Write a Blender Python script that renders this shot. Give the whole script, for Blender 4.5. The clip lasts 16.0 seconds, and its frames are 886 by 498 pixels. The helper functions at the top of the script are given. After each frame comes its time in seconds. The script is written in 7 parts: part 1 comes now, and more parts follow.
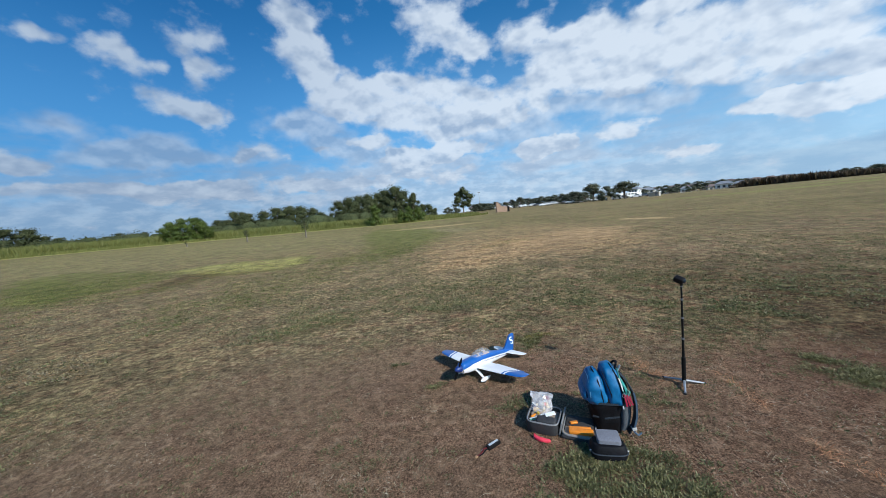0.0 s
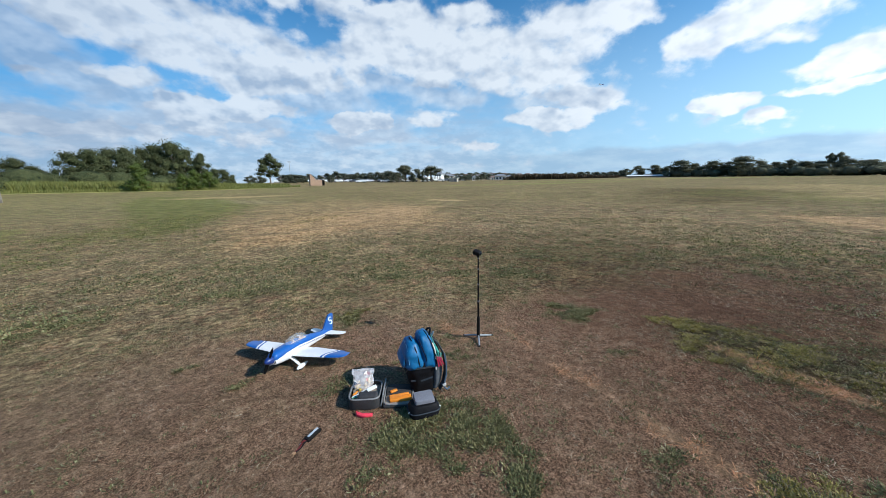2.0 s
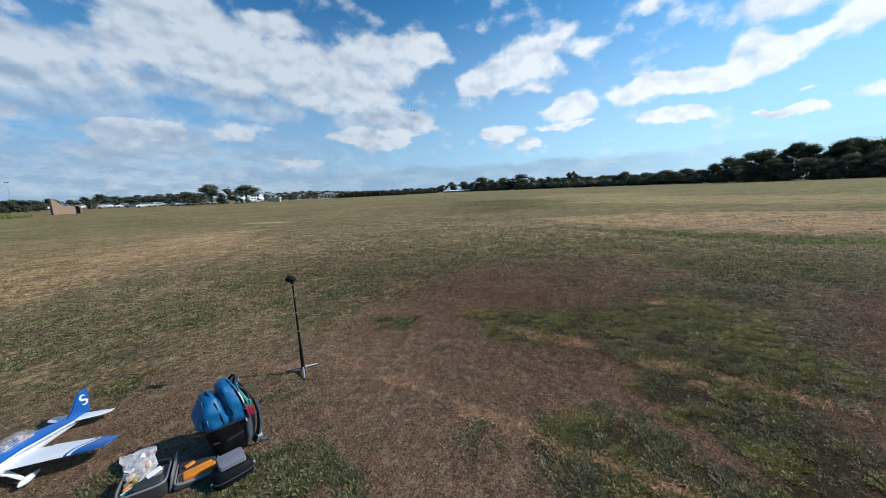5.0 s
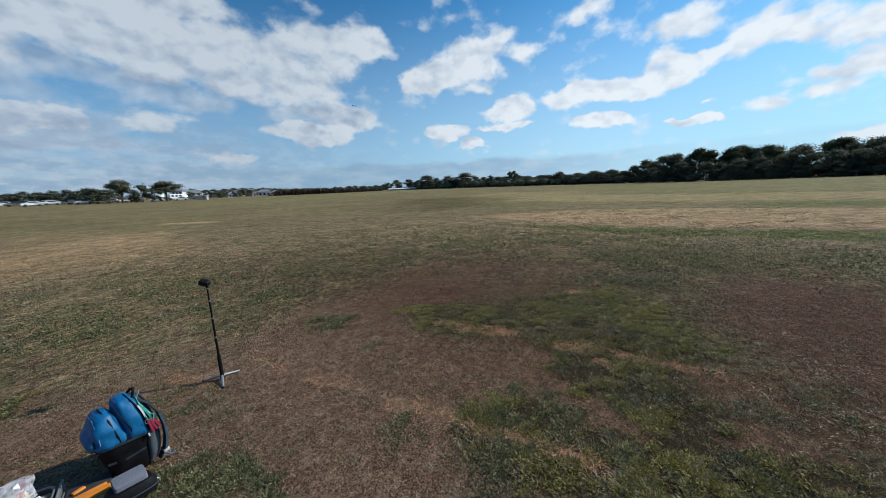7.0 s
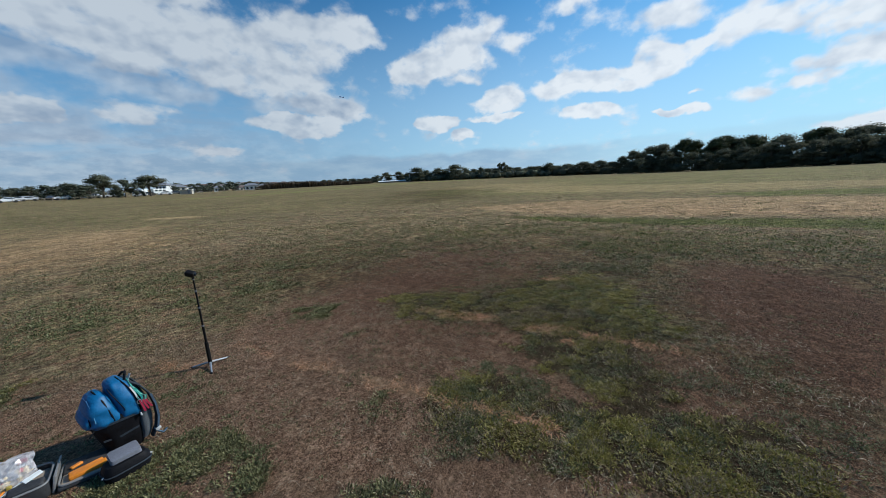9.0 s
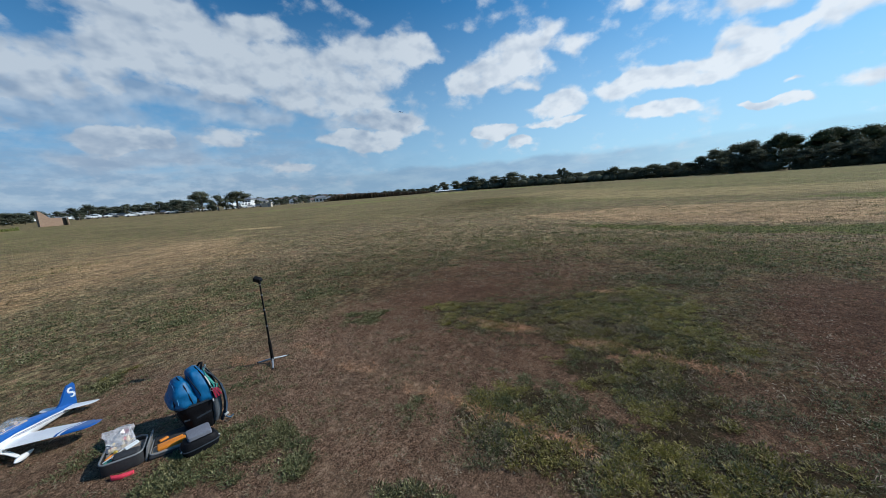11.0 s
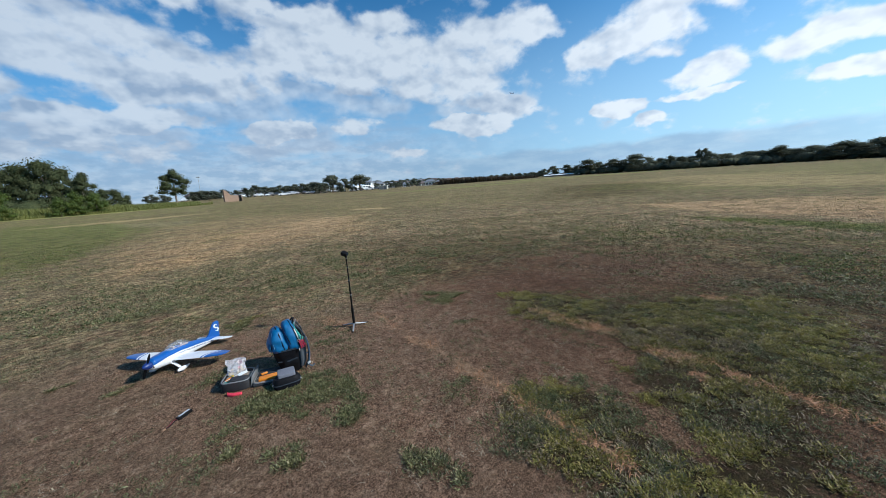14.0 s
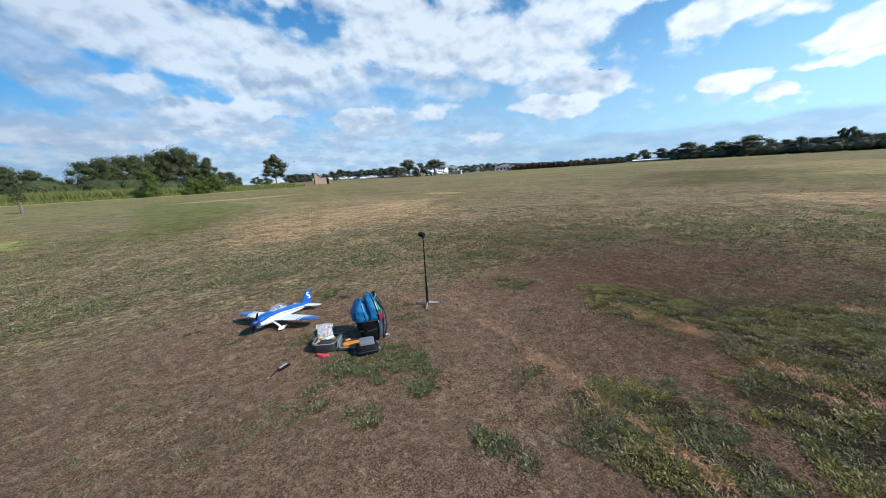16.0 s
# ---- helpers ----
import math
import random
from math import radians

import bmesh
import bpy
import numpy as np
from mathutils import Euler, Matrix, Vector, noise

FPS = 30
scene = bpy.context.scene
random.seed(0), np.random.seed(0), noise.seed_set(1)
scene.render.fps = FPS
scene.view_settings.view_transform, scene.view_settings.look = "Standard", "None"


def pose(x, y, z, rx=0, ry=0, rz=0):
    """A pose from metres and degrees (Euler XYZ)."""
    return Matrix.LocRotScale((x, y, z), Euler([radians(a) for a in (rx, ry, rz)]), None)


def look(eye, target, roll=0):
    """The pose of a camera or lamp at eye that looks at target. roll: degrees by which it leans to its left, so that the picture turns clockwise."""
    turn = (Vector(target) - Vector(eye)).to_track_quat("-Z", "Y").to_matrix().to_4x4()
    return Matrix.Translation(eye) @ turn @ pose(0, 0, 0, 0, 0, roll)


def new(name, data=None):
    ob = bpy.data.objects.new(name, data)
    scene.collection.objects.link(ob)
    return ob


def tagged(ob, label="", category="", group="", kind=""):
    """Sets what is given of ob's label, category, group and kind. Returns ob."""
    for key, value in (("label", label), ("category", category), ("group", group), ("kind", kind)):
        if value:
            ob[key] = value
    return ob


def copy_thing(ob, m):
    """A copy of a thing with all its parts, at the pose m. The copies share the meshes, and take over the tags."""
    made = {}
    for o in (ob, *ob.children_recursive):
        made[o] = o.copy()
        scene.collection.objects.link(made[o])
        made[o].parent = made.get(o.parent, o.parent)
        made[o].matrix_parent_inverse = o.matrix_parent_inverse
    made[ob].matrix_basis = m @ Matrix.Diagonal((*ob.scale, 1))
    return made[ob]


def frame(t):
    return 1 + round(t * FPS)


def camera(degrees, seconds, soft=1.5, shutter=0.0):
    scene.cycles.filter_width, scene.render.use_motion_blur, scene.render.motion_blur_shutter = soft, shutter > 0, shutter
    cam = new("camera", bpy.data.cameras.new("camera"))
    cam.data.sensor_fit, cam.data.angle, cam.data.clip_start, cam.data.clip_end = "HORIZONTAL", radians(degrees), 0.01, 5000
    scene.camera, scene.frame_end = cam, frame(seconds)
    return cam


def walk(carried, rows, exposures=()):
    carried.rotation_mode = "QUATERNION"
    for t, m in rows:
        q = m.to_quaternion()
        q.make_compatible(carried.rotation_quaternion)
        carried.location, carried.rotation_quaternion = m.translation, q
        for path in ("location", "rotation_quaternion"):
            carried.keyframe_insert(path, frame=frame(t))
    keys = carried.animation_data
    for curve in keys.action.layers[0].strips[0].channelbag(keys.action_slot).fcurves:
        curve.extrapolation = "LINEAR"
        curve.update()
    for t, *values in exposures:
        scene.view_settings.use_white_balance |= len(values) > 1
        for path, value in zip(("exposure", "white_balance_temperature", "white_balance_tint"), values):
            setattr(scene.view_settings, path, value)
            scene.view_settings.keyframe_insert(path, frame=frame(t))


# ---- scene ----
cam = camera(105.3, 16.0, soft=0.8)
PATH = [
    (0, (0.177, -0.031, 1.615), (0.004, 1.953, 1.437), -5.0),
    (0.5, (0.203, 0.067, 1.618), (0.291, 2.053, 1.393), -3.4),
    (1, (0.122, 0.096, 1.609), (0.489, 2.042, 1.326), -1.8),
    (1.5, (0.106, 0.1, 1.6), (0.709, 1.978, 1.265), -0.7),
    (2, (0.161, 0.088, 1.596), (1.005, 1.863, 1.226), -0.9),
    (2.5, (0.208, 0.059, 1.591), (1.232, 1.737, 1.225), -1.9),
    (3, (0.26, 0.01, 1.599), (1.447, 1.576, 1.228), -3.5),
    (3.5, (0.276, -0.023, 1.607), (1.586, 1.446, 1.252), -4.0),
    (4, (0.3, -0.031, 1.6), (1.725, 1.333, 1.268), -3.9),
    (4.5, (0.297, -0.05, 1.609), (1.804, 1.228, 1.297), -3.4),
    (4.7, (0.297, -0.054, 1.614), (1.833, 1.189, 1.305), -3.2),
    (6.8, (0.317, -0.246, 1.603), (2.053, 0.696, 1.285), -2.8),
    (7, (0.333, -0.268, 1.607), (2.075, 0.658, 1.276), -2.8),
    (7.5, (0.341, -0.32, 1.603), (2.1, 0.566, 1.256), -3.0),
    (8, (0.266, -0.343, 1.596), (2.044, 0.499, 1.234), -2.8),
    (8.2, (0.237, -0.355, 1.593), (2.023, 0.469, 1.231), -2.6),
    (10.3, (0.237, -0.654, 1.622), (1.896, 0.405, 1.265), -4.6),
    (10.5, (0.208, -0.643, 1.61), (1.855, 0.44, 1.272), -4.5),
    (11, (0.263, -0.662, 1.623), (1.859, 0.504, 1.316), -4.7),
    (11.5, (0.311, -0.706, 1.619), (1.84, 0.551, 1.331), -5.5),
    (12, (0.348, -0.745, 1.613), (1.802, 0.599, 1.328), -5.9),
    (12.5, (0.368, -0.795, 1.603), (1.745, 0.623, 1.299), -5.5),
    (13, (0.354, -0.883, 1.595), (1.659, 0.597, 1.272), -4.6),
    (13.5, (0.441, -0.939, 1.609), (1.676, 0.597, 1.271), -4.2),
    (14, (0.497, -0.966, 1.609), (1.66, 0.623, 1.259), -4.0),
    (14.5, (0.517, -0.971, 1.601), (1.597, 0.671, 1.227), -4.1),
    (15, (0.492, -0.964, 1.597), (1.485, 0.727, 1.201), -3.7),
    (15.5, (0.461, -0.94, 1.594), (1.361, 0.799, 1.186), -3.5),
    (16, (0.449, -0.929, 1.588), (1.246, 0.86, 1.181), -3.4),
]
walk(cam, [(t, look(eye, target, roll)) for t, eye, target, roll in PATH], [(0, 0.11, 6050, 9), (1.0, 0.13, 6120, 9), (2.0, 0.20, 6200, 9), (3.2, 0.15, 6150, 9), (4.5, 0.0, 6120, 9), (7.0, -0.24, 6120, 8), (11.0, -0.30, 6020, 8), (12.5, -0.25, 5960, 8), (14.5, 0.05, 5980, 8), (16, 0.25, 6050, 8)])

# ---- light ----
SUN_AZ, SUN_EL = 136.0, 35.0     # degrees, clockwise from +Y, and above the horizon
sun_way = Vector((math.sin(radians(SUN_AZ)) * math.cos(radians(SUN_EL)), math.cos(radians(SUN_AZ)) * math.cos(radians(SUN_EL)), math.sin(radians(SUN_EL))))
sun_data = bpy.data.lights.new("sun", "SUN")
sun_data.energy, sun_data.angle, sun_data.color = 4.6, radians(0.55), (1.0, 0.93, 0.83)
sun = new("sun", sun_data)
sun.matrix_world = look(sun_way * 50, (0, 0, 0))


class Nodes:
    """Short hand for wiring shader nodes."""

    def __init__(self, tree):
        self.tree = tree
        tree.nodes.clear()

    def add(self, kind, **values):
        n = self.tree.nodes.new(kind)
        for key, value in values.items():
            self.put(n.inputs[key.replace("_", " ")], value)
        return n

    def put(self, socket, value):
        if isinstance(value, bpy.types.NodeSocket):
            self.tree.links.new(value, socket)
        else:
            socket.default_value = value

    def math(self, op, a, b=0.0, c=0.0, clamp=False):
        n = self.tree.nodes.new("ShaderNodeMath")
        n.operation, n.use_clamp = op, clamp
        for s, v in zip(n.inputs, (a, b, c)):
            self.put(s, v)
        return n.outputs[0]

    def vmath(self, op, a, b=(0, 0, 0)):
        n = self.tree.nodes.new("ShaderNodeVectorMath")
        n.operation = op
        self.put(n.inputs[0], a)
        self.put(n.inputs[1], b)
        return n.outputs[0]

    def step(self, value, lo, hi):
        n = self.tree.nodes.new("ShaderNodeMapRange")
        n.interpolation_type = "SMOOTHSTEP"
        self.put(n.inputs[0], value)
        n.inputs[1].default_value, n.inputs[2].default_value = lo, hi
        return n.outputs[0]

    def mix(self, fac, a, b, blend="MIX"):
        n = self.tree.nodes.new("ShaderNodeMix")
        n.data_type, n.blend_type = "RGBA", blend
        self.put(n.inputs[0], fac)
        for s, v in ((n.inputs[6], a), (n.inputs[7], b)):
            self.put(s, (*v, 1) if isinstance(v, tuple) and len(v) == 3 else v)
        return n.outputs[2]

    def noise(self, vector, scale, detail=4.0, rough=0.55, out=0):
        n = self.add("ShaderNodeTexNoise", Scale=scale, Detail=detail, Roughness=rough)
        self.put(n.inputs["Vector"], vector)
        return n.outputs[out]


world = bpy.data.worlds.new("sky")
scene.world = world
world.use_nodes = True
W = Nodes(world.node_tree)
sky = W.add("ShaderNodeTexSky")
sky.sky_type, sky.sun_disc, sky.sun_elevation, sky.sun_rotation = "NISHITA", False, radians(SUN_EL), radians(SUN_AZ)
sky.altitude, sky.air_density, sky.dust_density, sky.ozone_density = 50.0, 1.0, 0.6, 2.5
way = W.add("ShaderNodeTexCoord").outputs["Generated"]
xyz = W.add("ShaderNodeSeparateXYZ", Vector=way)
azimuth = W.math("MULTIPLY", W.math("ARCTAN2", xyz.outputs[0], xyz.outputs[1]), 57.2958)
height = W.math("MULTIPLY", W.math("ARCSINE", xyz.outputs[2]), 57.2958)
flat = W.add("ShaderNodeCombineXYZ", X=azimuth, Y=height, Z=0.0).outputs[0]
ragged = W.vmath("SUBTRACT", W.noise(way, 8.0, 4.0, 0.55, 1), (0.5, 0.5, 0.5))
flat = W.vmath("ADD", flat, W.vmath("MULTIPLY", ragged, (8.0, 4.5, 0.0)))
cloud_sum, puff_sum, shade_sum = [], [], []


def cloud(az, el, w, h, grow=1.4, into=cloud_sum):
    """A cloud round a heading and a height above the horizon, in degrees, with its half width and half height."""
    m = W.add("ShaderNodeMapping", Vector=flat)
    m.inputs["Scale"].default_value = (math.cos(radians(el)) / (grow * w), 1 / (grow * h), 1)
    m.inputs["Location"].default_value = (-az * math.cos(radians(el)) / (grow * w), -el / (grow * h), 0)
    g = W.add("ShaderNodeTexGradient", Vector=m.outputs[0])
    g.gradient_type = "SPHERICAL"
    into.append(W.math("ADD", into[-1], g.outputs["Fac"]) if into else g.outputs["Fac"])


def puff(az, el, w, h):
    """A small heaped cloud low in the sky."""
    cloud(az, el, w, h, 1.7, puff_sum)


def shade(az, el, w, h):
    """The grey underside of a cloud."""
    cloud(az, el, w, h, 1.6, shade_sum)


cloud(-17.9, 18.3, 4.8, 2.2)
cloud(-12.2, 18.1, 6.2, 3.2)
cloud(-5.2, 17.8, 6.8, 3.5)
cloud(0.7, 17.0, 6.2, 3.8)
cloud(6.6, 14.7, 6.2, 3.0)
cloud(-3.0, 14.6, 5.3, 2.6)
cloud(-8.4, 21.1, 4.4, 1.4)
cloud(-22.9, 12.2, 2.1, 0.8)
cloud(-13.9, 13.0, 2.5, 1.2)
cloud(13.4, 19.1, 4.0, 3.4)
cloud(20.4, 21.1, 6.4, 3.4)
cloud(29.1, 20.0, 7.3, 4.2)
cloud(38.5, 19.8, 7.8, 4.3)
cloud(46.3, 20.9, 7.8, 2.7)
cloud(42.8, 15.1, 6.6, 3.6)
cloud(48.1, 11.8, 3.6, 1.2)
cloud(22.0, 16.7, 5.1, 2.0)
cloud(34.3, 15.0, 4.2, 2.0)
cloud(18.0, 24.2, 6.1, 1.4)
cloud(52.7, 21.8, 4.4, 1.4)
cloud(64.3, 18.1, 4.5, 1.9)
cloud(60.6, 17.0, 2.8, 1.6)
cloud(68.6, 17.6, 3.5, 1.4)
cloud(74.5, 12.9, 2.2, 1.5)
cloud(71.6, 11.5, 2.5, 1.0)
cloud(73.3, 9.1, 1.8, 0.5)
cloud(29.9, 24.4, 3.9, 1.4)
cloud(70.7, 21.2, 4.3, 2.1)
cloud(66.7, 19.5, 4.6, 2.2)
cloud(61.6, 17.2, 3.9, 2.0)
cloud(75.9, 19.2, 2.4, 1.2)
cloud(67.4, 15.3, 2.8, 0.9)
cloud(80.9, 13.1, 2.9, 1.5)
cloud(84.6, 14.0, 3.0, 1.6)
cloud(89.2, 12.9, 2.9, 1.4)
cloud(93.2, 13.3, 2.6, 1.5)
cloud(96.6, 13.9, 2.3, 1.4)
cloud(94.3, 16.0, 2.6, 1.0)
cloud(97.7, 15.1, 1.9, 0.9)
cloud(46.9, 11.9, 4.3, 1.5)
cloud(84.5, 13.1, 5.8, 1.5)
cloud(92.0, 13.6, 3.8, 1.7)
cloud(95.3, 14.9, 2.9, 1.3)
cloud(95.0, 18.8, 4.6, 1.6)
cloud(84.3, 23.1, 3.4, 1.1)
cloud(101.3, 15.3, 3.0, 1.8)
cloud(103.9, 16.5, 3.3, 2.0)
cloud(108.3, 15.8, 2.9, 1.4)
cloud(111.8, 14.5, 2.2, 1.2)
cloud(112.2, 10.9, 3.0, 1.3)
cloud(115.0, 10.9, 1.4, 1.5)
cloud(104.5, 9.2, 2.5, 1.0)
cloud(109.4, 9.4, 2.5, 0.5)
cloud(-46.6, 22.6, 2.1, 1.4)
cloud(-44.3, 21.0, 2.0, 1.2)
cloud(-38.0, 24.8, 2.8, 2.2)
cloud(-36.6, 21.6, 2.6, 1.5)
cloud(-40.3, 17.2, 3.8, 1.6)
cloud(-37.1, 16.5, 2.4, 1.3)
cloud(-52.2, 23.0, 1.8, 0.8)
cloud(-25.1, 28.9, 3.8, 3.1)
cloud(-23.8, 24.4, 3.5, 3.0)
cloud(-20.9, 21.3, 3.3, 2.1)
cloud(-2.2, 28.6, 5.9, 2.8)
cloud(2.0, 25.3, 3.1, 1.4)
cloud(-15.9, 20.2, 3.0, 1.7)
cloud(10.0, 25.7, 3.7, 1.6)
puff(-8.9, 8.4, 2.6, 1.1)
puff(12.9, 10.0, 3.4, 1.2)
puff(24.0, 10.2, 2.7, 1.3)
puff(43.0, 8.8, 3.0, 1.5)
puff(64.2, 9.5, 2.3, 0.7)
puff(68.0, 7.5, 2.0, 0.5)
puff(-3.4, 11.0, 5.8, 1.2)
puff(73.4, 12.0, 2.7, 1.7)
puff(73.0, 9.6, 3.7, 0.4)
puff(64.0, 9.6, 2.4, 0.8)
puff(67.8, 7.7, 1.5, 0.7)
puff(87.2, 9.1, 2.5, 0.8)
puff(98.3, 7.9, 1.9, 0.6)
puff(96.3, 7.7, 0.8, 0.4)
puff(99.0, 9.5, 0.9, 0.3)
puff(42.2, 9.5, 3.6, 1.3)
puff(12.8, 9.6, 2.9, 1.0)
puff(72.6, 12.1, 3.3, 1.6)
puff(73.4, 9.4, 2.6, 0.4)
puff(98.9, 7.6, 2.4, 0.4)
puff(87.7, 8.9, 2.8, 0.8)
puff(113.3, 4.1, 3.3, 0.6)
puff(115.7, 4.5, 2.2, 0.6)
puff(48.5, 10.6, 3.0, 0.7)
puff(-13.9, 13.4, 4.4, 1.0)
puff(-33.1, 11.5, 3.4, 0.9)
puff(-3.9, 11.0, 5.3, 1.2)
puff(13.2, 9.7, 4.0, 1.3)
puff(31.5, 6.3, 3.5, 0.7)
puff(-55.1, 9.9, 2.0, 1.2)
puff(-53.3, 9.1, 1.6, 0.7)
puff(-55.5, 6.7, 2.2, 0.6)
puff(-49.1, 7.3, 3.8, 0.7)
puff(-40.4, 7.3, 4.3, 0.9)
puff(-24.3, 7.2, 5.0, 0.8)
puff(-35.2, 6.0, 2.8, 0.6)
puff(38.2, 9.6, 3.0, 0.9)
puff(43.6, 9.0, 2.9, 0.8)
shade(-21.6, 15.3, 4.7, 2.6)
shade(-23.1, 8.7, 5.9, 1.0)
shade(-14.2, 11.2, 5.7, 1.4)
shade(6.4, 12.1, 7.0, 1.7)
shade(42.9, 11.7, 7.2, 1.4)
shade(-4.3, 9.1, 8.1, 1.0)
shade(18.4, 15.3, 7.6, 1.2)
shade(-20.6, 6.4, 3.5, 0.6)
shade(-52.0, 14.2, 3.1, 1.5)
shade(-46.1, 11.1, 6.2, 1.1)
shade(-26.5, 16.3, 4.7, 1.9)
shade(4.7, 14.1, 9.6, 1.8)
shade(-20.3, 12.6, 5.0, 1.2)
shade(-53.2, 6.4, 4.5, 0.7)
shade(-11.7, 8.7, 9.9, 1.1)
shade(12.2, 7.3, 10.1, 0.9)
shade(111.0, 10.7, 2.1, 0.7)
shade(17.3, 9.2, 3.6, 2.3)
shade(27.4, 13.4, 6.6, 1.3)
shade(46.3, 12.5, 5.5, 1.2)
puff(-46.8, 6.7, 2.9, 1.2)
puff(-41.8, 6.7, 3.5, 1.2)
puff(-37.8, 6.5, 2.3, 1.1)
puff(-33.9, 7.0, 1.2, 1.3)
puff(-26.1, 7.6, 3.9, 1.3)
puff(-16.9, 7.4, 4.5, 1.2)
puff(-8.8, 10.0, 4.8, 1.3)
puff(-2.7, 7.1, 4.6, 1.1)
shade(-44.1, 11.6, 5.9, 1.8)
shade(-32.9, 11.4, 3.6, 1.3)
shade(-23.5, 5.1, 9.0, 1.0)
cloud(118, 15, 6, 4)
lift = W.math("ADD", W.math("ABSOLUTE", xyz.outputs[2]), 0.13)
over = W.add("ShaderNodeCombineXYZ", X=W.math("DIVIDE", xyz.outputs[0], lift), Y=W.math("DIVIDE", xyz.outputs[1], lift), Z=0.0).outputs[0]
bulge = W.vmath("ADD", W.vmath("MULTIPLY", way, (1.0, 1.0, 1.7)), W.vmath("MULTIPLY", over, (0.10, 0.10, 0.0)))
billow = W.noise(bulge, 6.0, 4.0, 0.5)
mottle = W.noise(bulge, 16.0, 5.0, 0.58)
cells = W.add("ShaderNodeTexVoronoi", Vector=W.vmath("ADD", bulge, W.vmath("MULTIPLY", ragged, (0.10, 0.10, 0.10))), Scale=15.0)
cells.feature = "SMOOTH_F1"
cells.inputs["Smoothness"].default_value = 0.35
heap = W.math("SUBTRACT", 0.5, cells.outputs["Distance"])
sunward = W.vmath("ADD", bulge, tuple(0.022 * c for c in (sun_way + Vector((0, 0, 0.9)))))
relief = W.math("SUBTRACT", W.noise(bulge, 11.0, 3.0, 0.5), W.noise(sunward, 11.0, 3.0, 0.5))
away = W.step(azimuth, 95.0, -50.0)
west = W.step(azimuth, 62.0, 20.0)
ruffle = W.math("ADD", W.math("MULTIPLY", W.math("SUBTRACT", billow, 0.5), 1.1), W.math("MULTIPLY", W.math("SUBTRACT", mottle, 0.5), 1.25))
ruffle = W.math("ADD", ruffle, W.math("MULTIPLY", heap, 0.55))
cover = W.math("ADD", W.math("MINIMUM", cloud_sum[-1], 0.85), ruffle)
cover = W.math("SUBTRACT", cover, W.math("MULTIPLY", W.step(height, 36.0, 60.0), 0.4))
heaped = W.math("ADD", W.math("MINIMUM", puff_sum[-1], 1.0), W.math("MULTIPLY", ruffle, 1.0))
dim = W.math("ADD", W.math("MINIMUM", shade_sum[-1], 1.0), W.math("MULTIPLY", ruffle, 0.7))
alpha = W.math("MAXIMUM", W.math("MULTIPLY", W.step(cover, 0.08, 0.78), 0.95), W.math("MULTIPLY", W.step(heaped, 0.18, 0.75), 0.92))
alpha = W.math("MAXIMUM", W.math("MULTIPLY", alpha, W.math("SUBTRACT", 1.0, W.math("MULTIPLY", away, 0.08))), W.math("MULTIPLY", W.step(dim, 0.1, 0.9), 0.62))
grey = W.math("MULTIPLY", W.step(dim, 0.1, 1.0), 0.42)
grey = W.math("ADD", grey, W.math("MULTIPLY", W.step(mottle, 0.40, 0.64), W.math("ADD", W.math("MULTIPLY", away, 0.10), 0.08)))
grey = W.math("ADD", grey, W.math("MULTIPLY", W.step(heap, 0.15, -0.25), 0.20))
grey = W.math("SUBTRACT", grey, W.math("MULTIPLY", relief, W.math("ADD", W.math("MULTIPLY", away, 1.8), 1.7)), clamp=True)
grey = W.math("ADD", grey, W.math("MULTIPLY", W.math("MULTIPLY", W.step(height, 16.0, 5.0), away), 0.25), clamp=True)
cloud_colour = W.mix(grey, W.mix(away, (0.92, 0.97, 1.01), (0.83, 0.89, 0.95)), (0.44, 0.54, 0.68))
cloud_colour = W.mix(W.math("MULTIPLY", W.math("MULTIPLY", W.step(heaped, 0.35, 0.95), W.step(relief, -0.10, 0.14)), 0.85), cloud_colour, W.mix(away, (0.95, 0.99, 1.02), (0.86, 0.91, 0.96)))
clear = W.vmath("MULTIPLY", sky.outputs[0], (0.034, 0.112, 0.150))
haze = W.math("MULTIPLY", W.step(height, 32.0, -2.0), 0.85)
clear = W.mix(haze, clear, W.mix(away, (0.60, 0.83, 1.0), (0.23, 0.52, 0.86)))
colour = W.mix(alpha, clear, cloud_colour)
# the layered low cloud: broken white and grey on one side, an even blue-grey bank on the other
layers = W.noise(W.vmath("MULTIPLY", way, (5.0, 5.0, 18.0)), 2.0, 6.0, 0.58)
veil = W.math("ADD", height, W.math("MULTIPLY", W.math("SUBTRACT", layers, 0.5), 15.0))
heaps = W.math("ADD", W.math("MULTIPLY", layers, 0.55), W.math("MULTIPLY", mottle, 0.45))
colour = W.mix(W.math("MULTIPLY", W.math("MULTIPLY", W.step(veil, 13.0, 4.0), west), 0.70), colour, W.mix(W.step(heaps, 0.42, 0.62), (0.47, 0.57, 0.71), (0.78, 0.83, 0.89)))
veil = W.math("ADD", height, W.math("MULTIPLY", W.math("SUBTRACT", billow, 0.5), 2.2))
bank = W.math("MULTIPLY", W.math("MULTIPLY", W.step(veil, 5.3, 4.4), W.math("MULTIPLY", W.step(azimuth, 14.0, 56.0), W.math("SUBTRACT", 1.0, W.math("MULTIPLY", W.step(azimuth, 72.0, 100.0), 0.75)))), 0.8)
colour = W.mix(bank, colour, W.mix(W.step(layers, 0.35, 0.65), (0.34, 0.50, 0.68), (0.47, 0.62, 0.76)))
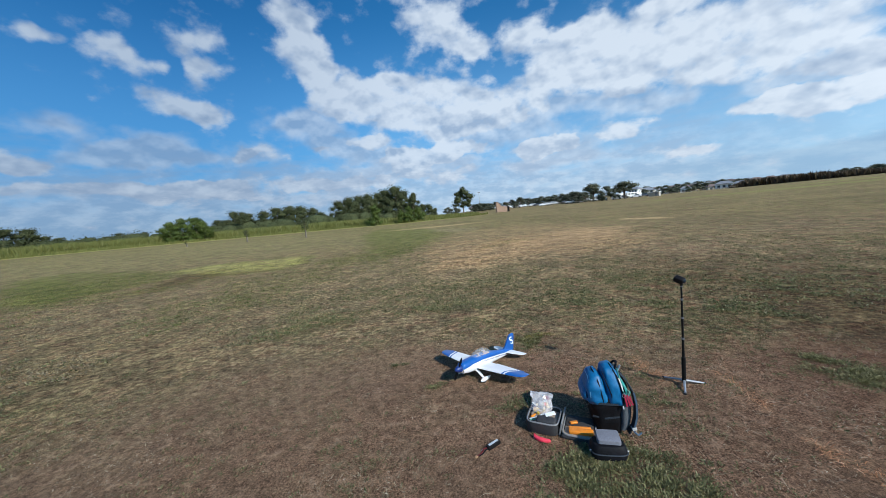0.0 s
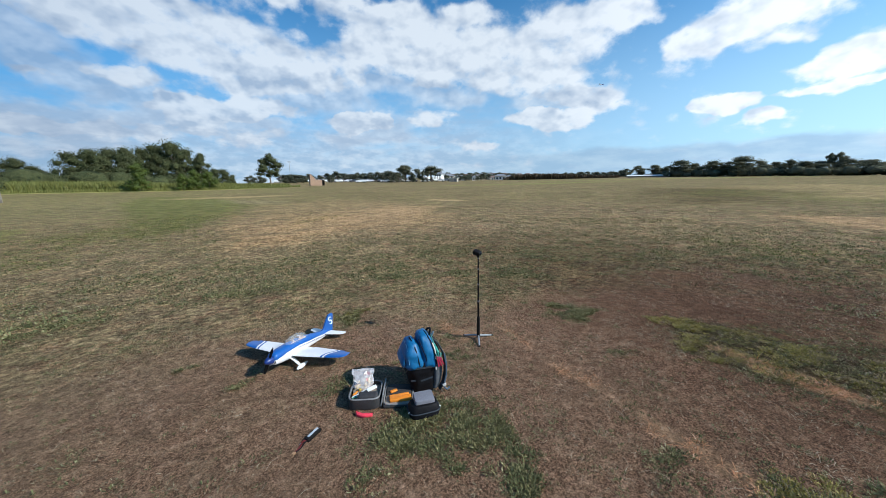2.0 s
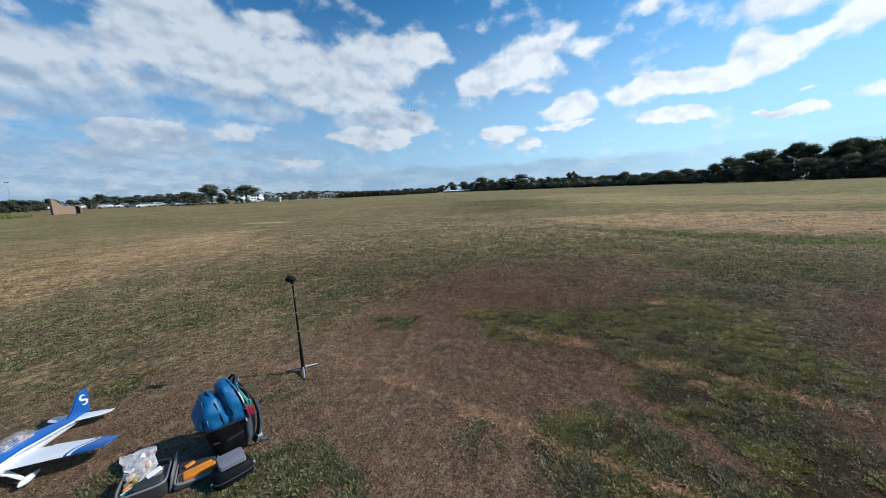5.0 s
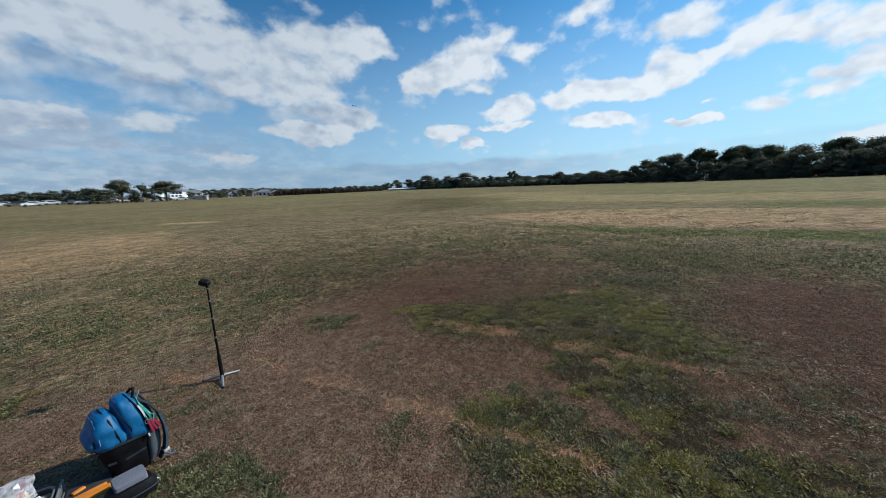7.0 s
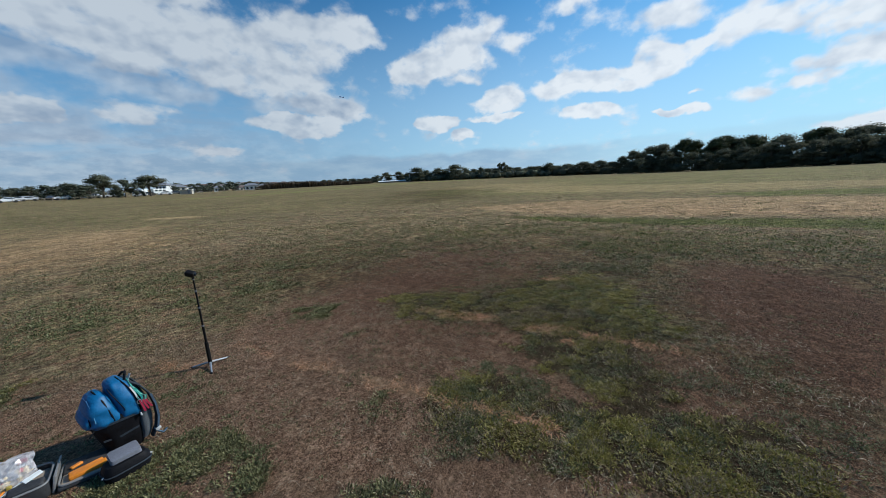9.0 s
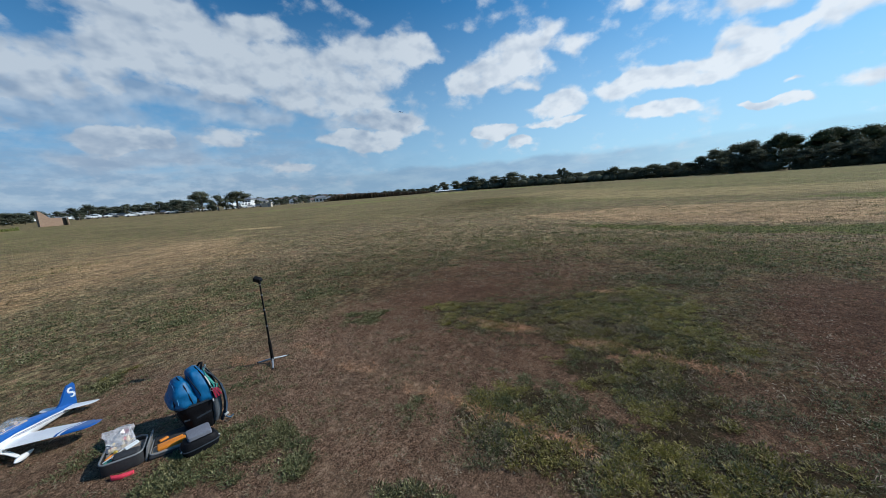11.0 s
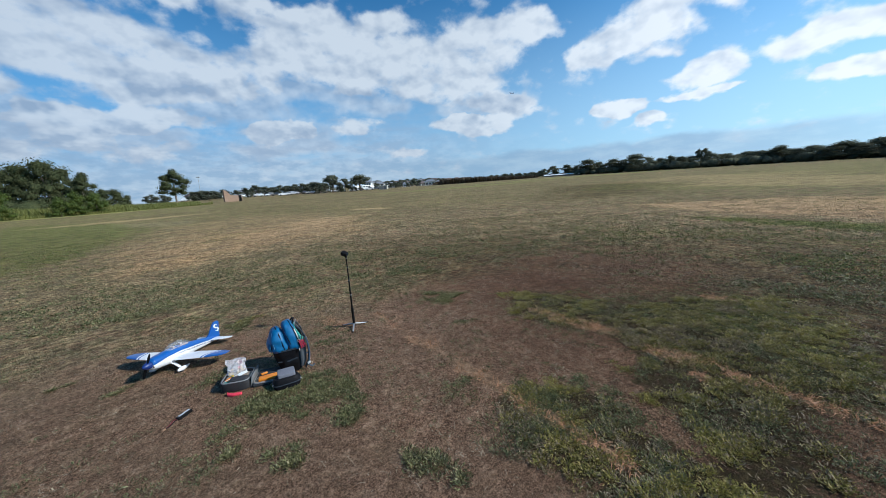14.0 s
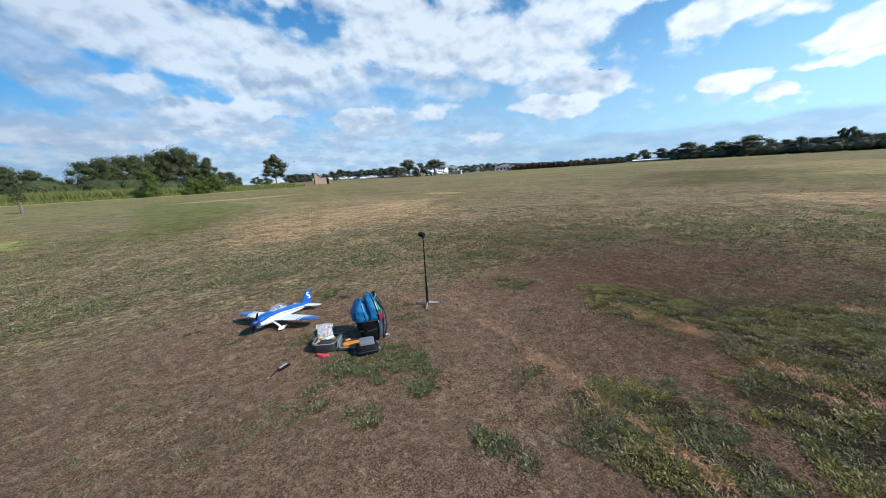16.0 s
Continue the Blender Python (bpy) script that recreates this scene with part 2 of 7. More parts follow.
colour = W.mix(1.0, colour, W.mix(W.step(azimuth, 30.0, 92.0), (0.95, 0.96, 0.97), (1.34, 1.30, 1.27)), "MULTIPLY")
colour = W.mix(W.step(azimuth, -2.0, -44.0), colour, W.mix(1.0, colour, (0.70, 0.74, 0.79), "MULTIPLY"))
back = W.add("ShaderNodeBackground", Color=colour, Strength=0.84)
W.tree.links.new(back.outputs[0], W.add("ShaderNodeOutputWorld").inputs[0])


# ---- materials ----
def material(name):
    m = bpy.data.materials.new(name)
    m.use_nodes = True
    n = Nodes(m.node_tree)
    b = n.add("ShaderNodeBsdfPrincipled")
    o = n.add("ShaderNodeOutputMaterial")
    m.node_tree.links.new(b.outputs[0], o.inputs[0])
    return m, n, b, o


def surface(name, colour, rough=0.6, vary=0.12, scale=40.0, bump=0.15, metal=0.0, coat=0.0, big=4.0):
    """A plain surface with grain and wear at two scales."""
    m, n, b, _ = material(name)
    where = n.add("ShaderNodeTexCoord").outputs["Object"]
    fine, wide = n.noise(where, scale, 5.0, 0.6), n.noise(where, big, 3.0)
    dark = tuple(c * (1 - 2.2 * vary) for c in colour)
    light = tuple(min(1.0, c * (1 + 1.6 * vary)) for c in colour)
    f = n.math("ADD", n.math("MULTIPLY", fine, 0.5), n.math("MULTIPLY", wide, 0.5))
    n.put(b.inputs["Base Color"], n.mix(n.step(f, 0.3, 0.7), dark, light))
    n.put(b.inputs["Roughness"], n.math("ADD", n.math("MULTIPLY", wide, 0.25), rough - 0.12))
    b.inputs["Metallic"].default_value = metal
    b.inputs["Coat Weight"].default_value = coat
    if bump:
        bp = n.add("ShaderNodeBump", Strength=bump, Distance=0.004, Height=fine)
        n.put(b.inputs["Normal"], bp.outputs[0])
    return m


def leafage(name, a, b_, tip, through_light=0.35, rough=0.6, shine=0.25):
    """Leaves: each one of its own tint, thin enough to let some light through."""
    m, n, b, o = material(name)
    geo = n.add("ShaderNodeNewGeometry")
    ob = n.add("ShaderNodeObjectInfo")
    r = geo.outputs["Random Per Island"]
    c = n.mix(r, a, b_)
    c = n.mix(n.step(r, 0.86, 1.0), c, tip)
    c = n.mix(n.math("MULTIPLY", ob.outputs["Random"], 0.5), c, n.mix(0.5, c, a))
    patchy = n.noise(n.add("ShaderNodeTexCoord").outputs["Object"], 0.6, 2.0)
    c = n.mix(n.math("MULTIPLY", n.step(patchy, 0.35, 0.7), 0.35), c, b_)
    n.put(b.inputs["Base Color"], c)
    b.inputs["Roughness"].default_value = rough
    b.inputs["Specular IOR Level"].default_value = shine
    t = n.add("ShaderNodeBsdfTranslucent", Color=c)
    s = n.add("ShaderNodeMixShader", Fac=through_light)
    m.node_tree.links.new(b.outputs[0], s.inputs[1])
    m.node_tree.links.new(t.outputs[0], s.inputs[2])
    m.node_tree.links.new(s.outputs[0], o.inputs[0])
    return m


def film(name, tint, alpha, rough=0.08):
    """Thin clear sheet: mostly seen through, with a gloss."""
    m, n, b, _ = material(name)
    b.inputs["Base Color"].default_value = (*tint, 1)
    b.inputs["Roughness"].default_value = rough
    crease = n.noise(n.add("ShaderNodeTexCoord").outputs["Object"], 45.0, 3.0)
    n.put(b.inputs["Alpha"], n.math("MULTIPLY", crease, 2 * alpha))
    return m


def ground_material():
    m, n, b, _ = material("field_ground")
    at = n.add("ShaderNodeNewGeometry").outputs["Position"]
    grown, toned = n.add("ShaderNodeAttribute"), n.add("ShaderNodeAttribute")
    grown.attribute_name, toned.attribute_name = "growth", "tone"
    one = n.add("ShaderNodeSeparateColor", Color=grown.outputs["Color"])
    two = n.add("ShaderNodeSeparateColor", Color=toned.outputs["Color"])
    green, straw, clay = one.outputs
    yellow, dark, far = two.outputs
    close = toned.outputs["Alpha"]
    grit = n.noise(at, 80.0, 6.0, 0.75)
    clod = n.noise(at, 9.0, 5.0, 0.65)
    wide = n.noise(at, 0.9, 5.0, 0.6)
    broad = n.noise(at, 0.16, 6.0, 0.65)
    tuft = n.noise(at, 17.0, 4.0, 0.7)
    soil = n.mix(n.step(grit, 0.41, 0.61), (0.118, 0.066, 0.042), (0.495, 0.302, 0.198))
    soil = n.mix(n.math("MULTIPLY", n.step(clod, 0.4, 0.7), 0.5), soil, (0.22, 0.155, 0.112))
    soil = n.mix(n.math("MULTIPLY", n.step(wide, 0.42, 0.66), 0.5), soil, (0.27, 0.175, 0.115))
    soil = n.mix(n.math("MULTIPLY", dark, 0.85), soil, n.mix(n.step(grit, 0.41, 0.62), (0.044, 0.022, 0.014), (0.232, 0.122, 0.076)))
    litter = n.step(n.noise(n.vmath("MULTIPLY", at, (1.0, 2.3, 1.0)), 90.0, 3.0, 0.6), 0.60, 0.70)
    soil = n.mix(n.math("MULTIPLY", litter, 0.5), soil, (0.34, 0.27, 0.17))
    clay_tone = n.mix(n.step(clod, 0.3, 0.7), (0.37, 0.225, 0.120), (0.60, 0.415, 0.240))
    earth = n.math("MULTIPLY", clay, n.step(n.math("ADD", broad, n.math("MULTIPLY", wide, 0.5)), 0.45, 0.9))
    dry = n.mix(tuft, (0.19, 0.155, 0.098), (0.41, 0.335, 0.21))
    lawn = n.mix(tuft, (0.14, 0.124, 0.060), (0.325, 0.280, 0.140))
    mid = n.mix(n.step(n.math("ADD", n.math("MULTIPLY", broad, 0.7), n.math("MULTIPLY", tuft, 0.3)), 0.42, 0.70), dry, lawn)
    clump = n.noise(at, 3.6, 5.0, 0.7)
    olive = n.mix(n.step(broad, 0.35, 0.65), (0.124, 0.124, 0.042), (0.235, 0.214, 0.084))
    mid = n.mix(n.math("MULTIPLY", n.math("SUBTRACT", 1.0, close), 1.15, clamp=True), mid, olive)
    base = n.mix(n.math("MULTIPLY", far, n.step(n.math("ADD", n.math("MULTIPLY", tuft, 0.4), n.math("MULTIPLY", clump, 0.6)), 0.40, 0.56)), soil, mid)
    base = n.mix(n.math("MULTIPLY", n.step(n.noise(at, 7.0, 5.0, 0.75), 0.52, 0.66), n.math("MULTIPLY", far, 0.4)), base, (0.085, 0.072, 0.05))
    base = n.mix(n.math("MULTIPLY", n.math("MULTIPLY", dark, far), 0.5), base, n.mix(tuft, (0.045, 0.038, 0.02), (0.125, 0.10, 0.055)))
    base = n.mix(n.math("MULTIPLY", grown.outputs["Alpha"], 0.75), base, n.mix(n.step(tuft, 0.35, 0.65), (0.17, 0.135, 0.075), (0.42, 0.34, 0.21)))
    base = n.mix(n.math("MULTIPLY", earth, 0.85), base, clay_tone)
    # near tone almost black: shade between grass clumps, put into the ground colour
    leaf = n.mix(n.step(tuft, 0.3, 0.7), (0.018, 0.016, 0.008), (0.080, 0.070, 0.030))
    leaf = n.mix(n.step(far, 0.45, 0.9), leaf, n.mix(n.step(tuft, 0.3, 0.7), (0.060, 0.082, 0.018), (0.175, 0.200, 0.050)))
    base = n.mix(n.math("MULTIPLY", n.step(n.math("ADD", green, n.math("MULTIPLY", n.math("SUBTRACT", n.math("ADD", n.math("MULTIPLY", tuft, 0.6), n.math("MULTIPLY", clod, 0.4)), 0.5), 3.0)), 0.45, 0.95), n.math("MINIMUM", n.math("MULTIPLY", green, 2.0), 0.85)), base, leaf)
    base = n.mix(n.math("MULTIPLY", n.math("MINIMUM", straw, 1.0), n.step(n.math("ADD", n.math("ADD", n.math("MULTIPLY", tuft, 0.5), n.math("MULTIPLY", wide, 0.5)), n.math("MULTIPLY", straw, 0.3)), 0.42, 0.85)), base, n.mix(close, n.mix(wide, (0.36, 0.255, 0.122), (0.55, 0.405, 0.220)), n.mix(grit, (0.33, 0.21, 0.125), (0.54, 0.375, 0.235))))
    base = n.mix(n.math("MULTIPLY", n.math("MINIMUM", yellow, 1.0), n.step(n.math("ADD", n.math("MULTIPLY", wide, 0.6), n.math("MULTIPLY", tuft, 0.4)), 0.25, 0.7)), base, n.mix(n.step(yellow, 1.0, 1.8), n.mix(tuft, (0.15, 0.16, 0.045), (0.31, 0.305, 0.105)), n.mix(tuft, (0.31, 0.32, 0.085), (0.50, 0.48, 0.17))))
    speck = n.step(n.noise(at, 9.0, 9.0, 0.95), 0.43, 0.57)
    base = n.mix(n.math("MULTIPLY", n.math("ADD", n.math("MULTIPLY", far, 0.3), 0.6), close), base, n.mix(1.0, base, n.mix(speck, (0.40, 0.375, 0.35), (1.52, 1.44, 1.36)), "MULTIPLY"))
    ragged_turf = n.step(n.noise(at, 11.0, 4.0, 0.8), 0.42, 0.58)
    base = n.mix(n.math("MULTIPLY", n.math("MULTIPLY", far, close), 0.75), base, n.mix(1.0, base, n.mix(ragged_turf, (0.58, 0.58, 0.56), (1.38, 1.36, 1.30)), "MULTIPLY"))
    blotch = n.noise(at, 1.5, 6.0, 0.7)
    base = n.mix(n.math("ADD", n.math("MULTIPLY", far, 0.7), 0.2), base, n.mix(1.0, base, n.mix(n.step(blotch, 0.36, 0.62), (0.70, 0.70, 0.66), (1.26, 1.23, 1.13)), "MULTIPLY"))
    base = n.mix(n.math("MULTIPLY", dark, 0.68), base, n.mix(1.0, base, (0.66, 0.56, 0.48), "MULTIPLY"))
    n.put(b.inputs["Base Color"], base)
    b.inputs["Roughness"].default_value = 0.95
    b.inputs["Specular IOR Level"].default_value = 0.1
    relief = n.math("ADD", n.math("MULTIPLY", grit, 0.55), n.math("ADD", n.math("MULTIPLY", clod, 0.5), n.math("ADD", n.math("MULTIPLY", tuft, 0.55), n.math("MULTIPLY", speck, 0.25))))
    bp = n.add("ShaderNodeBump", Strength=1.0, Distance=0.028, Height=relief)
    n.put(b.inputs["Normal"], bp.outputs[0])
    return m


GROUND = ground_material()
GRASS = leafage("green_grass_blades", (0.042, 0.037, 0.010), (0.48, 0.405, 0.090), (0.76, 0.58, 0.27), 0.3, 0.5, 0.3)
CLOVER = leafage("grey_green_weed_leaves", (0.050, 0.058, 0.022), (0.245, 0.245, 0.105), (0.40, 0.37, 0.21), 0.25, 0.6, 0.2)
WEED = leafage("pale_weed_leaves", (0.040, 0.040, 0.015), (0.31, 0.285, 0.12), (0.52, 0.46, 0.27), 0.25, 0.55, 0.25)
DRY = leafage("dry_grass_blades", (0.16, 0.115, 0.065), (0.38, 0.29, 0.18), (0.56, 0.46, 0.30), 0.2)
LITTER = leafage("pale_litter", (0.27, 0.20, 0.13), (0.47, 0.37, 0.25), (0.62, 0.52, 0.38), 0.1)
LUSH = leafage("fresh_green_turf", (0.055, 0.075, 0.016), (0.20, 0.235, 0.060), (0.34, 0.34, 0.13), 0.3)
FIELD_DRY = leafage("dull_dry_tufts", (0.13, 0.102, 0.06), (0.31, 0.255, 0.155), (0.44, 0.375, 0.24), 0.2)
STRAW = leafage("golden_straw", (0.36, 0.165, 0.075), (0.68, 0.355, 0.185), (0.80, 0.55, 0.36), 0.25)
# the wood's leaves are lightened past their own tone to carry haze
LEAF_DARK = leafage("dark_tree_leaves", (0.105, 0.112, 0.076), (0.165, 0.168, 0.108), (0.175, 0.18, 0.112), 0.5, 0.7, 0.1)
LEAF_MID = leafage("olive_tree_leaves", (0.056, 0.068, 0.031), (0.098, 0.110, 0.050), (0.135, 0.140, 0.066), 0.30, 0.7, 0.1)
LEAF_BRIGHT = leafage("bright_shrub_leaves", (0.054, 0.084, 0.017), (0.12, 0.158, 0.036), (0.20, 0.22, 0.06), 0.35)
# distance haze is put into these leaf colours, so they are raised and greyed
LEAF_FAR = leafage("far_hazed_leaves", (0.070, 0.080, 0.056), (0.120, 0.130, 0.090), (0.155, 0.16, 0.11), 0.3, 0.7, 0.1)
REED = leafage("reed_leaves", (0.145, 0.165, 0.042), (0.27, 0.275, 0.085), (0.38, 0.34, 0.14), 0.4)


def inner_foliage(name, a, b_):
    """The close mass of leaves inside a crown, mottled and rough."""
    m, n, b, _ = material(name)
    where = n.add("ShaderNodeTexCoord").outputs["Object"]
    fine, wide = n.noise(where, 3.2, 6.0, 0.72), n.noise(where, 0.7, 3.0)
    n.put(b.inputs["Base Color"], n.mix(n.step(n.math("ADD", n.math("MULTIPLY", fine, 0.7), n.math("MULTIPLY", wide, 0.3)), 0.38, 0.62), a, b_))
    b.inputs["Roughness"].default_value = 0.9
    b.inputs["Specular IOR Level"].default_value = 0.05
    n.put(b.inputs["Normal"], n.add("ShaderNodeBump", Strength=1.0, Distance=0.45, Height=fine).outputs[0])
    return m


# the far and dark masses repeat their leaves' haze-raised tones
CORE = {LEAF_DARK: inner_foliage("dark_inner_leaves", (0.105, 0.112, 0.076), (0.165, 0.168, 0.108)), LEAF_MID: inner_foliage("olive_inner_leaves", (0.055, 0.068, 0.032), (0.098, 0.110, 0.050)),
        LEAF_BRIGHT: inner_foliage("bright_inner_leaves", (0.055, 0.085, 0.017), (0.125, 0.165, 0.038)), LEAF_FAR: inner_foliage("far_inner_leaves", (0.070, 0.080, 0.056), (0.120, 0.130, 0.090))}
SCRUB = leafage("brown_scrub_twigs", (0.05, 0.035, 0.022), (0.12, 0.085, 0.05), (0.17, 0.13, 0.06), 0.1)
BARK = surface("bark", (0.13, 0.105, 0.08), 0.9, 0.3, 9.0, 0.6)
PALE_BARK = surface("pale_gum_bark", (0.24, 0.205, 0.165), 0.85, 0.2, 6.0, 0.4)


# ---- geometry helpers ----
def finish(name, bm, mat, parent=None, smooth=True):
    me = bpy.data.meshes.new(name)
    bmesh.ops.recalc_face_normals(bm, faces=bm.faces)
    bm.to_mesh(me)
    bm.free()
    for mt in (mat if isinstance(mat, (list, tuple)) else [mat]):
        me.materials.append(mt)
    if smooth:
        me.polygons.foreach_set("use_smooth", [True] * len(me.polygons))
        me.set_sharp_from_angle(angle=radians(38))
    ob = new(name, me)
    if parent:
        ob.parent = parent
    return ob


def part(name, bm, mat, parent, label="", smooth=True):
    ob = finish(name, bm, mat, parent, smooth)
    return tagged(ob, label) if label else ob


def mass(name, verts, faces, mat, parent=None, smooth=False):
    """One mesh from arrays of points and of faces with the same number of corners."""
    verts, faces = np.asarray(verts, np.float32), np.asarray(faces, np.int32)
    me = bpy.data.meshes.new(name)
    me.vertices.add(len(verts))
    me.vertices.foreach_set("co", verts.ravel())
    k = faces.shape[1]
    me.loops.add(faces.size)
    me.loops.foreach_set("vertex_index", faces.ravel())
    me.polygons.add(len(faces))
    me.polygons.foreach_set("loop_start", np.arange(len(faces), dtype=np.int32) * k)
    if smooth:
        me.polygons.foreach_set("use_smooth", np.ones(len(faces), bool))
    me.update(calc_edges=True)
    me.materials.append(mat)
    ob = new(name, me)
    if parent:
        ob.parent = parent
    return ob


def thing(name, m, label, category, group="", kind=""):
    ob = new(name)
    ob.matrix_world = m
    ob.empty_display_size = 0.1
    return tagged(ob, label, category, group, kind)


def box(bm, size, m=Matrix(), bevel=0.0, segments=2):
    made = bmesh.ops.create_cube(bm, size=1.0, matrix=m @ Matrix.Diagonal((*size, 1)))
    if bevel:
        edges = {e for v in made["verts"] for e in v.link_edges}
        bmesh.ops.bevel(bm, geom=list(edges), offset=bevel, segments=segments, profile=0.6, affect="EDGES")


def tube(bm, points, radii, sides=8, cap=True):
    """A round bar along points, with a radius at each."""
    rings, points = [], [Vector(p) for p in points]
    radii = radii if isinstance(radii, (list, tuple)) else [radii] * len(points)
    side = None
    for i, p in enumerate(points):
        d = (points[min(i + 1, len(points) - 1)] - points[max(i - 1, 0)]).normalized()
        if side is None:
            side = d.orthogonal().normalized()
        side = (side - d * side.dot(d)).normalized()
        up = d.cross(side)
        rings.append([bm.verts.new(p + radii[i] * (math.cos(a) * side + math.sin(a) * up)) for a in (2 * math.pi * k / sides for k in range(sides))])
    for a, b in zip(rings, rings[1:]):
        for k in range(sides):
            bm.faces.new((a[k], a[(k + 1) % sides], b[(k + 1) % sides], b[k]))
    if cap:
        bm.faces.new(rings[0][::-1])
        bm.faces.new(rings[-1])


def loft(bm, rings, cap=True, mats=None):
    """A skin over rings of points, all with as many points."""
    made = [[bm.verts.new(p) for p in ring] for ring in rings]
    k = len(made[0])
    for a, b in zip(made, made[1:]):
        for i in range(k):
            f = bm.faces.new((a[i], a[(i + 1) % k], b[(i + 1) % k], b[i]))
            if mats:
                f.material_index = mats(f.calc_center_median())
    if cap:
        for ring in (made[0][::-1], made[-1]):
            f = bm.faces.new(ring)
            if mats:
                f.material_index = mats(f.calc_center_median())


def oval(w, h, n=16, power=2.0):
    """A ring of points of a rounded section, as (across, up)."""
    out = []
    for k in range(n):
        a = 2 * math.pi * k / n
        c, s = math.cos(a), math.sin(a)
        out.append((w / 2 * math.copysign(abs(c) ** (2 / power), c), h / 2 * math.copysign(abs(s) ** (2 / power), s)))
    return out


def value_noise(x, y, seed=0):
    """Smooth noise from 0 to 1 over the plan."""
    xi, yi = np.floor(x).astype(np.int64), np.floor(y).astype(np.int64)
    u, v = x - xi, y - yi
    u, v = u * u * (3 - 2 * u), v * v * (3 - 2 * v)

    def h(i, j):
        n = (i * 374761393 + j * 668265263 + seed * 974711) & 0x7FFFFFFF
        n = ((n ^ (n >> 13)) * 1274126177) & 0x7FFFFFFF
        return ((n ^ (n >> 16)) & 0xFFFF) / 65535.0
    return (h(xi, yi) * (1 - u) + h(xi + 1, yi) * u) * (1 - v) + (h(xi, yi + 1) * (1 - u) + h(xi + 1, yi + 1) * u) * v


def fractal(x, y, seed=0, octaves=4):
    out, amp, total = 0.0, 1.0, 0.0
    for o in range(octaves):
        out = out + amp * value_noise(x * 2 ** o + 17.3 * o, y * 2 ** o - 9.1 * o, seed + o)
        total += amp
        amp *= 0.55
    return out / total


def smooth_step(v, lo, hi):
    t = np.clip((v - lo) / (hi - lo), 0, 1)
    return t * t * (3 - 2 * t)


# ---- the field ----
HERE = (0.3, -0.3)
SLOPE_AZ = [-180, -150, -60, -10, 5, 28, 55, 79, 93, 114, 150, 180]
SLOPE = [0.008, 0.010, 0.018, 0.020, 0.026, 0.0225, 0.024, 0.0175, 0.0125, 0.008, 0.005, 0.008]


def ground_height(x, y):
    """The field: level round the kit, rising a little towards its edges, with a low hill under the town."""
    x, y = np.asarray(x, float), np.asarray(y, float)
    dx, dy = x - HERE[0], y - HERE[1]
    r, az = np.hypot(dx, dy), np.degrees(np.arctan2(dx, dy))
    g = 0.5 * ((r - 20) + np.sqrt((r - 20) ** 2 + 144)) - 0.5 * (np.sqrt(544.0) - 20)
    g = np.minimum(g, 190 + 0.1 * (np.minimum(r, 260) - 190))
    z = np.interp(az, SLOPE_AZ, SLOPE) * np.maximum(g, 0)
    hill = smooth_step(r, 240, 800) * np.exp(-((az - 30) / 28) ** 2)
    return z + 16 * hill + 0.012 * (fractal(x * 0.9, y * 0.9, 3) - 0.5) * np.minimum(1, 6 / (1 + r * 0.2))


PATCHES = []


def patch(kind, x, y, rx, ry, turn=0.0, strength=1.0):
    """An oval growth on the field, with its half axes and the turn of its long axis."""
    PATCHES.append((kind, x, y, rx, ry, turn, strength))


PLOTS = []


def plot(kind, outline, strength=1.0, edge=0.25):
    """A growth inside a rough outline on the plan, fading over its edge."""
    PLOTS.append((kind, outline, strength, edge))


def inside(x, y, outline):
    """How far points lie inside an outline; outside it the distance is negative."""
    best, odd = np.full(x.shape, 1e9), np.zeros(x.shape, bool)
    for (ax, ay), (bx, by) in zip(outline, outline[1:] + outline[:1]):
        ex, ey = bx - ax, by - ay
        t = np.clip(((x - ax) * ex + (y - ay) * ey) / (ex * ex + ey * ey), 0, 1)
        best = np.minimum(best, np.hypot(x - ax - t * ex, y - ay - t * ey))
        if ay != by:
            odd ^= ((ay > y) != (by > y)) & (x < ax + (y - ay) * ex / ey)
    return np.where(odd, best, -best)


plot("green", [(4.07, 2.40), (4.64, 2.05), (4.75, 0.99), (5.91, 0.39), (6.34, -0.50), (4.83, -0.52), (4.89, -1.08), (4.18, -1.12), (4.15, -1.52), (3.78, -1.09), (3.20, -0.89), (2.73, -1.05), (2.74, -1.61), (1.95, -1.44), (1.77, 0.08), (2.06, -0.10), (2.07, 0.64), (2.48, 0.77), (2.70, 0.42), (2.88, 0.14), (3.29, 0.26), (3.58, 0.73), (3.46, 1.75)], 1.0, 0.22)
plot("bare", [(2.87, 0.09), (2.95, -0.20), (2.63, -0.44), (2.54, -0.08)], 0.7, 0.1)
plot("weed", [(3.26, 3.57), (3.76, 2.98), (3.28, 2.56), (2.94, 3.09)], 1.0, 0.12)
plot("weed", [(3.13, 5.69), (4.94, 5.74), (4.25, 4.59), (2.79, 4.01), (2.23, 4.46)], 0.95, 0.5)
plot("weed", [(2.35, 10.87), (3.88, 9.94), (6.32, 7.83), (8.89, 6.12), (6.85, 4.58), (4.73, 5.56), (2.90, 5.30), (1.67, 7.41)], 0.75, 0.9)
plot("weed", [(-1.43, 8.77), (0.21, 9.24), (1.98, 7.59), (2.40, 4.14), (1.23, 4.54), (0.63, 4.59), (-0.49, 5.58)], 0.9, 0.6)
plot("weed", [(-3.29, 6.91), (-1.43, 8.77), (-0.38, 5.67), (-1.48, 4.56), (-3.25, 4.90)], 0.7, 0.7)
plot("weed", [(10.59, 14.71), (12.87, 7.00), (11.22, 2.72), (7.74, 1.90), (5.61, 6.59), (6.64, 10.52)], 0.8, 1.2)
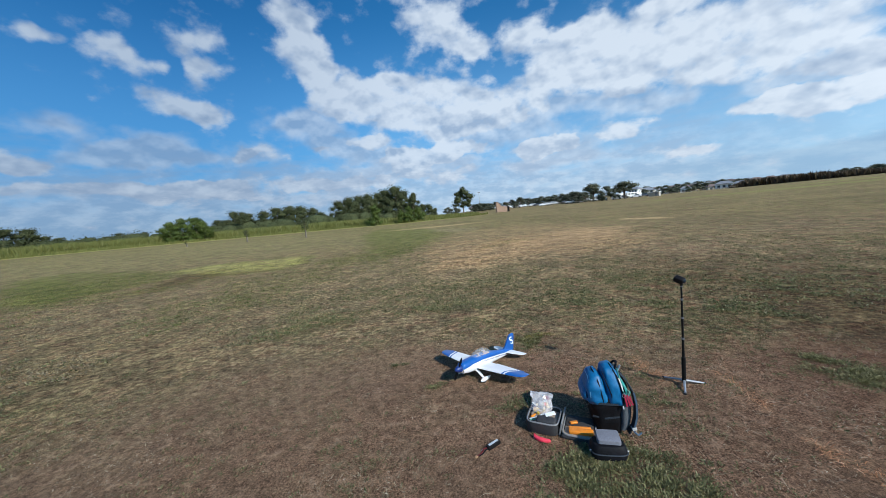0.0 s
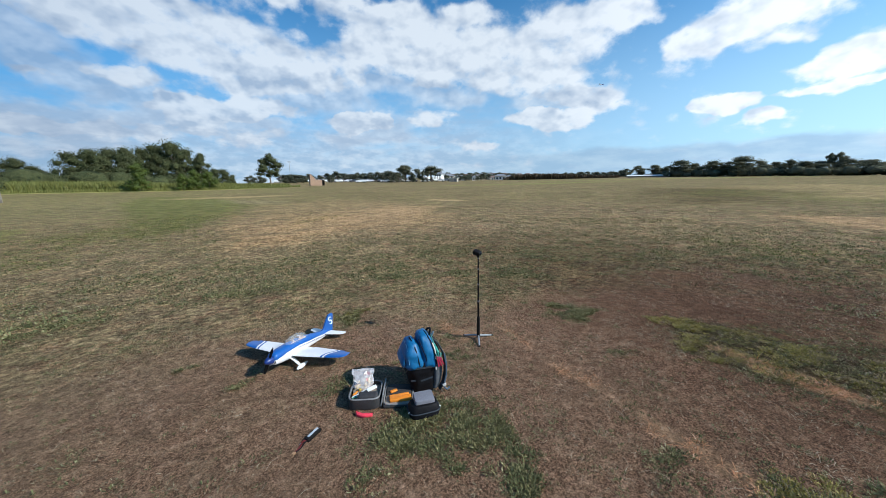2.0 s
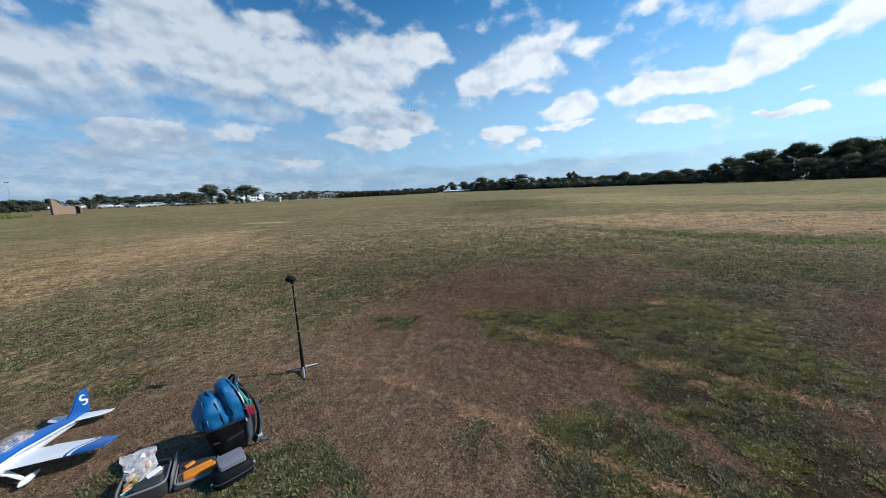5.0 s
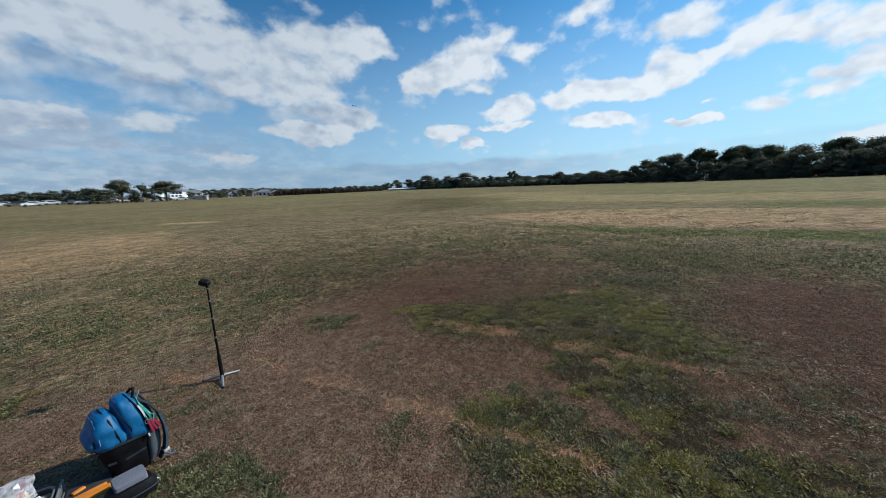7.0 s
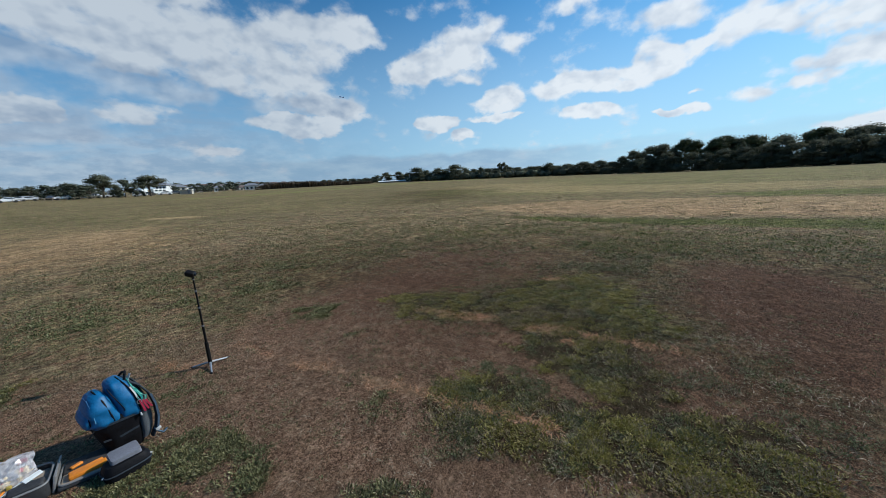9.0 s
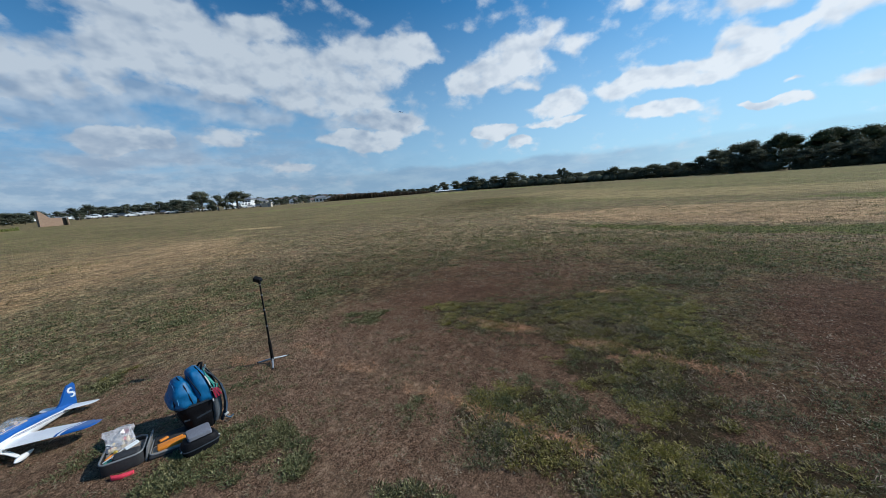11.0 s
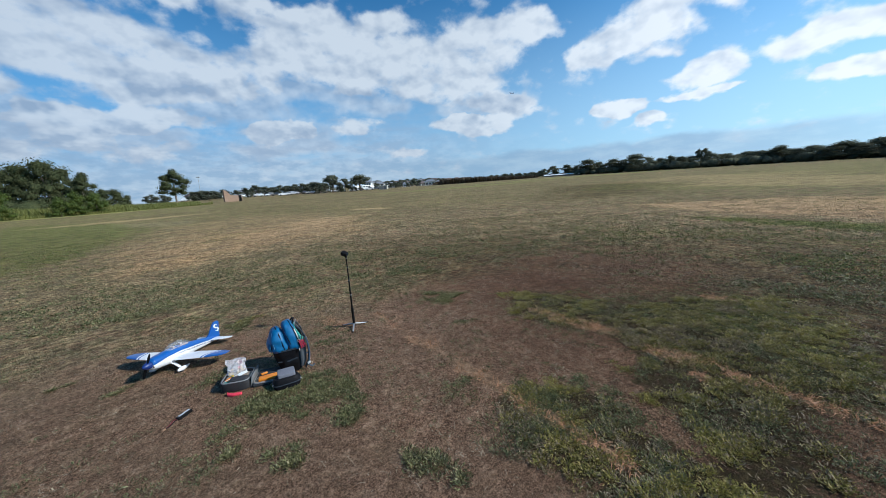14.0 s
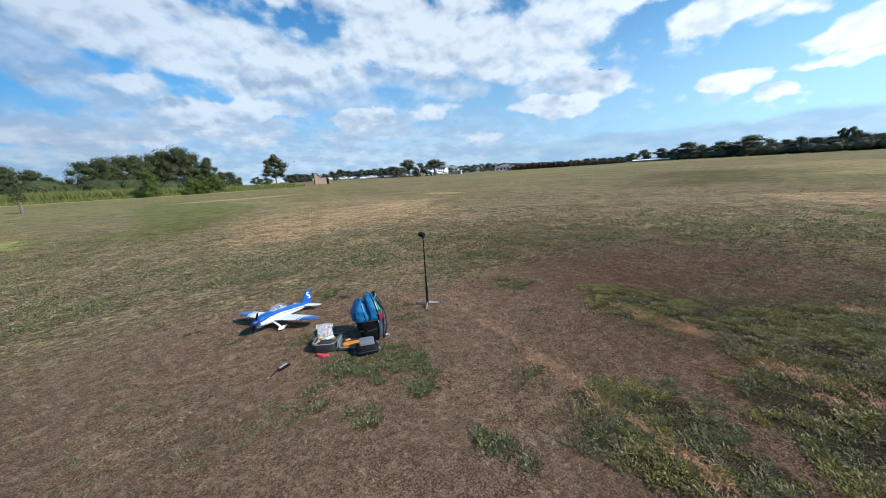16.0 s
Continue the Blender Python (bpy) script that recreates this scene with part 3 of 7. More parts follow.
plot("weed", [(9.04, 0.69), (10.83, -5.68), (7.94, -4.24), (7.14, -0.46)], 0.95, 0.6)
plot("weed", [(3.98, 2.61), (7.04, -0.45), (6.26, -1.49), (4.95, -1.49), (4.03, -1.71), (2.61, -1.90), (1.66, -0.01), (1.93, 0.87), (3.12, 0.67)], 0.55, 0.3)
plot("green", [(0.60, 4.14), (0.83, 4.57), (1.21, 4.34), (0.88, 3.86)], 0.8, 0.15)
plot("weed", [(1.28, 2.63), (1.52, 3.11), (1.98, 3.27), (1.67, 2.50)], 0.6, 0.15)
patch("weed", 2.95, 2.0, 0.2, 0.1, -30, 0.8)
patch("weed", 0.55, 2.75, 0.4, 0.12, 30, 0.6)
patch("weed", -0.3, 4.4, 0.5, 0.15, 20, 0.5)
plot("lush", [(15.6, 5.4), (14.3, 0.9), (14.0, -2.7), (13.7, -9.4), (11.2, -8.1), (11.66, -3.59), (12.6, 0.8)], 0.95, 0.5)
plot("lush", [(11.4, 6.5), (12.2, 0.8), (11.3, -3.6), (10.8, -6.1), (8.8, -5.4), (9.2, -2.4), (10.2, 0.2), (9.4, 4.6)], 0.5, 0.8)
plot("lush", [(26.8, -4.8), (27.6, -10.6), (26.5, -17.9), (21.9, -14.6), (23.0, -6.7)], 0.85, 0.8)
plot("lush", [(-4.90, 14.17), (-6.17, 23.30), (-4.14, 30.96), (-1.11, 26.20), (-2.27, 13.25), (-3.28, 10.73)], 0.62, 1.4)
plot("dark", [(6.62, -1.92), (7.64, -4.21), (4.83, -2.98), (4.63, -1.76), (5.06, -1.39)], 0.95, 0.3)
plot("dark", [(3.78, -1.09), (4.46, -2.65), (2.99, -2.13), (2.76, -1.31), (3.08, -1.08)], 0.95, 0.2)
plot("straw", [(19.3, 7.9), (23.6, 1.8), (23.0, -6.7), (20.7, -14.0), (14.3, -10.7), (14.5, -2.8), (15.8, 2.3)], 1.25, 0.7)
plot("straw", [(36.0, 11.8), (54.0, 13.1), (42.4, -7.4), (36.5, -22.0), (27.4, -16.4), (28.6, -5.1)], 0.8, 2.2)
plot("straw", [(47.3, 29.6), (61.6, 23.4), (66.3, 3.7), (47.1, 2.3), (44.6, 11.5)], 0.55, 2.5)
plot("lush", [(31.9, 20.4), (48.2, 26.5), (51.2, 21.2), (38.5, 12.6), (30.5, 13.5)], 0.6, 1.8)
plot("dark", [(44.6, 29.2), (55.5, 23.5), (40.4, 13.7), (25.6, 10.7), (22.3, 13.9)], 0.6, 3.0)
plot("lush", [(-7.8, 15.3), (-7.6, 17.3), (-6.4, 19.4), (-4.4, 22.4), (-4.1, 14.6), (-5.1, 11.9)], 0.7, 1.2)
plot("lush", [(-26.3, 16.7), (-21.0, 16.7), (-12.8, 12.0), (-12.4, 9.0), (-14.6, 7.9)], 0.9, 1.2)
plot("lush", [(42.7, 16.9), (42.3, 8.8), (43.9, 2.0), (43.0, -14.0), (30.0, -13.0), (31.0, 1.1), (30.3, 5.9), (31.0, 11.9)], 0.62, 1.8)
plot("lush", [(-4.4, 12.8), (-13.5, 40.0), (-16.0, 58.0), (-7.0, 50.0), (-1.3, 30.3), (-2.3, 18.0), (-3.3, 10.8)], 0.8, 1.2)
plot("lush", [(-9.2, 5.7), (-26.3, 16.7), (-25.2, 20.0), (-16.4, 17.1), (-12.4, 13.7), (-12.3, 11.4), (-12.4, 9.0)], 0.75, 0.8)
plot("dark", [(-10.9, 10.1), (-12.8, 13.8), (-12.4, 16.0), (-10.6, 13.6), (-10.2, 12.6), (-10.4, 10.8)], 0.8, 0.5)
plot("pale", [(-15.4, 16.7), (-14.3, 18.7), (-12.0, 16.0), (-13.5, 15.2)], 1.0, 0.4)
plot("lush", [(-7.4, 6.9), (-8.6, 11.2), (-5.6, 15.5), (-3.8, 11.5), (-4.5, 7.6), (-5.3, 5.4)], 0.5, 0.9)
plot("pale", [(-0.8, 12.0), (1.1, 15.3), (5.1, 18.5), (4.9, 17.3), (1.2, 14.2), (-0.6, 11.2)], 0.8, 0.3)
plot("clay", [(-2.2, 15.9), (-0.9, 20.7), (1.5, 22.1), (1.5, 21.0), (-0.5, 18.6), (-1.7, 14.6)], 0.9, 0.4)
plot("clay", [(2.0, 14.0), (4.5, 16.0), (7.2, 17.3), (6.9, 15.9), (4.1, 13.9), (2.0, 12.0)], 0.9, 0.4)
plot("lush", [(0.2, 16.2), (1.6, 19.5), (4.0, 19.5), (3.0, 17.8), (0.8, 14.8)], 0.5, 0.5)
plot("pale", [(-8.2, 44.3), (0.5, 35.8), (0.4, 31.0), (-6.2, 35.4)], 1.0, 0.8)
plot("straw", [(2.5, 16.0), (5.4, 19.9), (8.6, 19.8), (7.2, 17.3), (4.5, 16.0), (2.7, 14.2)], 0.8, 0.5)
plot("green", [(4.8, 0.2), (6.3, -0.7), (5.2, -0.9), (2.9, -1.0), (2.3, -0.5), (2.7, -0.2)], 0.85, 0.25)
plot("weed", [(10.5, 13.1), (13.8, 8.8), (14.8, 4.7), (15.1, -0.1), (11.1, -0.4), (10.1, 2.8), (7.0, 4.6), (5.9, 6.2)], 1.0, 0.7)
plot("clay", [(3.35, 21.82), (6.76, 24.35), (8.90, 19.86), (7.26, 16.89), (3.69, 13.77), (2.28, 16.19)], 1.1, 1.2)
plot("clay", [(-2.39, 22.79), (-0.55, 18.33), (1.80, 15.13), (1.78, 11.22), (0.12, 10.65), (-1.65, 12.20)], 0.8, 1.2)
plot("clay", [(-1.5, 12.3), (0.2, 19.4), (4.1, 22.1), (10.1, 22.1), (5.3, 14.7), (1.05, 10.85), (-0.9, 9.57)], 1.0, 1.0)
plot("straw", [(5.30, 21.16), (7.85, 22.96), (9.92, 21.29), (8.53, 18.99), (5.81, 18.81)], 0.8, 0.8)
plot("weed", [(0.66, 2.11), (1.05, 2.19), (1.32, 2.12), (1.46, 1.72), (1.36, 1.27), (1.18, 1.17), (0.98, 1.46), (0.73, 1.71), (0.60, 1.69), (0.51, 1.86)], 1.15, 0.07)
plot("weed", [(0.51, 1.86), (0.68, 1.75), (0.61, 1.59), (0.54, 1.54), (0.48, 1.35), (0.22, 1.52), (0.20, 1.61), (0.35, 1.58), (0.43, 1.65)], 1.05, 0.06)
plot("weed", [(0.17, 1.67), (0.45, 1.72), (0.61, 1.56), (0.43, 1.36)], 1.00, 0.05)
plot("weed", [(0.61, 4.42), (1.00, 4.27), (0.85, 3.77), (0.63, 3.98)], 1.05, 0.06)
plot("weed", [(0.60, 1.37), (0.86, 1.22), (0.84, 1.03), (0.63, 1.11), (0.56, 1.26)], 1.05, 0.05)
plot("weed", [(1.31, 0.87), (1.53, 0.63), (1.59, 0.34), (1.46, 0.23), (1.18, 0.51)], 1.05, 0.07)
plot("green", [(2.13, 0.77), (2.50, 0.79), (2.60, 0.57), (2.82, 0.38), (2.65, 0.14), (2.48, -0.08), (2.21, -0.24), (1.87, -0.06), (1.87, 0.17), (1.90, 0.44)], 1.00, 0.08)
plot("weed", [(1.90, 1.17), (2.25, 1.16), (2.18, 0.83), (1.94, 0.80)], 0.90, 0.06)
plot("bare", [(2.97, 1.20), (3.31, 0.93), (3.09, 0.48), (3.04, 0.05), (2.57, -0.08), (2.76, 0.20), (2.71, 0.61)], 0.85, 0.12)
patch("weed", -0.27, 3.10, 0.12, 0.06, 30, 1.0)
patch("weed", -0.75, 3.62, 0.22, 0.07, 20, 0.9)
patch("straw", 3.80, 1.03, 0.46, 0.13, -84, 1.26)
patch("straw", 3.69, 0.11, 0.30, 0.11, -91, 1.09)
patch("straw", 5.67, 0.35, 0.18, 0.16, -94, 1.09)
patch("straw", 2.30, 0.82, 0.17, 0.07, -96, 0.75)
patch("straw", 2.26, 0.25, 0.20, 0.07, -97, 1.09)
patch("straw", 2.24, -0.12, 0.11, 0.07, -90, 1.09)
patch("straw", 2.25, 2.03, 0.33, 0.07, -83, 0.60)
patch("straw", 2.31, 1.21, 0.29, 0.07, -83, 0.72)
patch("straw", 1.78, 3.22, 0.46, 0.12, -75, 0.42)
patch("straw", 3.53, -0.20, 0.13, 0.08, -79, 0.68)
patch("straw", 2.25, 0.30, 0.66, 0.08, -89, 1.0)
patch("straw", 3.89, 1.29, 0.58, 0.09, -85, 0.85)
patch("straw", 3.79, 0.02, 0.32, 0.10, -94, 1.15)
patch("straw", 3.73, -0.44, 0.22, 0.08, -95, 0.85)
patch("straw", 3.68, -0.80, 0.42, 0.09, -98, 0.62)
patch("straw", 5.69, 0.21, 0.30, 0.12, -84, 0.80)
patch("straw", 2.25, 1.07, 0.32, 0.07, -86, 0.65)
patch("straw", 2.29, 2.61, 0.74, 0.09, -92, 0.34)
patch("straw", 2.31, 1.75, 0.58, 0.11, -91, 0.34)
patch("straw", 2.46, 3.16, 0.54, 0.09, -96, 0.30)
patch("clay", 3.0, 15.5, 5.5, 4.5, 30, 0.75)
patch("clay", 3.5, 26, 5.5, 7.5, -10, 0.5)
patch("straw", 7.5, 22, 3.6, 2.0, 0, 0.6)
patch("straw", 2.8, 13.0, 3.0, 1.0, 0, 0.25)
patch("straw", -5, 47, 8, 2.2, 0, 1.2)
patch("straw", 13.85, 27.59, 2.6, 1.0, -62, 1.2)
plot("yellow", [(-15.51, 15.74), (-14.83, 17.99), (-9.49, 19.46), (-7.97, 15.92), (-8.37, 13.55), (-10.10, 13.19)], 2.0, 0.7)
patch("yellow", -16, 10, 2.6, 0.7, -20, 0.9)
patch("lush", -12, 9.5, 4.0, 1.6, 35, 0.6)
patch("dark", -10.5, 13.2, 2.8, 0.6, 20, 0.6)
patch("straw", 58, 14, 16, 7, 40, 0.7)
patch("lush", 8.6, -1.0, 0.9, 2.0, 10, 0.5)
patch("lush", 36, -8, 9, 13, 0, 0.5)
patch("pale", -4.5, 4.5, 5.0, 4.0, 20, 0.45)
patch("pale", -3, 9, 7, 4, 10, 0.6)
patch("pale", -2.2, 1.0, 3.0, 2.2, 0, 0.2)
patch("pale", -30, 30, 28, 26, 0, 0.45)
patch("dark", 7.8, 0.6, 0.9, 1.4, 10, 0.6)
patch("yellow", -42, 42, 50, 36, 0, 0.45)
patch("yellow", -14, 70, 30, 22, 0, 0.4)
patch("yellow", 70, -14, 48, 40, 0, 0.5)
patch("lush", -9, 13, 6, 3, 40, 0.4)
patch("yellow", 110, 72, 55, 10, -30, 1.3)
patch("yellow", 60, 70, 30, 9, -20, 1.1)


def growth(x, y, kind):
    """How thickly a kind grows at points of the plan, from 0 to 1 and a little over."""
    out = np.zeros_like(x)
    wob = (fractal(x * 2.3, y * 2.3, 21) - 0.5), (fractal(x * 2.3, y * 2.3, 47) - 0.5)
    for k, px, py, rx, ry, turn, s in PATCHES:
        if k != kind:
            continue
        give = 0.9 * min(rx, ry) + 0.05
        dx, dy = x + give * wob[0] - px, y + give * wob[1] - py
        c, sn = math.cos(radians(turn)), math.sin(radians(turn))
        d = np.hypot((dx * c + dy * sn) / rx, (-dx * sn + dy * c) / ry)
        out = np.maximum(out, s * smooth_step(d, 1.25, 0.45))
    for k, outline, s, edge in PLOTS:
        if k != kind and not (k == "bare" and kind == "green"):
            continue
        px, py = zip(*outline)
        near = (x > min(px) - 2 * edge) & (x < max(px) + 2 * edge) & (y > min(py) - 2 * edge) & (y < max(py) + 2 * edge)
        if near.any():
            d = inside(x[near] + 2.2 * edge * wob[0][near], y[near] + 2.2 * edge * wob[1][near], outline)
            if k == "bare":
                out[near] *= 1 - s * smooth_step(d, -edge, edge)
            else:
                out[near] = np.maximum(out[near], s * smooth_step(d, -edge, 1.2 * edge))
    return out


def bare(x, y):
    """Where the near ground is worn to soil: 1 on soil, 0 on the thin turf."""
    worn = smooth_step(np.hypot((x + 0.1) / 4.8, (y - 0.5) / 3.9), 1.2, 0.7)
    worn = np.maximum(worn, smooth_step(np.hypot((x - 3.4) / 3.4, (y - 2.4) / 1.6), 1.2, 0.5))
    worn = np.maximum(worn, 0.8 * smooth_step(np.hypot((x - 6.0) / 2.6, (y - 2.2) / 2.2), 1.2, 0.5))
    worn = np.maximum(worn, smooth_step(np.hypot((x - 5.2) / 2.6, (y + 2.4) / 1.2), 1.2, 0.6))
    return np.clip(worn * (0.75 + 0.5 * fractal(x * 1.1, y * 1.1, 5)), 0, 1)


def build_ground():
    cx, cy = 1.2, 1.0
    radii, r = [0.0], 0.0
    while r < 4200:
        r += max(0.055, 0.027 * r)
        radii.append(r)
    seg = 400
    rr, aa = np.meshgrid(np.array(radii[1:]), np.arange(seg) * 2 * math.pi / seg, indexing="ij")
    x = np.concatenate(([cx], (cx + rr * np.sin(aa)).ravel()))
    y = np.concatenate(([cy], (cy + rr * np.cos(aa)).ravel()))
    near = np.hypot(x - cx, y - cy) < 14
    z = ground_height(x, y)
    z = z + near * 0.022 * (fractal(x * 7, y * 7, 9) - 0.5) * smooth_step(np.hypot(x - cx, y - cy), 14, 8)
    green, straw = growth(x, y, "green"), growth(x, y, "straw")
    clay, yellow, dark, lush, pale, weed = (growth(x, y, k) for k in ("clay", "yellow", "dark", "lush", "pale", "weed"))
    n, rows = seg, len(radii) - 1
    i = 1 + np.arange(rows - 1)[:, None] * n + np.arange(n)[None, :]
    j = 1 + np.arange(rows - 1)[:, None] * n + (np.arange(n)[None, :] + 1) % n
    quads = np.stack((i, i + n, j + n, j), -1).reshape(-1, 4)
    hub = np.stack((np.zeros(n, int), 1 + np.arange(n), 1 + (np.arange(n) + 1) % n, np.zeros(n, int)), -1)
    ob = mass("ground", np.stack((x, y, z), -1), quads, GROUND, smooth=True)
    me = ob.data
    bm = bmesh.new()
    bm.from_mesh(me)
    bm.verts.ensure_lookup_table()
    for h in hub:
        bm.faces.new([bm.verts[h[0]], bm.verts[h[1]], bm.verts[h[2]]]).smooth = True
    bmesh.ops.recalc_face_normals(bm, faces=bm.faces)
    bm.to_mesh(me)
    bm.free()
    if me.polygons[100].normal.z < 0:
        me.flip_normals()
    turf = np.clip(1.05 - bare(x, y), 0, 1)
    far_off, heading = np.hypot(x - HERE[0], y - HERE[1]), np.degrees(np.arctan2(x - HERE[0], y - HERE[1]))
    mown = smooth_step(far_off, 84, 86) * smooth_step(far_off, 97, 93) * smooth_step(heading, 3, -6) * smooth_step(heading, -80, -70)
    yellow = np.maximum(yellow, 1.7 * mown)
    # browner soil to the right, with lens falloff dimming also put into the tone
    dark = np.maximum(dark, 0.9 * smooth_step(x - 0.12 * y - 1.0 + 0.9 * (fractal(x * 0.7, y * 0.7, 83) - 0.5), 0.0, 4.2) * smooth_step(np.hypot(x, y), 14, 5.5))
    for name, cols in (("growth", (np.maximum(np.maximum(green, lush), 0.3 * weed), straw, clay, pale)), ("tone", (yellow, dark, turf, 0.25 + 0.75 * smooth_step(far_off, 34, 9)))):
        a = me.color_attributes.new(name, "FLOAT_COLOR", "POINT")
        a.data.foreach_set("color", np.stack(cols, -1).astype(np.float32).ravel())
    return tagged(ob, "dry brown field with patchy grass and bare soil", "ground", kind="structure")


build_ground()


def blades(name, x, y, length, width, lean, mat, rng, label, category, flat_part=0.0):
    """Grass: each blade a bent strip of three faces, drawn as points of one mesh."""
    n = len(x)
    z = ground_height(x, y) - 0.004
    a = rng.uniform(0, 2 * math.pi, n)
    tilt = np.abs(rng.normal(lean, 0.35, n)).clip(0.02, 1.5)
    tilt = np.where(rng.random(n) < flat_part, 1.45, tilt)
    ln = length * rng.uniform(0.5, 1.35, n)
    wd = width * rng.uniform(0.7, 1.3, n)
    d = np.stack((np.cos(a), np.sin(a)), -1)
    s = np.stack((-np.sin(a), np.cos(a)), -1) * wd[:, None] / 2
    p = np.stack((x, y), -1)

    def ring(f, t, w):
        out = p + d * (ln * f * np.sin(tilt * t))[:, None]
        h = z + ln * f * np.cos(tilt * t) + 0.004 * (t > 1)
        return [np.column_stack((out - s * w, h)), np.column_stack((out + s * w, h))]
    v = np.stack((*ring(0, 0.8, 0.8), *ring(0.55, 0.85, 1.0), *ring(1.0, 1.08, 0.25)), 1)
    f = np.array([[0, 1, 3, 2], [2, 3, 5, 4]])
    faces = (np.arange(n)[:, None, None] * 6 + f[None]).reshape(-1, 4)
    return tagged(mass(name, v.reshape(-1, 3), faces, mat), label, category, kind="stuff")


def scatter(n, x0, x1, y0, y1, chance, rng):
    x, y = rng.uniform(x0, x1, n), rng.uniform(y0, y1, n)
    keep = rng.random(n) < chance(x, y)
    return x[keep], y[keep]


rng = np.random.default_rng(4)


def tufty(x, y, kind, seed, lo=0.42, hi=0.95):
    """Growth broken into tufts, with soil between."""
    g = growth(x, y, kind)
    return smooth_step(g + 2.1 * (fractal(x * 6.5, y * 6.5, seed, 3) - 0.5), lo, hi) * np.minimum(1, g * 2.2)


def clumpy(x, y):
    """Hand-sized clumps with gaps of bare soil between them."""
    return smooth_step(fractal(x * 7, y * 7, 57, 3), 0.46, 0.52)


gx, gy = scatter(330000, 0.2, 7.0, -2.0, 5.0, lambda x, y: tufty(x, y, "green", 31, 0.6, 1.1) * (0.06 + 0.94 * clumpy(x, y)), rng)
blades("green_grass", gx, gy, 0.022, 0.0042, 0.95, GRASS, rng, "short green grass growing in uneven patches", "grass")
sx, sy = scatter(340000, -1, 8, -2, 5, lambda x, y: tufty(x, y, "straw", 77, 0.4, 0.95), rng)
blades("straw", sx, sy, 0.058, 0.0042, 1.28, STRAW, rng, "flattened golden dry straw", "straw", 0.5)
dx_, dy_ = scatter(110000, -4, 8, -2.2, 8, lambda x, y: (0.36 + 0.4 * (1 - bare(x, y))) * smooth_step(fractal(x * 4, y * 4, 12, 3), 0.32, 0.62), rng)
lx, ly = scatter(150000, -4, 8, -2.2, 7, lambda x, y: 0.6 * smooth_step(fractal(x * 2.2, y * 2.2, 8, 4), 0.42, 0.66), rng)
blades("litter", lx, ly, 0.020, 0.0055, 1.4, LITTER, rng, "pale dry stalks and leaf litter strewn on the soil", "litter", 0.8)
kx, ky = scatter(15000, -1.5, 7, -2.2, 4.5, lambda x, y: 0.75 * smooth_step(fractal(x * 1.3, y * 1.3, 71, 3), 0.42, 0.62) * (0.35 + 0.65 * smooth_step(x, 0.8, 2.0)), rng)
blades("fallen_stalks", kx, ky, 0.085, 0.0026, 1.5, LITTER, rng, "pale dry grass stalks fallen on the soil", "stalks", 0.8)
blades("dry_grass", dx_, dy_, 0.030, 0.0036, 1.15, DRY, rng, "sparse dry grass lying on the soil", "grass", 0.4)


def tufts(name, cx, cy, per, spread, length, width, mat, rng, label, category):
    """Small plants: leaves that spring from a root and lean outwards, each a lozenge with a raised middle."""
    n = len(cx) * per
    x0, y0 = np.repeat(cx, per), np.repeat(cy, per)
    size = np.repeat(rng.uniform(0.6, 1.5, len(cx)), per)
    a = rng.uniform(0, 2 * math.pi, n)
    q = spread * size * np.sqrt(rng.random(n))
    x, y = x0 + q * np.cos(a), y0 + q * np.sin(a)
    z = ground_height(x, y) + 0.002
    b = a + rng.normal(0, 0.6, n)
    up = rng.uniform(0.28, 0.95, n)
    ln = length * size * rng.uniform(0.6, 1.3, n)
    d = np.stack((np.cos(b) * np.sqrt(1 - up * up), np.sin(b) * np.sqrt(1 - up * up), up), -1) * ln[:, None]
    s = np.stack((-np.sin(b), np.cos(b), rng.normal(0, 0.3, n)), -1) * (width * size * rng.uniform(0.6, 1.3, n))[:, None] / 2
    p = np.stack((x, y, z), -1)
    v = np.stack((p, p + d * 0.55 + s, p + d * (1.0, 1.0, 0.8), p + d * 0.55 - s), 1)
    return tagged(mass(name, v.reshape(-1, 3), np.arange(4 * n).reshape(-1, 4), mat), label, category, kind="stuff")


def turf_chance(x, y):
    """How likely a tuft is on the thin turf round the worn soil."""
    t = smooth_step(fractal(x * 1.5, y * 1.5, 61, 4), 0.40, 0.62)
    t = t * (1 - 0.9 * growth(x, y, "clay")) * (1 - 0.8 * growth(x, y, "dark")) * (1 - 0.86 * bare(x, y))
    weedy = growth(x, y, "weed") * smooth_step(fractal(x * 2.6, y * 2.6, 91, 4), 0.36, 0.54) * (0.15 + 0.85 * smooth_step(fractal(x * 7, y * 7, 29, 3), 0.42, 0.54))
    return np.clip(0.8 * t + 1.5 * weedy + 0.9 * growth(x, y, "lush") + 0.008, 0, 1)


def ring_of(n, r0, r1, rng):
    """Places between two distances, thicker nearby, over the half of the field that lies ahead."""
    r, a = r0 * (r1 / r0) ** rng.random(n), np.radians(rng.uniform(-68, 136, n))
    return HERE[0] + r * np.sin(a), HERE[1] + r * np.cos(a)


gx, gy = scatter(140000, 0.2, 7.2, -2.0, 5.0, lambda x, y: tufty(x, y, "green", 31, 0.5, 1.05) * (1 - 0.75 * np.minimum(1, growth(x, y, "straw"))) * (0.06 + 0.94 * clumpy(x, y)), rng)
dried = rng.random(len(gx)) < 0.24 + 0.6 * smooth_step(fractal(gx * 1.9, gy * 1.9, 33, 3), 0.48, 0.70)
tufts("dried_grass", gx[dried], gy[dried], 9, 0.028, 0.024, 0.0042, DRY, rng, "dried yellow grass among the green", "grass")
gx, gy = gx[~dried], gy[~dried]
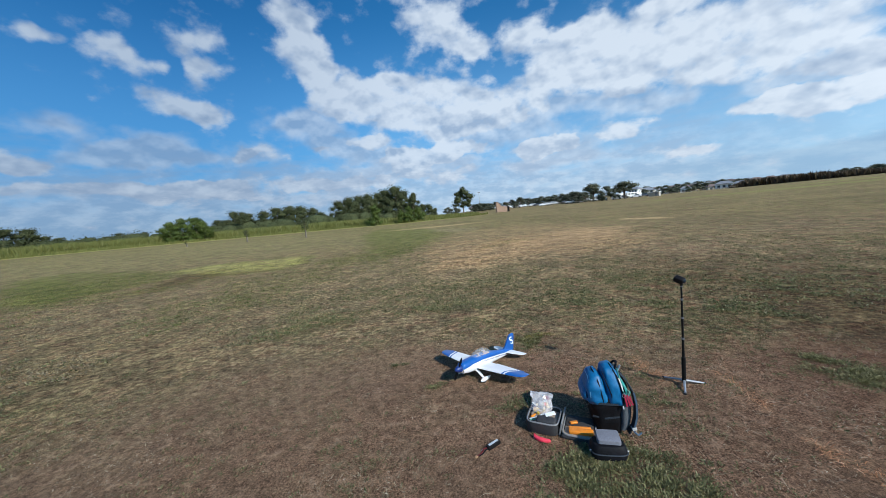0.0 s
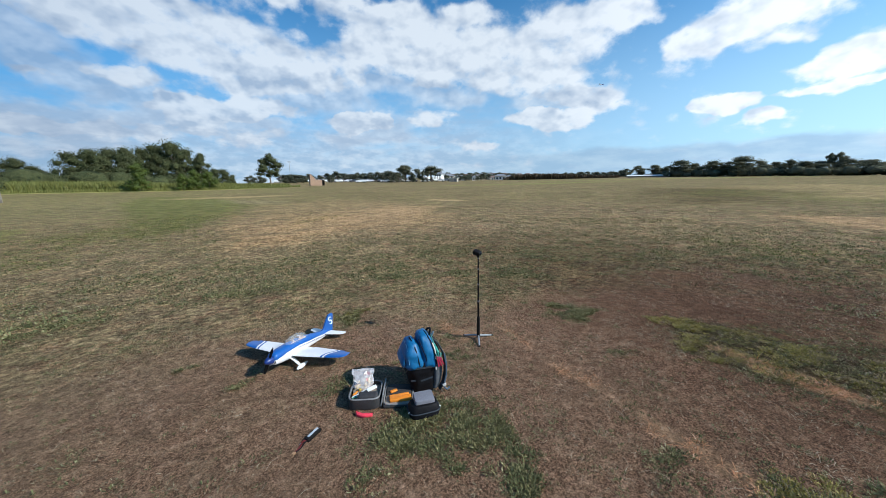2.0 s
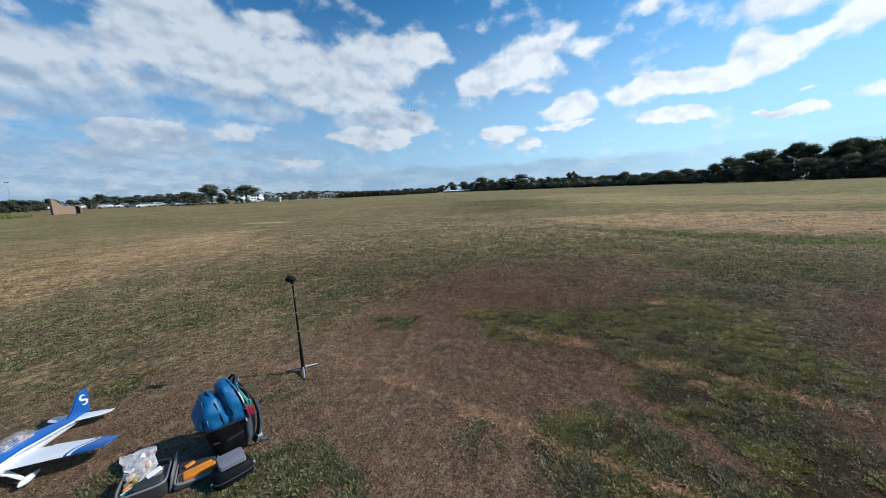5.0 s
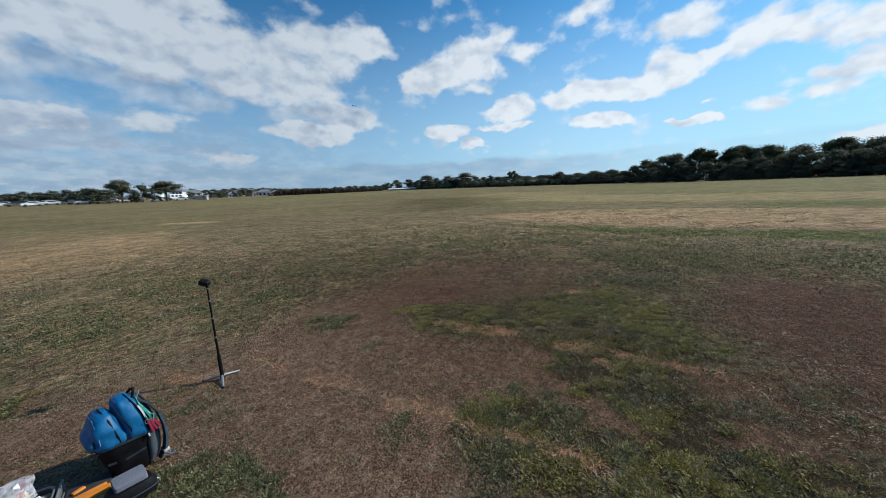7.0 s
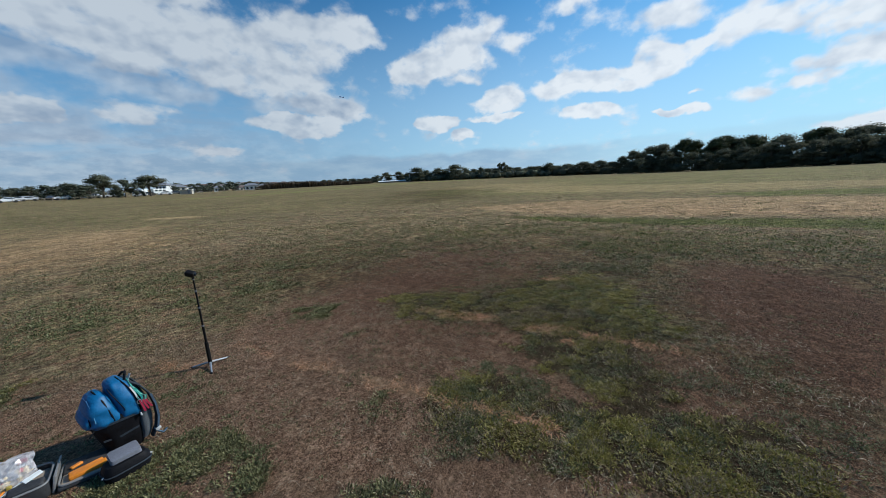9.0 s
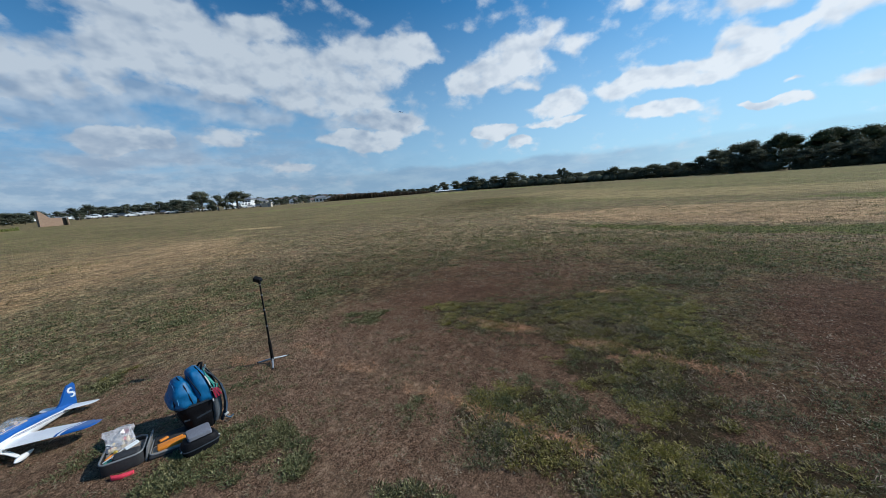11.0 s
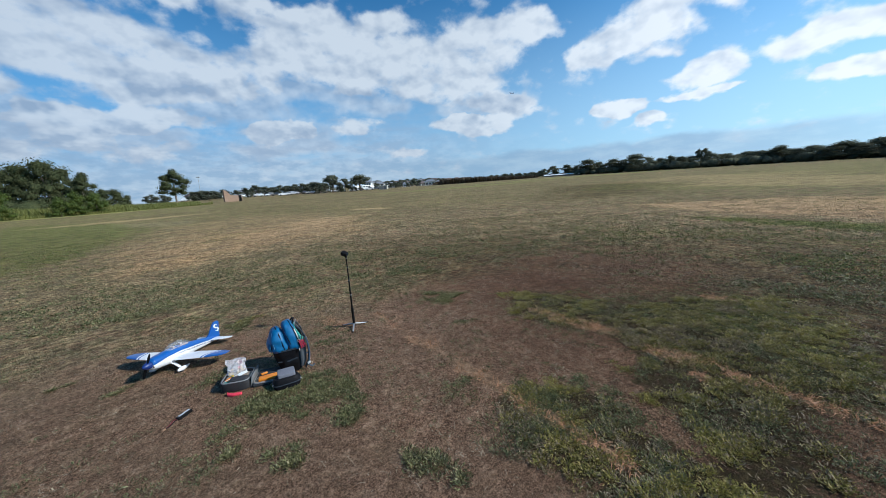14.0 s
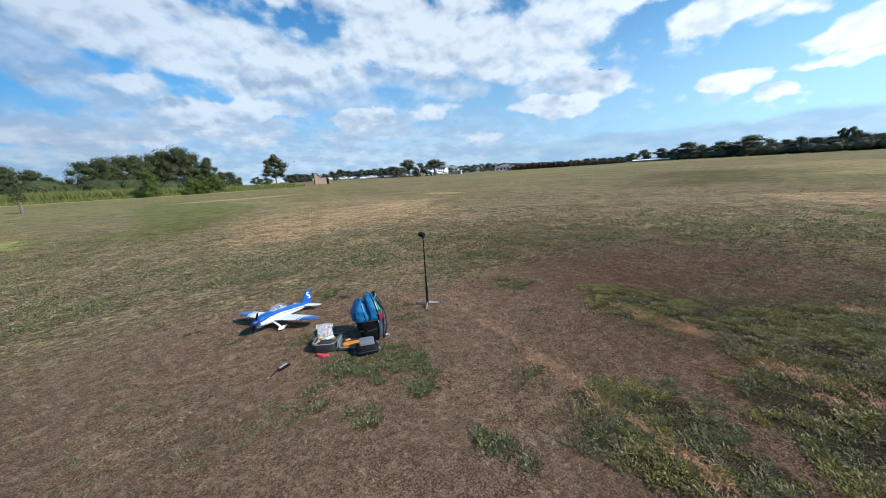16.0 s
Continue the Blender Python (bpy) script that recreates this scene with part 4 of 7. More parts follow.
tufts("leafy_grass", gx, gy, 20, 0.030, 0.0200, 0.0046, GRASS, rng, "low leafy green grass growing in clumps", "grass")
wx, wy = scatter(115000, -1.2, 4.2, -0.4, 4.2, lambda x, y: smooth_step(growth(x, y, "weed"), 0.72, 1.0) * (0.05 + 0.95 * smooth_step(fractal(x * 9, y * 9, 43, 3), 0.46, 0.57)), rng)
tufts("weed_clumps", wx, wy, 13, 0.028, 0.022, 0.0052, WEED, rng, "small-leaved grey-green weeds in low clumps", "weeds")
for name, n, r0, r1, per, size, wide, share in (("turf", 64000, 1.6, 6.5, 13, 0.020, 0.0046, 0.62), ("field_turf", 80000, 6.0, 24.0, 6, 0.036, 0.013, 0.6)):
    cx, cy = ring_of(n, r0, r1, rng)
    keep = rng.random(n) < turf_chance(cx, cy)
    cx, cy = cx[keep], cy[keep]
    fresh = rng.random(len(cx)) < 0.9 * growth(cx, cy, "lush")
    tufts("fresh_" + name, cx[fresh], cy[fresh], per, 1.3 * size, size, wide, LUSH, rng, "low fresh green turf in bands over the field", "grass")
    cx, cy = cx[~fresh], cy[~fresh]
    green_one = fractal(cx * 0.8, cy * 0.8, 15) + rng.uniform(-0.25, 0.25, len(cx)) - 0.4 * growth(cx, cy, "weed") < share - 0.12
    tufts(name, cx[green_one], cy[green_one], per, 1.3 * size, size, wide, CLOVER, rng, "small grey-green weeds scattered over the field", "weeds")
    tufts("dry_" + name, cx[~green_one], cy[~green_one], per, 1.3 * size, size, 0.7 * wide, FIELD_DRY, rng, "small dry tufts scattered over the field", "grass")


# ---- trees and the edge of the field ----
def spot(az, far):
    """A place on the ground at a heading and a distance from where the camera stands."""
    x, y = HERE[0] + far * math.sin(radians(az)), HERE[1] + far * math.cos(radians(az))
    return x, y, float(ground_height(x, y))


def rise(az, el, far):
    """How tall a thing at that heading and distance is, if its top stands el degrees above the level."""
    return 1.6 + far * math.tan(radians(el)) - spot(az, far)[2]


def leaves(centres, radii, n, size, rng):
    """Small four-cornered leaves thrown about clumps, thickest on each clump's outside and top."""
    k = rng.integers(0, len(centres), n)
    d = rng.normal(size=(n, 3))
    d[:, 2] = np.where(rng.random(n) < 0.4, np.abs(d[:, 2]), d[:, 2])
    d /= np.linalg.norm(d, axis=1)[:, None]
    p = centres[k] + d * radii[k] * rng.uniform(0.62, 1.18, (n, 1))
    out = d + 0.32 * rng.normal(size=(n, 3)) + (0, 0, 0.15)
    u = np.cross(out, rng.normal(size=(n, 3)))
    u /= np.linalg.norm(u, axis=1)[:, None]
    w = np.cross(u, out)
    w /= np.linalg.norm(w, axis=1)[:, None]
    s = size * rng.uniform(0.55, 1.5, (n, 1))
    v = np.stack((p - u * s, p + w * s * 0.6, p + u * s, p - w * s * 0.6), 1)
    return v.reshape(-1, 3), np.arange(4 * n).reshape(-1, 4)


def lumps(centres, radii, rng, detail=1):
    """Uneven rounded masses of inner leaves, one for each clump."""
    bm = bmesh.new()
    bmesh.ops.create_icosphere(bm, subdivisions=detail, radius=1.0)
    unit = np.array([v.co[:] for v in bm.verts])
    tris = np.array([[v.index for v in f.verts] for f in bm.faces])
    bm.free()
    k, n = len(centres), len(unit)
    swell = rng.uniform(0.72, 1.0, (k, n, 1))
    v = centres[:, None, :] + unit[None] * radii[:, None, :] * swell
    return v.reshape(-1, 3), (tris[None] + (np.arange(k) * n)[:, None, None]).reshape(-1, 3)


def tree(name, shape, leaf, bark, seed, label, n=1500, size=0.30, inner=0.66):
    """A tree ten metres tall: trunk, limbs and a crown of many leaves in clumps. shape: crown's foot, width, depth of clumps, their number, how flat the top is."""
    foot, wide, clump, count, flat_top = shape
    rng = np.random.default_rng(seed)
    root = thing(name, Matrix(), label, "tree")
    c = []
    for k in range(count):
        t = (k + rng.random()) / count
        body = max(0.0, 1 - abs(2 * t - 1 + 0.25 * (1 - flat_top)) ** 2.6) ** 0.5
        body = body * (1 - flat_top) + flat_top * (0.55 + 0.45 * t)
        a, q = rng.uniform(0, 2 * math.pi), rng.random() ** 0.45 * wide * max(body, 0.25)
        c.append((q * math.cos(a), q * math.sin(a), foot + (10 - 0.8 * clump - foot) * t))
    c = np.array(c)
    c[0] = (rng.uniform(-0.2, 0.2) * wide, 0, 10 - clump)
    r = np.stack((clump * rng.uniform(0.75, 1.5, count),) * 2 + (clump * rng.uniform(0.5, 0.95, count),), -1)
    v, f = leaves(c, r, n, size, rng)
    bm = bmesh.new()
    lean = rng.uniform(-0.5, 0.5, 2)
    top = max(foot + 1.5, 5.0)
    tube(bm, [(0, 0, -0.3), (lean[0] * 0.2, lean[1] * 0.2, top * 0.4), (lean[0], lean[1], top)], [0.30, 0.22, 0.12], 7)
    for i in rng.choice(count, min(9, count), replace=False):
        z0 = rng.uniform(0.35, 0.9) * top
        a = Vector((lean[0] * z0 / top, lean[1] * z0 / top, z0))
        b = Vector(c[i])
        tube(bm, [a, a.lerp(b, 0.5) + Vector((0, 0, 0.25)), b], [0.13, 0.08, 0.03], 5, False)
    part("trunk", bm, bark, root)
    crown = mass("crown", v, f, leaf, root)
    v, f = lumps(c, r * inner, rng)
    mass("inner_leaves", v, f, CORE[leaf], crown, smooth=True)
    return root


used = set()


def plant(kinds, az, el, far, wide=1.0, turn=None):
    """Sets one of the kinds at a heading and a distance, as tall as its top's height says."""
    kind = kinds[int(abs(az * 7.3 + far)) % len(kinds)]
    h = rise(az, el, far) / 10
    x, y, z = spot(az, far)
    m = pose(x, y, z, 0, 0, (az * 53 + far * 17) % 360 if turn is None else turn) @ Matrix.Diagonal((h * wide, h * wide, h, 1))
    if kind not in used:
        used.add(kind)
        kind.matrix_world = m
        return kind
    made = copy_thing(kind, Matrix())
    made.matrix_basis = m
    return made


DENSE = [tree("tree", (0.5, 3.2, 1.7, 24, 0.1), LEAF_MID, BARK, 10 + i, "dense olive-green tree at the edge of the field", 4200, 0.17) for i in range(4)]
GUM = [tree("gum_tree", (2.4, 3.2, 1.3, 26, 0.1), LEAF_MID, PALE_BARK, 30 + i, "open-crowned eucalyptus tree with a bare trunk", 4200, 0.17, 0.8) for i in range(3)]
DARK = [tree("dark_tree", (0.3, 3.5, 1.7, 26, 0.12), LEAF_DARK, BARK, 50 + i, "dark evergreen tree in a dense wood", 3000, 0.20) for i in range(4)]
UMBRELLA = [tree("umbrella_tree", (4.2, 3.4, 1.3, 24, 0.3), LEAF_DARK, BARK, 70 + i, "broad-crowned dark tree with a clear trunk", 3600, 0.17) for i in range(2)]
SHRUB = [tree("shrub", (0.3, 4.0, 1.7, 24, 0.1), LEAF_BRIGHT, BARK, 90 + i, "bright green rounded shrub before the reeds", 3400, 0.24) for i in range(3)]
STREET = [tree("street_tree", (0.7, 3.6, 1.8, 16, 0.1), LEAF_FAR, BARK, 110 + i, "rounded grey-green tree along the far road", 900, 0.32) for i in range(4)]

# the thicket along the field's left side, from the far corner round to the brick shelter
for az, el, far, wide in ((-64, 3.2, 116, 1.5), (-61.5, 3.3, 118, 1.5), (-59, 3.2, 118, 1.5), (-57, 3.1, 114, 1.5), (-55.3, 3.0, 117, 1.3), (-53.2, 1.7, 170, 1.4), (-51, 1.4, 180, 1.4), (-48.3, 1.8, 170, 1.4), (-46, 1.7, 170, 1.4), (-37, 2.6, 118, 1.3)):
    plant(DENSE, az, el, far, 1.0 * wide)
plant(SHRUB, -43.4, 2.8, 93, 1.0)
plant(SHRUB, -42.1, 3.2, 93, 0.95)
plant(SHRUB, -40.7, 3.3, 94, 0.95)
plant(SHRUB, -39.7, 2.6, 93, 0.9)
for az, el, far, wide in ((-38, 2.7, 130, 1.2), (-36, 3.9, 128, 0.9), (-34.3, 3.4, 126, 1.2), (-32.3, 3.7, 130, 1.1), (-30.5, 4.1, 128, 1.0), (-28.8, 4.2, 127, 1.1), (-27, 4.1, 130, 1.0), (-25.4, 3.7, 128, 1.0), (-24.2, 2.9, 130, 1.0),
                          (-21.4, 4.6, 118, 0.95), (-19.8, 5.0, 117, 0.9), (-18.2, 5.2, 121, 0.9), (-16.6, 5.4, 118, 0.8), (-15, 5.5, 120, 0.8), (-13.8, 6.0, 119, 0.7), (-12.2, 6.5, 116, 0.75), (-10.9, 5.6, 118, 0.7), (-9.7, 4.3, 120, 0.7), (-7.9, 2.9, 135, 1.0), (-6.9, 2.8, 138, 1.2), (-5.8, 2.0, 142, 1.0)):
    plant(DENSE, az, el, far, 1.0 * wide)
plant(GUM, -35.0, 3.6, 112, 0.8)
plant(GUM, -9.3, 4.9, 112, 0.6)
plant(SHRUB, -15.9, 3.4, 89, 0.8)
plant(SHRUB, -10.3, 2.7, 91, 0.85)
plant(SHRUB, -8.6, 2.5, 92, 0.85)
plant(SHRUB, -11.5, 2.1, 90, 0.95)
plant(GUM, -1.0, 5.0, 150, 1.0)
for az, el, far in ((-3.6, 1.9, 170), (-2.4, 1.8, 175), (0.9, 2.0, 180), (2.0, 2.1, 176), (3.2, 2.0, 178), (4.4, 2.1, 190), (5.9, 1.9, 185), (7.1, 2.2, 190), (8.4, 2.5, 188), (9.6, 2.2, 190), (10.6, 2.1, 192), (11.6, 2.3, 187), (12.7, 2.2, 190), (13.8, 2.3, 188), (14.9, 2.4, 185), (16.1, 2.5, 170), (17.4, 2.3, 168), (18.5, 2.1, 180)):
    plant(STREET, az, el, far, 1.55)
    plant(STREET, az + 0.55, el - 0.3, far + 9, 1.7)
for az, el, wide in ((1.5, 2.05, 1.5), (2.6, 2.0, 1.7), (3.5, 1.9, 1.4), (7.6, 1.9, 1.4), (16.8, 2.55, 1.3), (18.2, 2.3, 1.6)):
    plant(STREET, az, el, 152, wide)
plant(UMBRELLA, 19.3, 3.45, 156, 1.25)
plant(STREET, 21.2, 2.9, 152, 1.1)
plant(UMBRELLA, 23.6, 3.25, 154, 1.7)
plant(STREET, 22.3, 2.6, 153, 1.0)
plant(STREET, 20.4, 2.3, 158, 0.9)

# the far tree line, behind the end of the field, and the trees of the town on its hill
FAR_AZ, FAR_EL = [25.6, 28.5, 31.7, 35.1, 38.7, 42.6, 45.1, 49.3, 52.0, 53.8], [2.1, 1.95, 1.95, 1.95, 1.55, 1.5, 1.65, 1.65, 1.7, 2.1]
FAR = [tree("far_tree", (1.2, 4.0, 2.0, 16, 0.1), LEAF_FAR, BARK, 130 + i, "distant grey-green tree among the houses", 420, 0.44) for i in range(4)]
for i in range(50):
    az = 25.4 + i * 0.57
    el = float(np.interp(az, FAR_AZ, FAR_EL))
    if i % 3:
        plant(STREET, az, el - 0.48 + 0.3 * math.sin(i * 2.1) * math.sin(i * 0.9), 262 + 36 * math.sin(i * 3.7), 1.35)
    plant(FAR, az + 0.3, el - 0.12 + 0.22 * math.sin(i * 1.7), 390 + 50 * math.sin(i * 5.1), 1.7)
    if i % 2 == 0:
        plant(FAR, az, el + 0.02 + 0.12 * math.sin(i * 2.7), 690 + 70 * math.sin(i * 4.3), 2.0)
# the wood along the field's right side, tree by tree
WOOD_FAR = (54, 60, 67, 78, 90, 95, 100, 110, 131), (192, 184, 176, 168, 150, 137, 131, 125, 118)


def wood(kinds, wide, *tops):
    """Trees of the wood, each with the heading and the height of its top."""
    for az, el in tops:
        plant(kinds, az, el, float(np.interp(az, *WOOD_FAR)) + 4 * math.sin(az * 9.1), wide * (1 + 0.18 * math.sin(az * 5.7)))


wood(DARK, 1.75, (54.9, 2.45), (56.9, 2.45), (58.2, 2.1), (59.9, 2.95), (61.4, 2.5), (63.3, 2.7), (64.6, 2.2), (66.2, 3.1), (67.8, 2.45), (69.2, 2.25), (70.4, 2.4), (71.6, 2.2), (72.8, 2.15), (74.9, 2.25), (76.4, 2.05), (78.3, 2.05), (79.8, 1.95), (81.2, 2.4), (82.6, 1.85), (84.2, 1.9), (86.2, 2.2), (87.4, 1.75), (88.6, 2.2), (90.2, 1.95))
wood(DARK, 1.1, (91.5, 2.6), (92.8, 3.3), (94.0, 3.1), (95.2, 3.75), (96.4, 3.9), (97.7, 3.3), (104.4, 3.75), (106.4, 3.65), (108.3, 3.55), (110.7, 3.75), (112.2, 3.3), (113.6, 3.7), (114.8, 3.75), (116.4, 3.2), (118.6, 4.0), (121.0, 4.4), (124, 4.3), (127, 4.2), (130, 4.3))
wood(GUM, 1.25, (98.9, 4.15), (100.1, 3.8), (102.2, 3.9), (103.1, 4.05), (105.6, 3.8), (111.4, 3.9))
wood(DARK, 2.0, *((57.5 + 1.55 * k, 1.95 + 0.12 * math.sin(k * 2.3)) for k in range(22)))
wood(UMBRELLA, 0.62, (73.5, 2.9), (74.2, 2.95))
for az, el, far in ((92.5, 1.8, 141), (94.8, 2.5, 132), (97.0, 2.6, 129), (99.8, 2.4, 124), (101.2, 2.2, 124), (103.0, 2.5, 122), (104.9, 2.6, 121), (107.4, 2.8, 120), (109.3, 2.6, 119), (111.0, 2.7, 118), (112.7, 2.6, 117), (114.2, 2.8, 117), (115.9, 2.6, 117), (118.7, 2.8, 116), (121.9, 2.9, 115), (125.2, 2.8, 114)):
    plant(DARK, az, el, far, 1.3)


def strip(name, az0, az1, far, depth, tall, n, size, mat, label, category, seed):
    """A long bed of upright growth along the field's edge, with an uneven top."""
    rng = np.random.default_rng(seed)
    az = rng.uniform(az0, az1, n)
    d = (far(az) if callable(far) else far) + depth * rng.random(n)
    if callable(tall):
        h = tall(az) * rng.uniform(0.5, 1.1, n)
    else:
        h = tall * rng.uniform(0.45, 1.1, n)
    h = h * (0.7 + 0.6 * fractal(az * 1.7, d * 0.25, seed))
    x, y = HERE[0] + d * np.sin(np.radians(az)), HERE[1] + d * np.cos(np.radians(az))
    z = ground_height(x, y)
    a = rng.uniform(0, 2 * math.pi, n)
    s = np.stack((np.cos(a), np.sin(a)), -1) * size * rng.uniform(0.5, 1.4, (n, 1))
    l = rng.normal(0, 0.28, (n, 2)) * h[:, None]
    p = np.stack((x, y), -1)
    v = np.stack((np.column_stack((p - s * 0.4, z)), np.column_stack((p + s * 0.4, z)), np.column_stack((p + l * 0.5 + s, z + h * 0.6)), np.column_stack((p + l, z + h))), 1)
    return tagged(mass(name, v.reshape(-1, 3), np.arange(4 * n).reshape(-1, 4), mat), label, category, kind="stuff")


strip("reed_bed", -66, 1.5, 93, 12, lambda a: np.interp(a, [-66, -50, -20, -8, 1.5], [1.7, 1.8, 2.0, 1.4, 0.8]), 42000, 0.07, REED, "tall yellow-green reeds along the field", "reeds", 7)
strip("long_grass", -66, 3, 90, 4, 0.6, 12000, 0.08, REED, "rough long grass at the mown edge", "grass", 8)
strip("brown_scrub", 35.5, 52.5, 186, 12, lambda a: np.interp(a, [35.5, 37, 43, 46, 52.5], [0.8, 2.9, 2.9, 2.2, 1.0]), 8000, 0.35, SCRUB, "brown leafless scrub along the far edge", "scrub", 9)


def hedge(name, az0, az1, far, tall, n, leaf, label, seed):
    """A long uneven bank of bushes."""
    rng = np.random.default_rng(seed)
    az = np.sort(rng.uniform(az0, az1, n))
    d = np.interp(az, *far) + rng.uniform(0, 6, n)
    h = np.interp(az, *tall) * rng.uniform(0.6, 1.15, n)
    x, y = HERE[0] + d * np.sin(np.radians(az)), HERE[1] + d * np.cos(np.radians(az))
    c = np.stack((x, y, ground_height(x, y) + 0.42 * h), -1)
    r = np.stack((h * rng.uniform(0.6, 1.1, n), h * rng.uniform(0.6, 1.1, n), 0.58 * h), -1)
    v, f = leaves(c, r, 110 * n, 0.21, rng)
    bank = tagged(mass(name, v, f, leaf), label, "undergrowth", kind="stuff")
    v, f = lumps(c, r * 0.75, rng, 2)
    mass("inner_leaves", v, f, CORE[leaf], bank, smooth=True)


hedge("thicket_undergrowth", -66, -5.5, ((-66, -5), (110, 112)), ((-66, -40, -36, -24, -10, -5), (3.2, 3.2, 4.8, 4.8, 4.4, 1.4)), 170, LEAF_MID, "low shaded bushes under the thicket", 12)
hedge("undergrowth", 57, 131, ((57, 67, 91, 100, 131), (178, 170, 147, 122, 112)), ((57, 70, 90, 100, 131), (3.0, 3.6, 3.0, 2.4, 2.4)), 190, LEAF_DARK, "low dark bushes under the wood", 11)
for kind in (*DENSE, *GUM, *DARK, *UMBRELLA, *SHRUB, *STREET, *FAR):
    if kind not in used:
        for ob in (*kind.children_recursive, kind):
            bpy.data.objects.remove(ob)


def sapling(az, far, tall):
    x, y, z = spot(az, far)
    root = thing("sapling", pose(x, y, z), "slender young tree standing alone in the mown grass", "tree", "saplings")
    rng = np.random.default_rng(int(abs(az * 10)))
    bm = bmesh.new()
    tube(bm, [(0, 0, -0.1), (0.05, 0, tall * 0.45), (-0.05, 0.03, tall * 0.92)], [0.07, 0.05, 0.02], 6)
    c = []
    for i in range(9):
        t, a = 0.45 + 0.06 * i, i * 2.4
        e = Vector((0.12 * tall * math.cos(a), 0.12 * tall * math.sin(a), tall * (t + 0.07)))
        tube(bm, [(0, 0, tall * t), e], [0.02, 0.006], 4, False)
        c.append(e)
    part("trunk", bm, BARK, root)
    bm = bmesh.new()
    box(bm, (0.09, 0.09, 0.45 * tall), pose(0.14, 0, 0.2 * tall), 0.01)
    part("stake", bm, PALE_BARK, root, "pale timber stake")
    v, f = leaves(np.array([tuple(q) for q in c]), np.full((9, 3), 0.13 * tall), 260, 0.04 * tall, rng)
    mass("crown", v, f, LEAF_MID, root)


sapling(-26.8, 53, 2.5)
sapling(-34.8, 57, 1.7)
sapling(-41.9, 63, 0.7)

# ---- buildings and vehicles along the far road ----
BRICK = surface("orange_brick", (0.38, 0.250, 0.170), 0.85, 0.18, 12.0, 0.3)
SHADE = surface("doorway_shade", (0.02, 0.018, 0.016), 0.9, 0.1)
PAINT = surface("white_paint", (0.78, 0.78, 0.76), 0.55, 0.05, 20, 0.05)
CREAM = surface("cream_render", (0.46, 0.42, 0.35), 0.8, 0.06, 12, 0.1)
TILE = surface("terracotta_tiles", (0.17, 0.125, 0.11), 0.8, 0.15, 6, 0.3)
SLATE = surface("grey_roof_sheet", (0.23, 0.24, 0.26), 0.6, 0.1, 6, 0.1)
PANE = surface("dark_window_glass", (0.03, 0.04, 0.05), 0.12, 0.1, 4, 0)
STEEL = surface("galvanised_steel", (0.45, 0.46, 0.47), 0.45, 0.08, 30, 0.05, 0.7)
RUBBER = surface("black_rubber", (0.025, 0.025, 0.026), 0.75, 0.15)
TIMBER = surface("weathered_timber", (0.28, 0.23, 0.18), 0.85, 0.2, 14, 0.3)


def shelter():
    """A brick shelter whose front wall slopes down from a high corner, with a dark doorway at its low end."""
    x, y, z = spot(5.5, 101)
    root = thing("brick_shelter", pose(x, y, z, 0, 0, -5.5 + 8), "orange brick shelter with a sloping wall top", "shelter")
    outline = [(-1.85, -0.2), (1.2, -0.2), (1.2, 1.45), (-0.4, 1.62), (-1.35, 2.75), (-1.85, 3.05)]
    bm = bmesh.new()
    loft(bm, [[(px, 0.0, pz) for px, pz in outline], [(px, 0.35, pz) for px, pz in outline]])
    part("front_wall", bm, BRICK, root, smooth=False)
    bm = bmesh.new()
    box(bm, (0.3, 2.2, 3.2), pose(-1.70, 1.46, 1.4))
    part("side_wall", bm, BRICK, root, "brick side wall in shade", False)
    bm = bmesh.new()
    box(bm, (3.4, 0.3, 1.6), pose(0.0, 2.4, 0.7))
    part("back_wall", bm, BRICK, root, smooth=False)
    bm = bmesh.new()
    box(bm, (3.7, 2.3, 0.12), pose(0.3, 1.35, 1.56), 0.02)
    part("roof", bm, SLATE, root, "flat dark sheet roof", False)
    bm = bmesh.new()
    box(bm, (0.16, 0.3, 1.68), pose(2.02, 0.2, 0.66), 0.01)
    part("post", bm, BRICK, root, smooth=False)
    # thin near-black sheet stands in for the shade inside the opening
    bm = bmesh.new()
    box(bm, (0.7, 0.08, 1.6), pose(1.56, 0.6, 0.7))
    part("doorway", bm, SHADE, root, "dark doorway", False)


shelter()


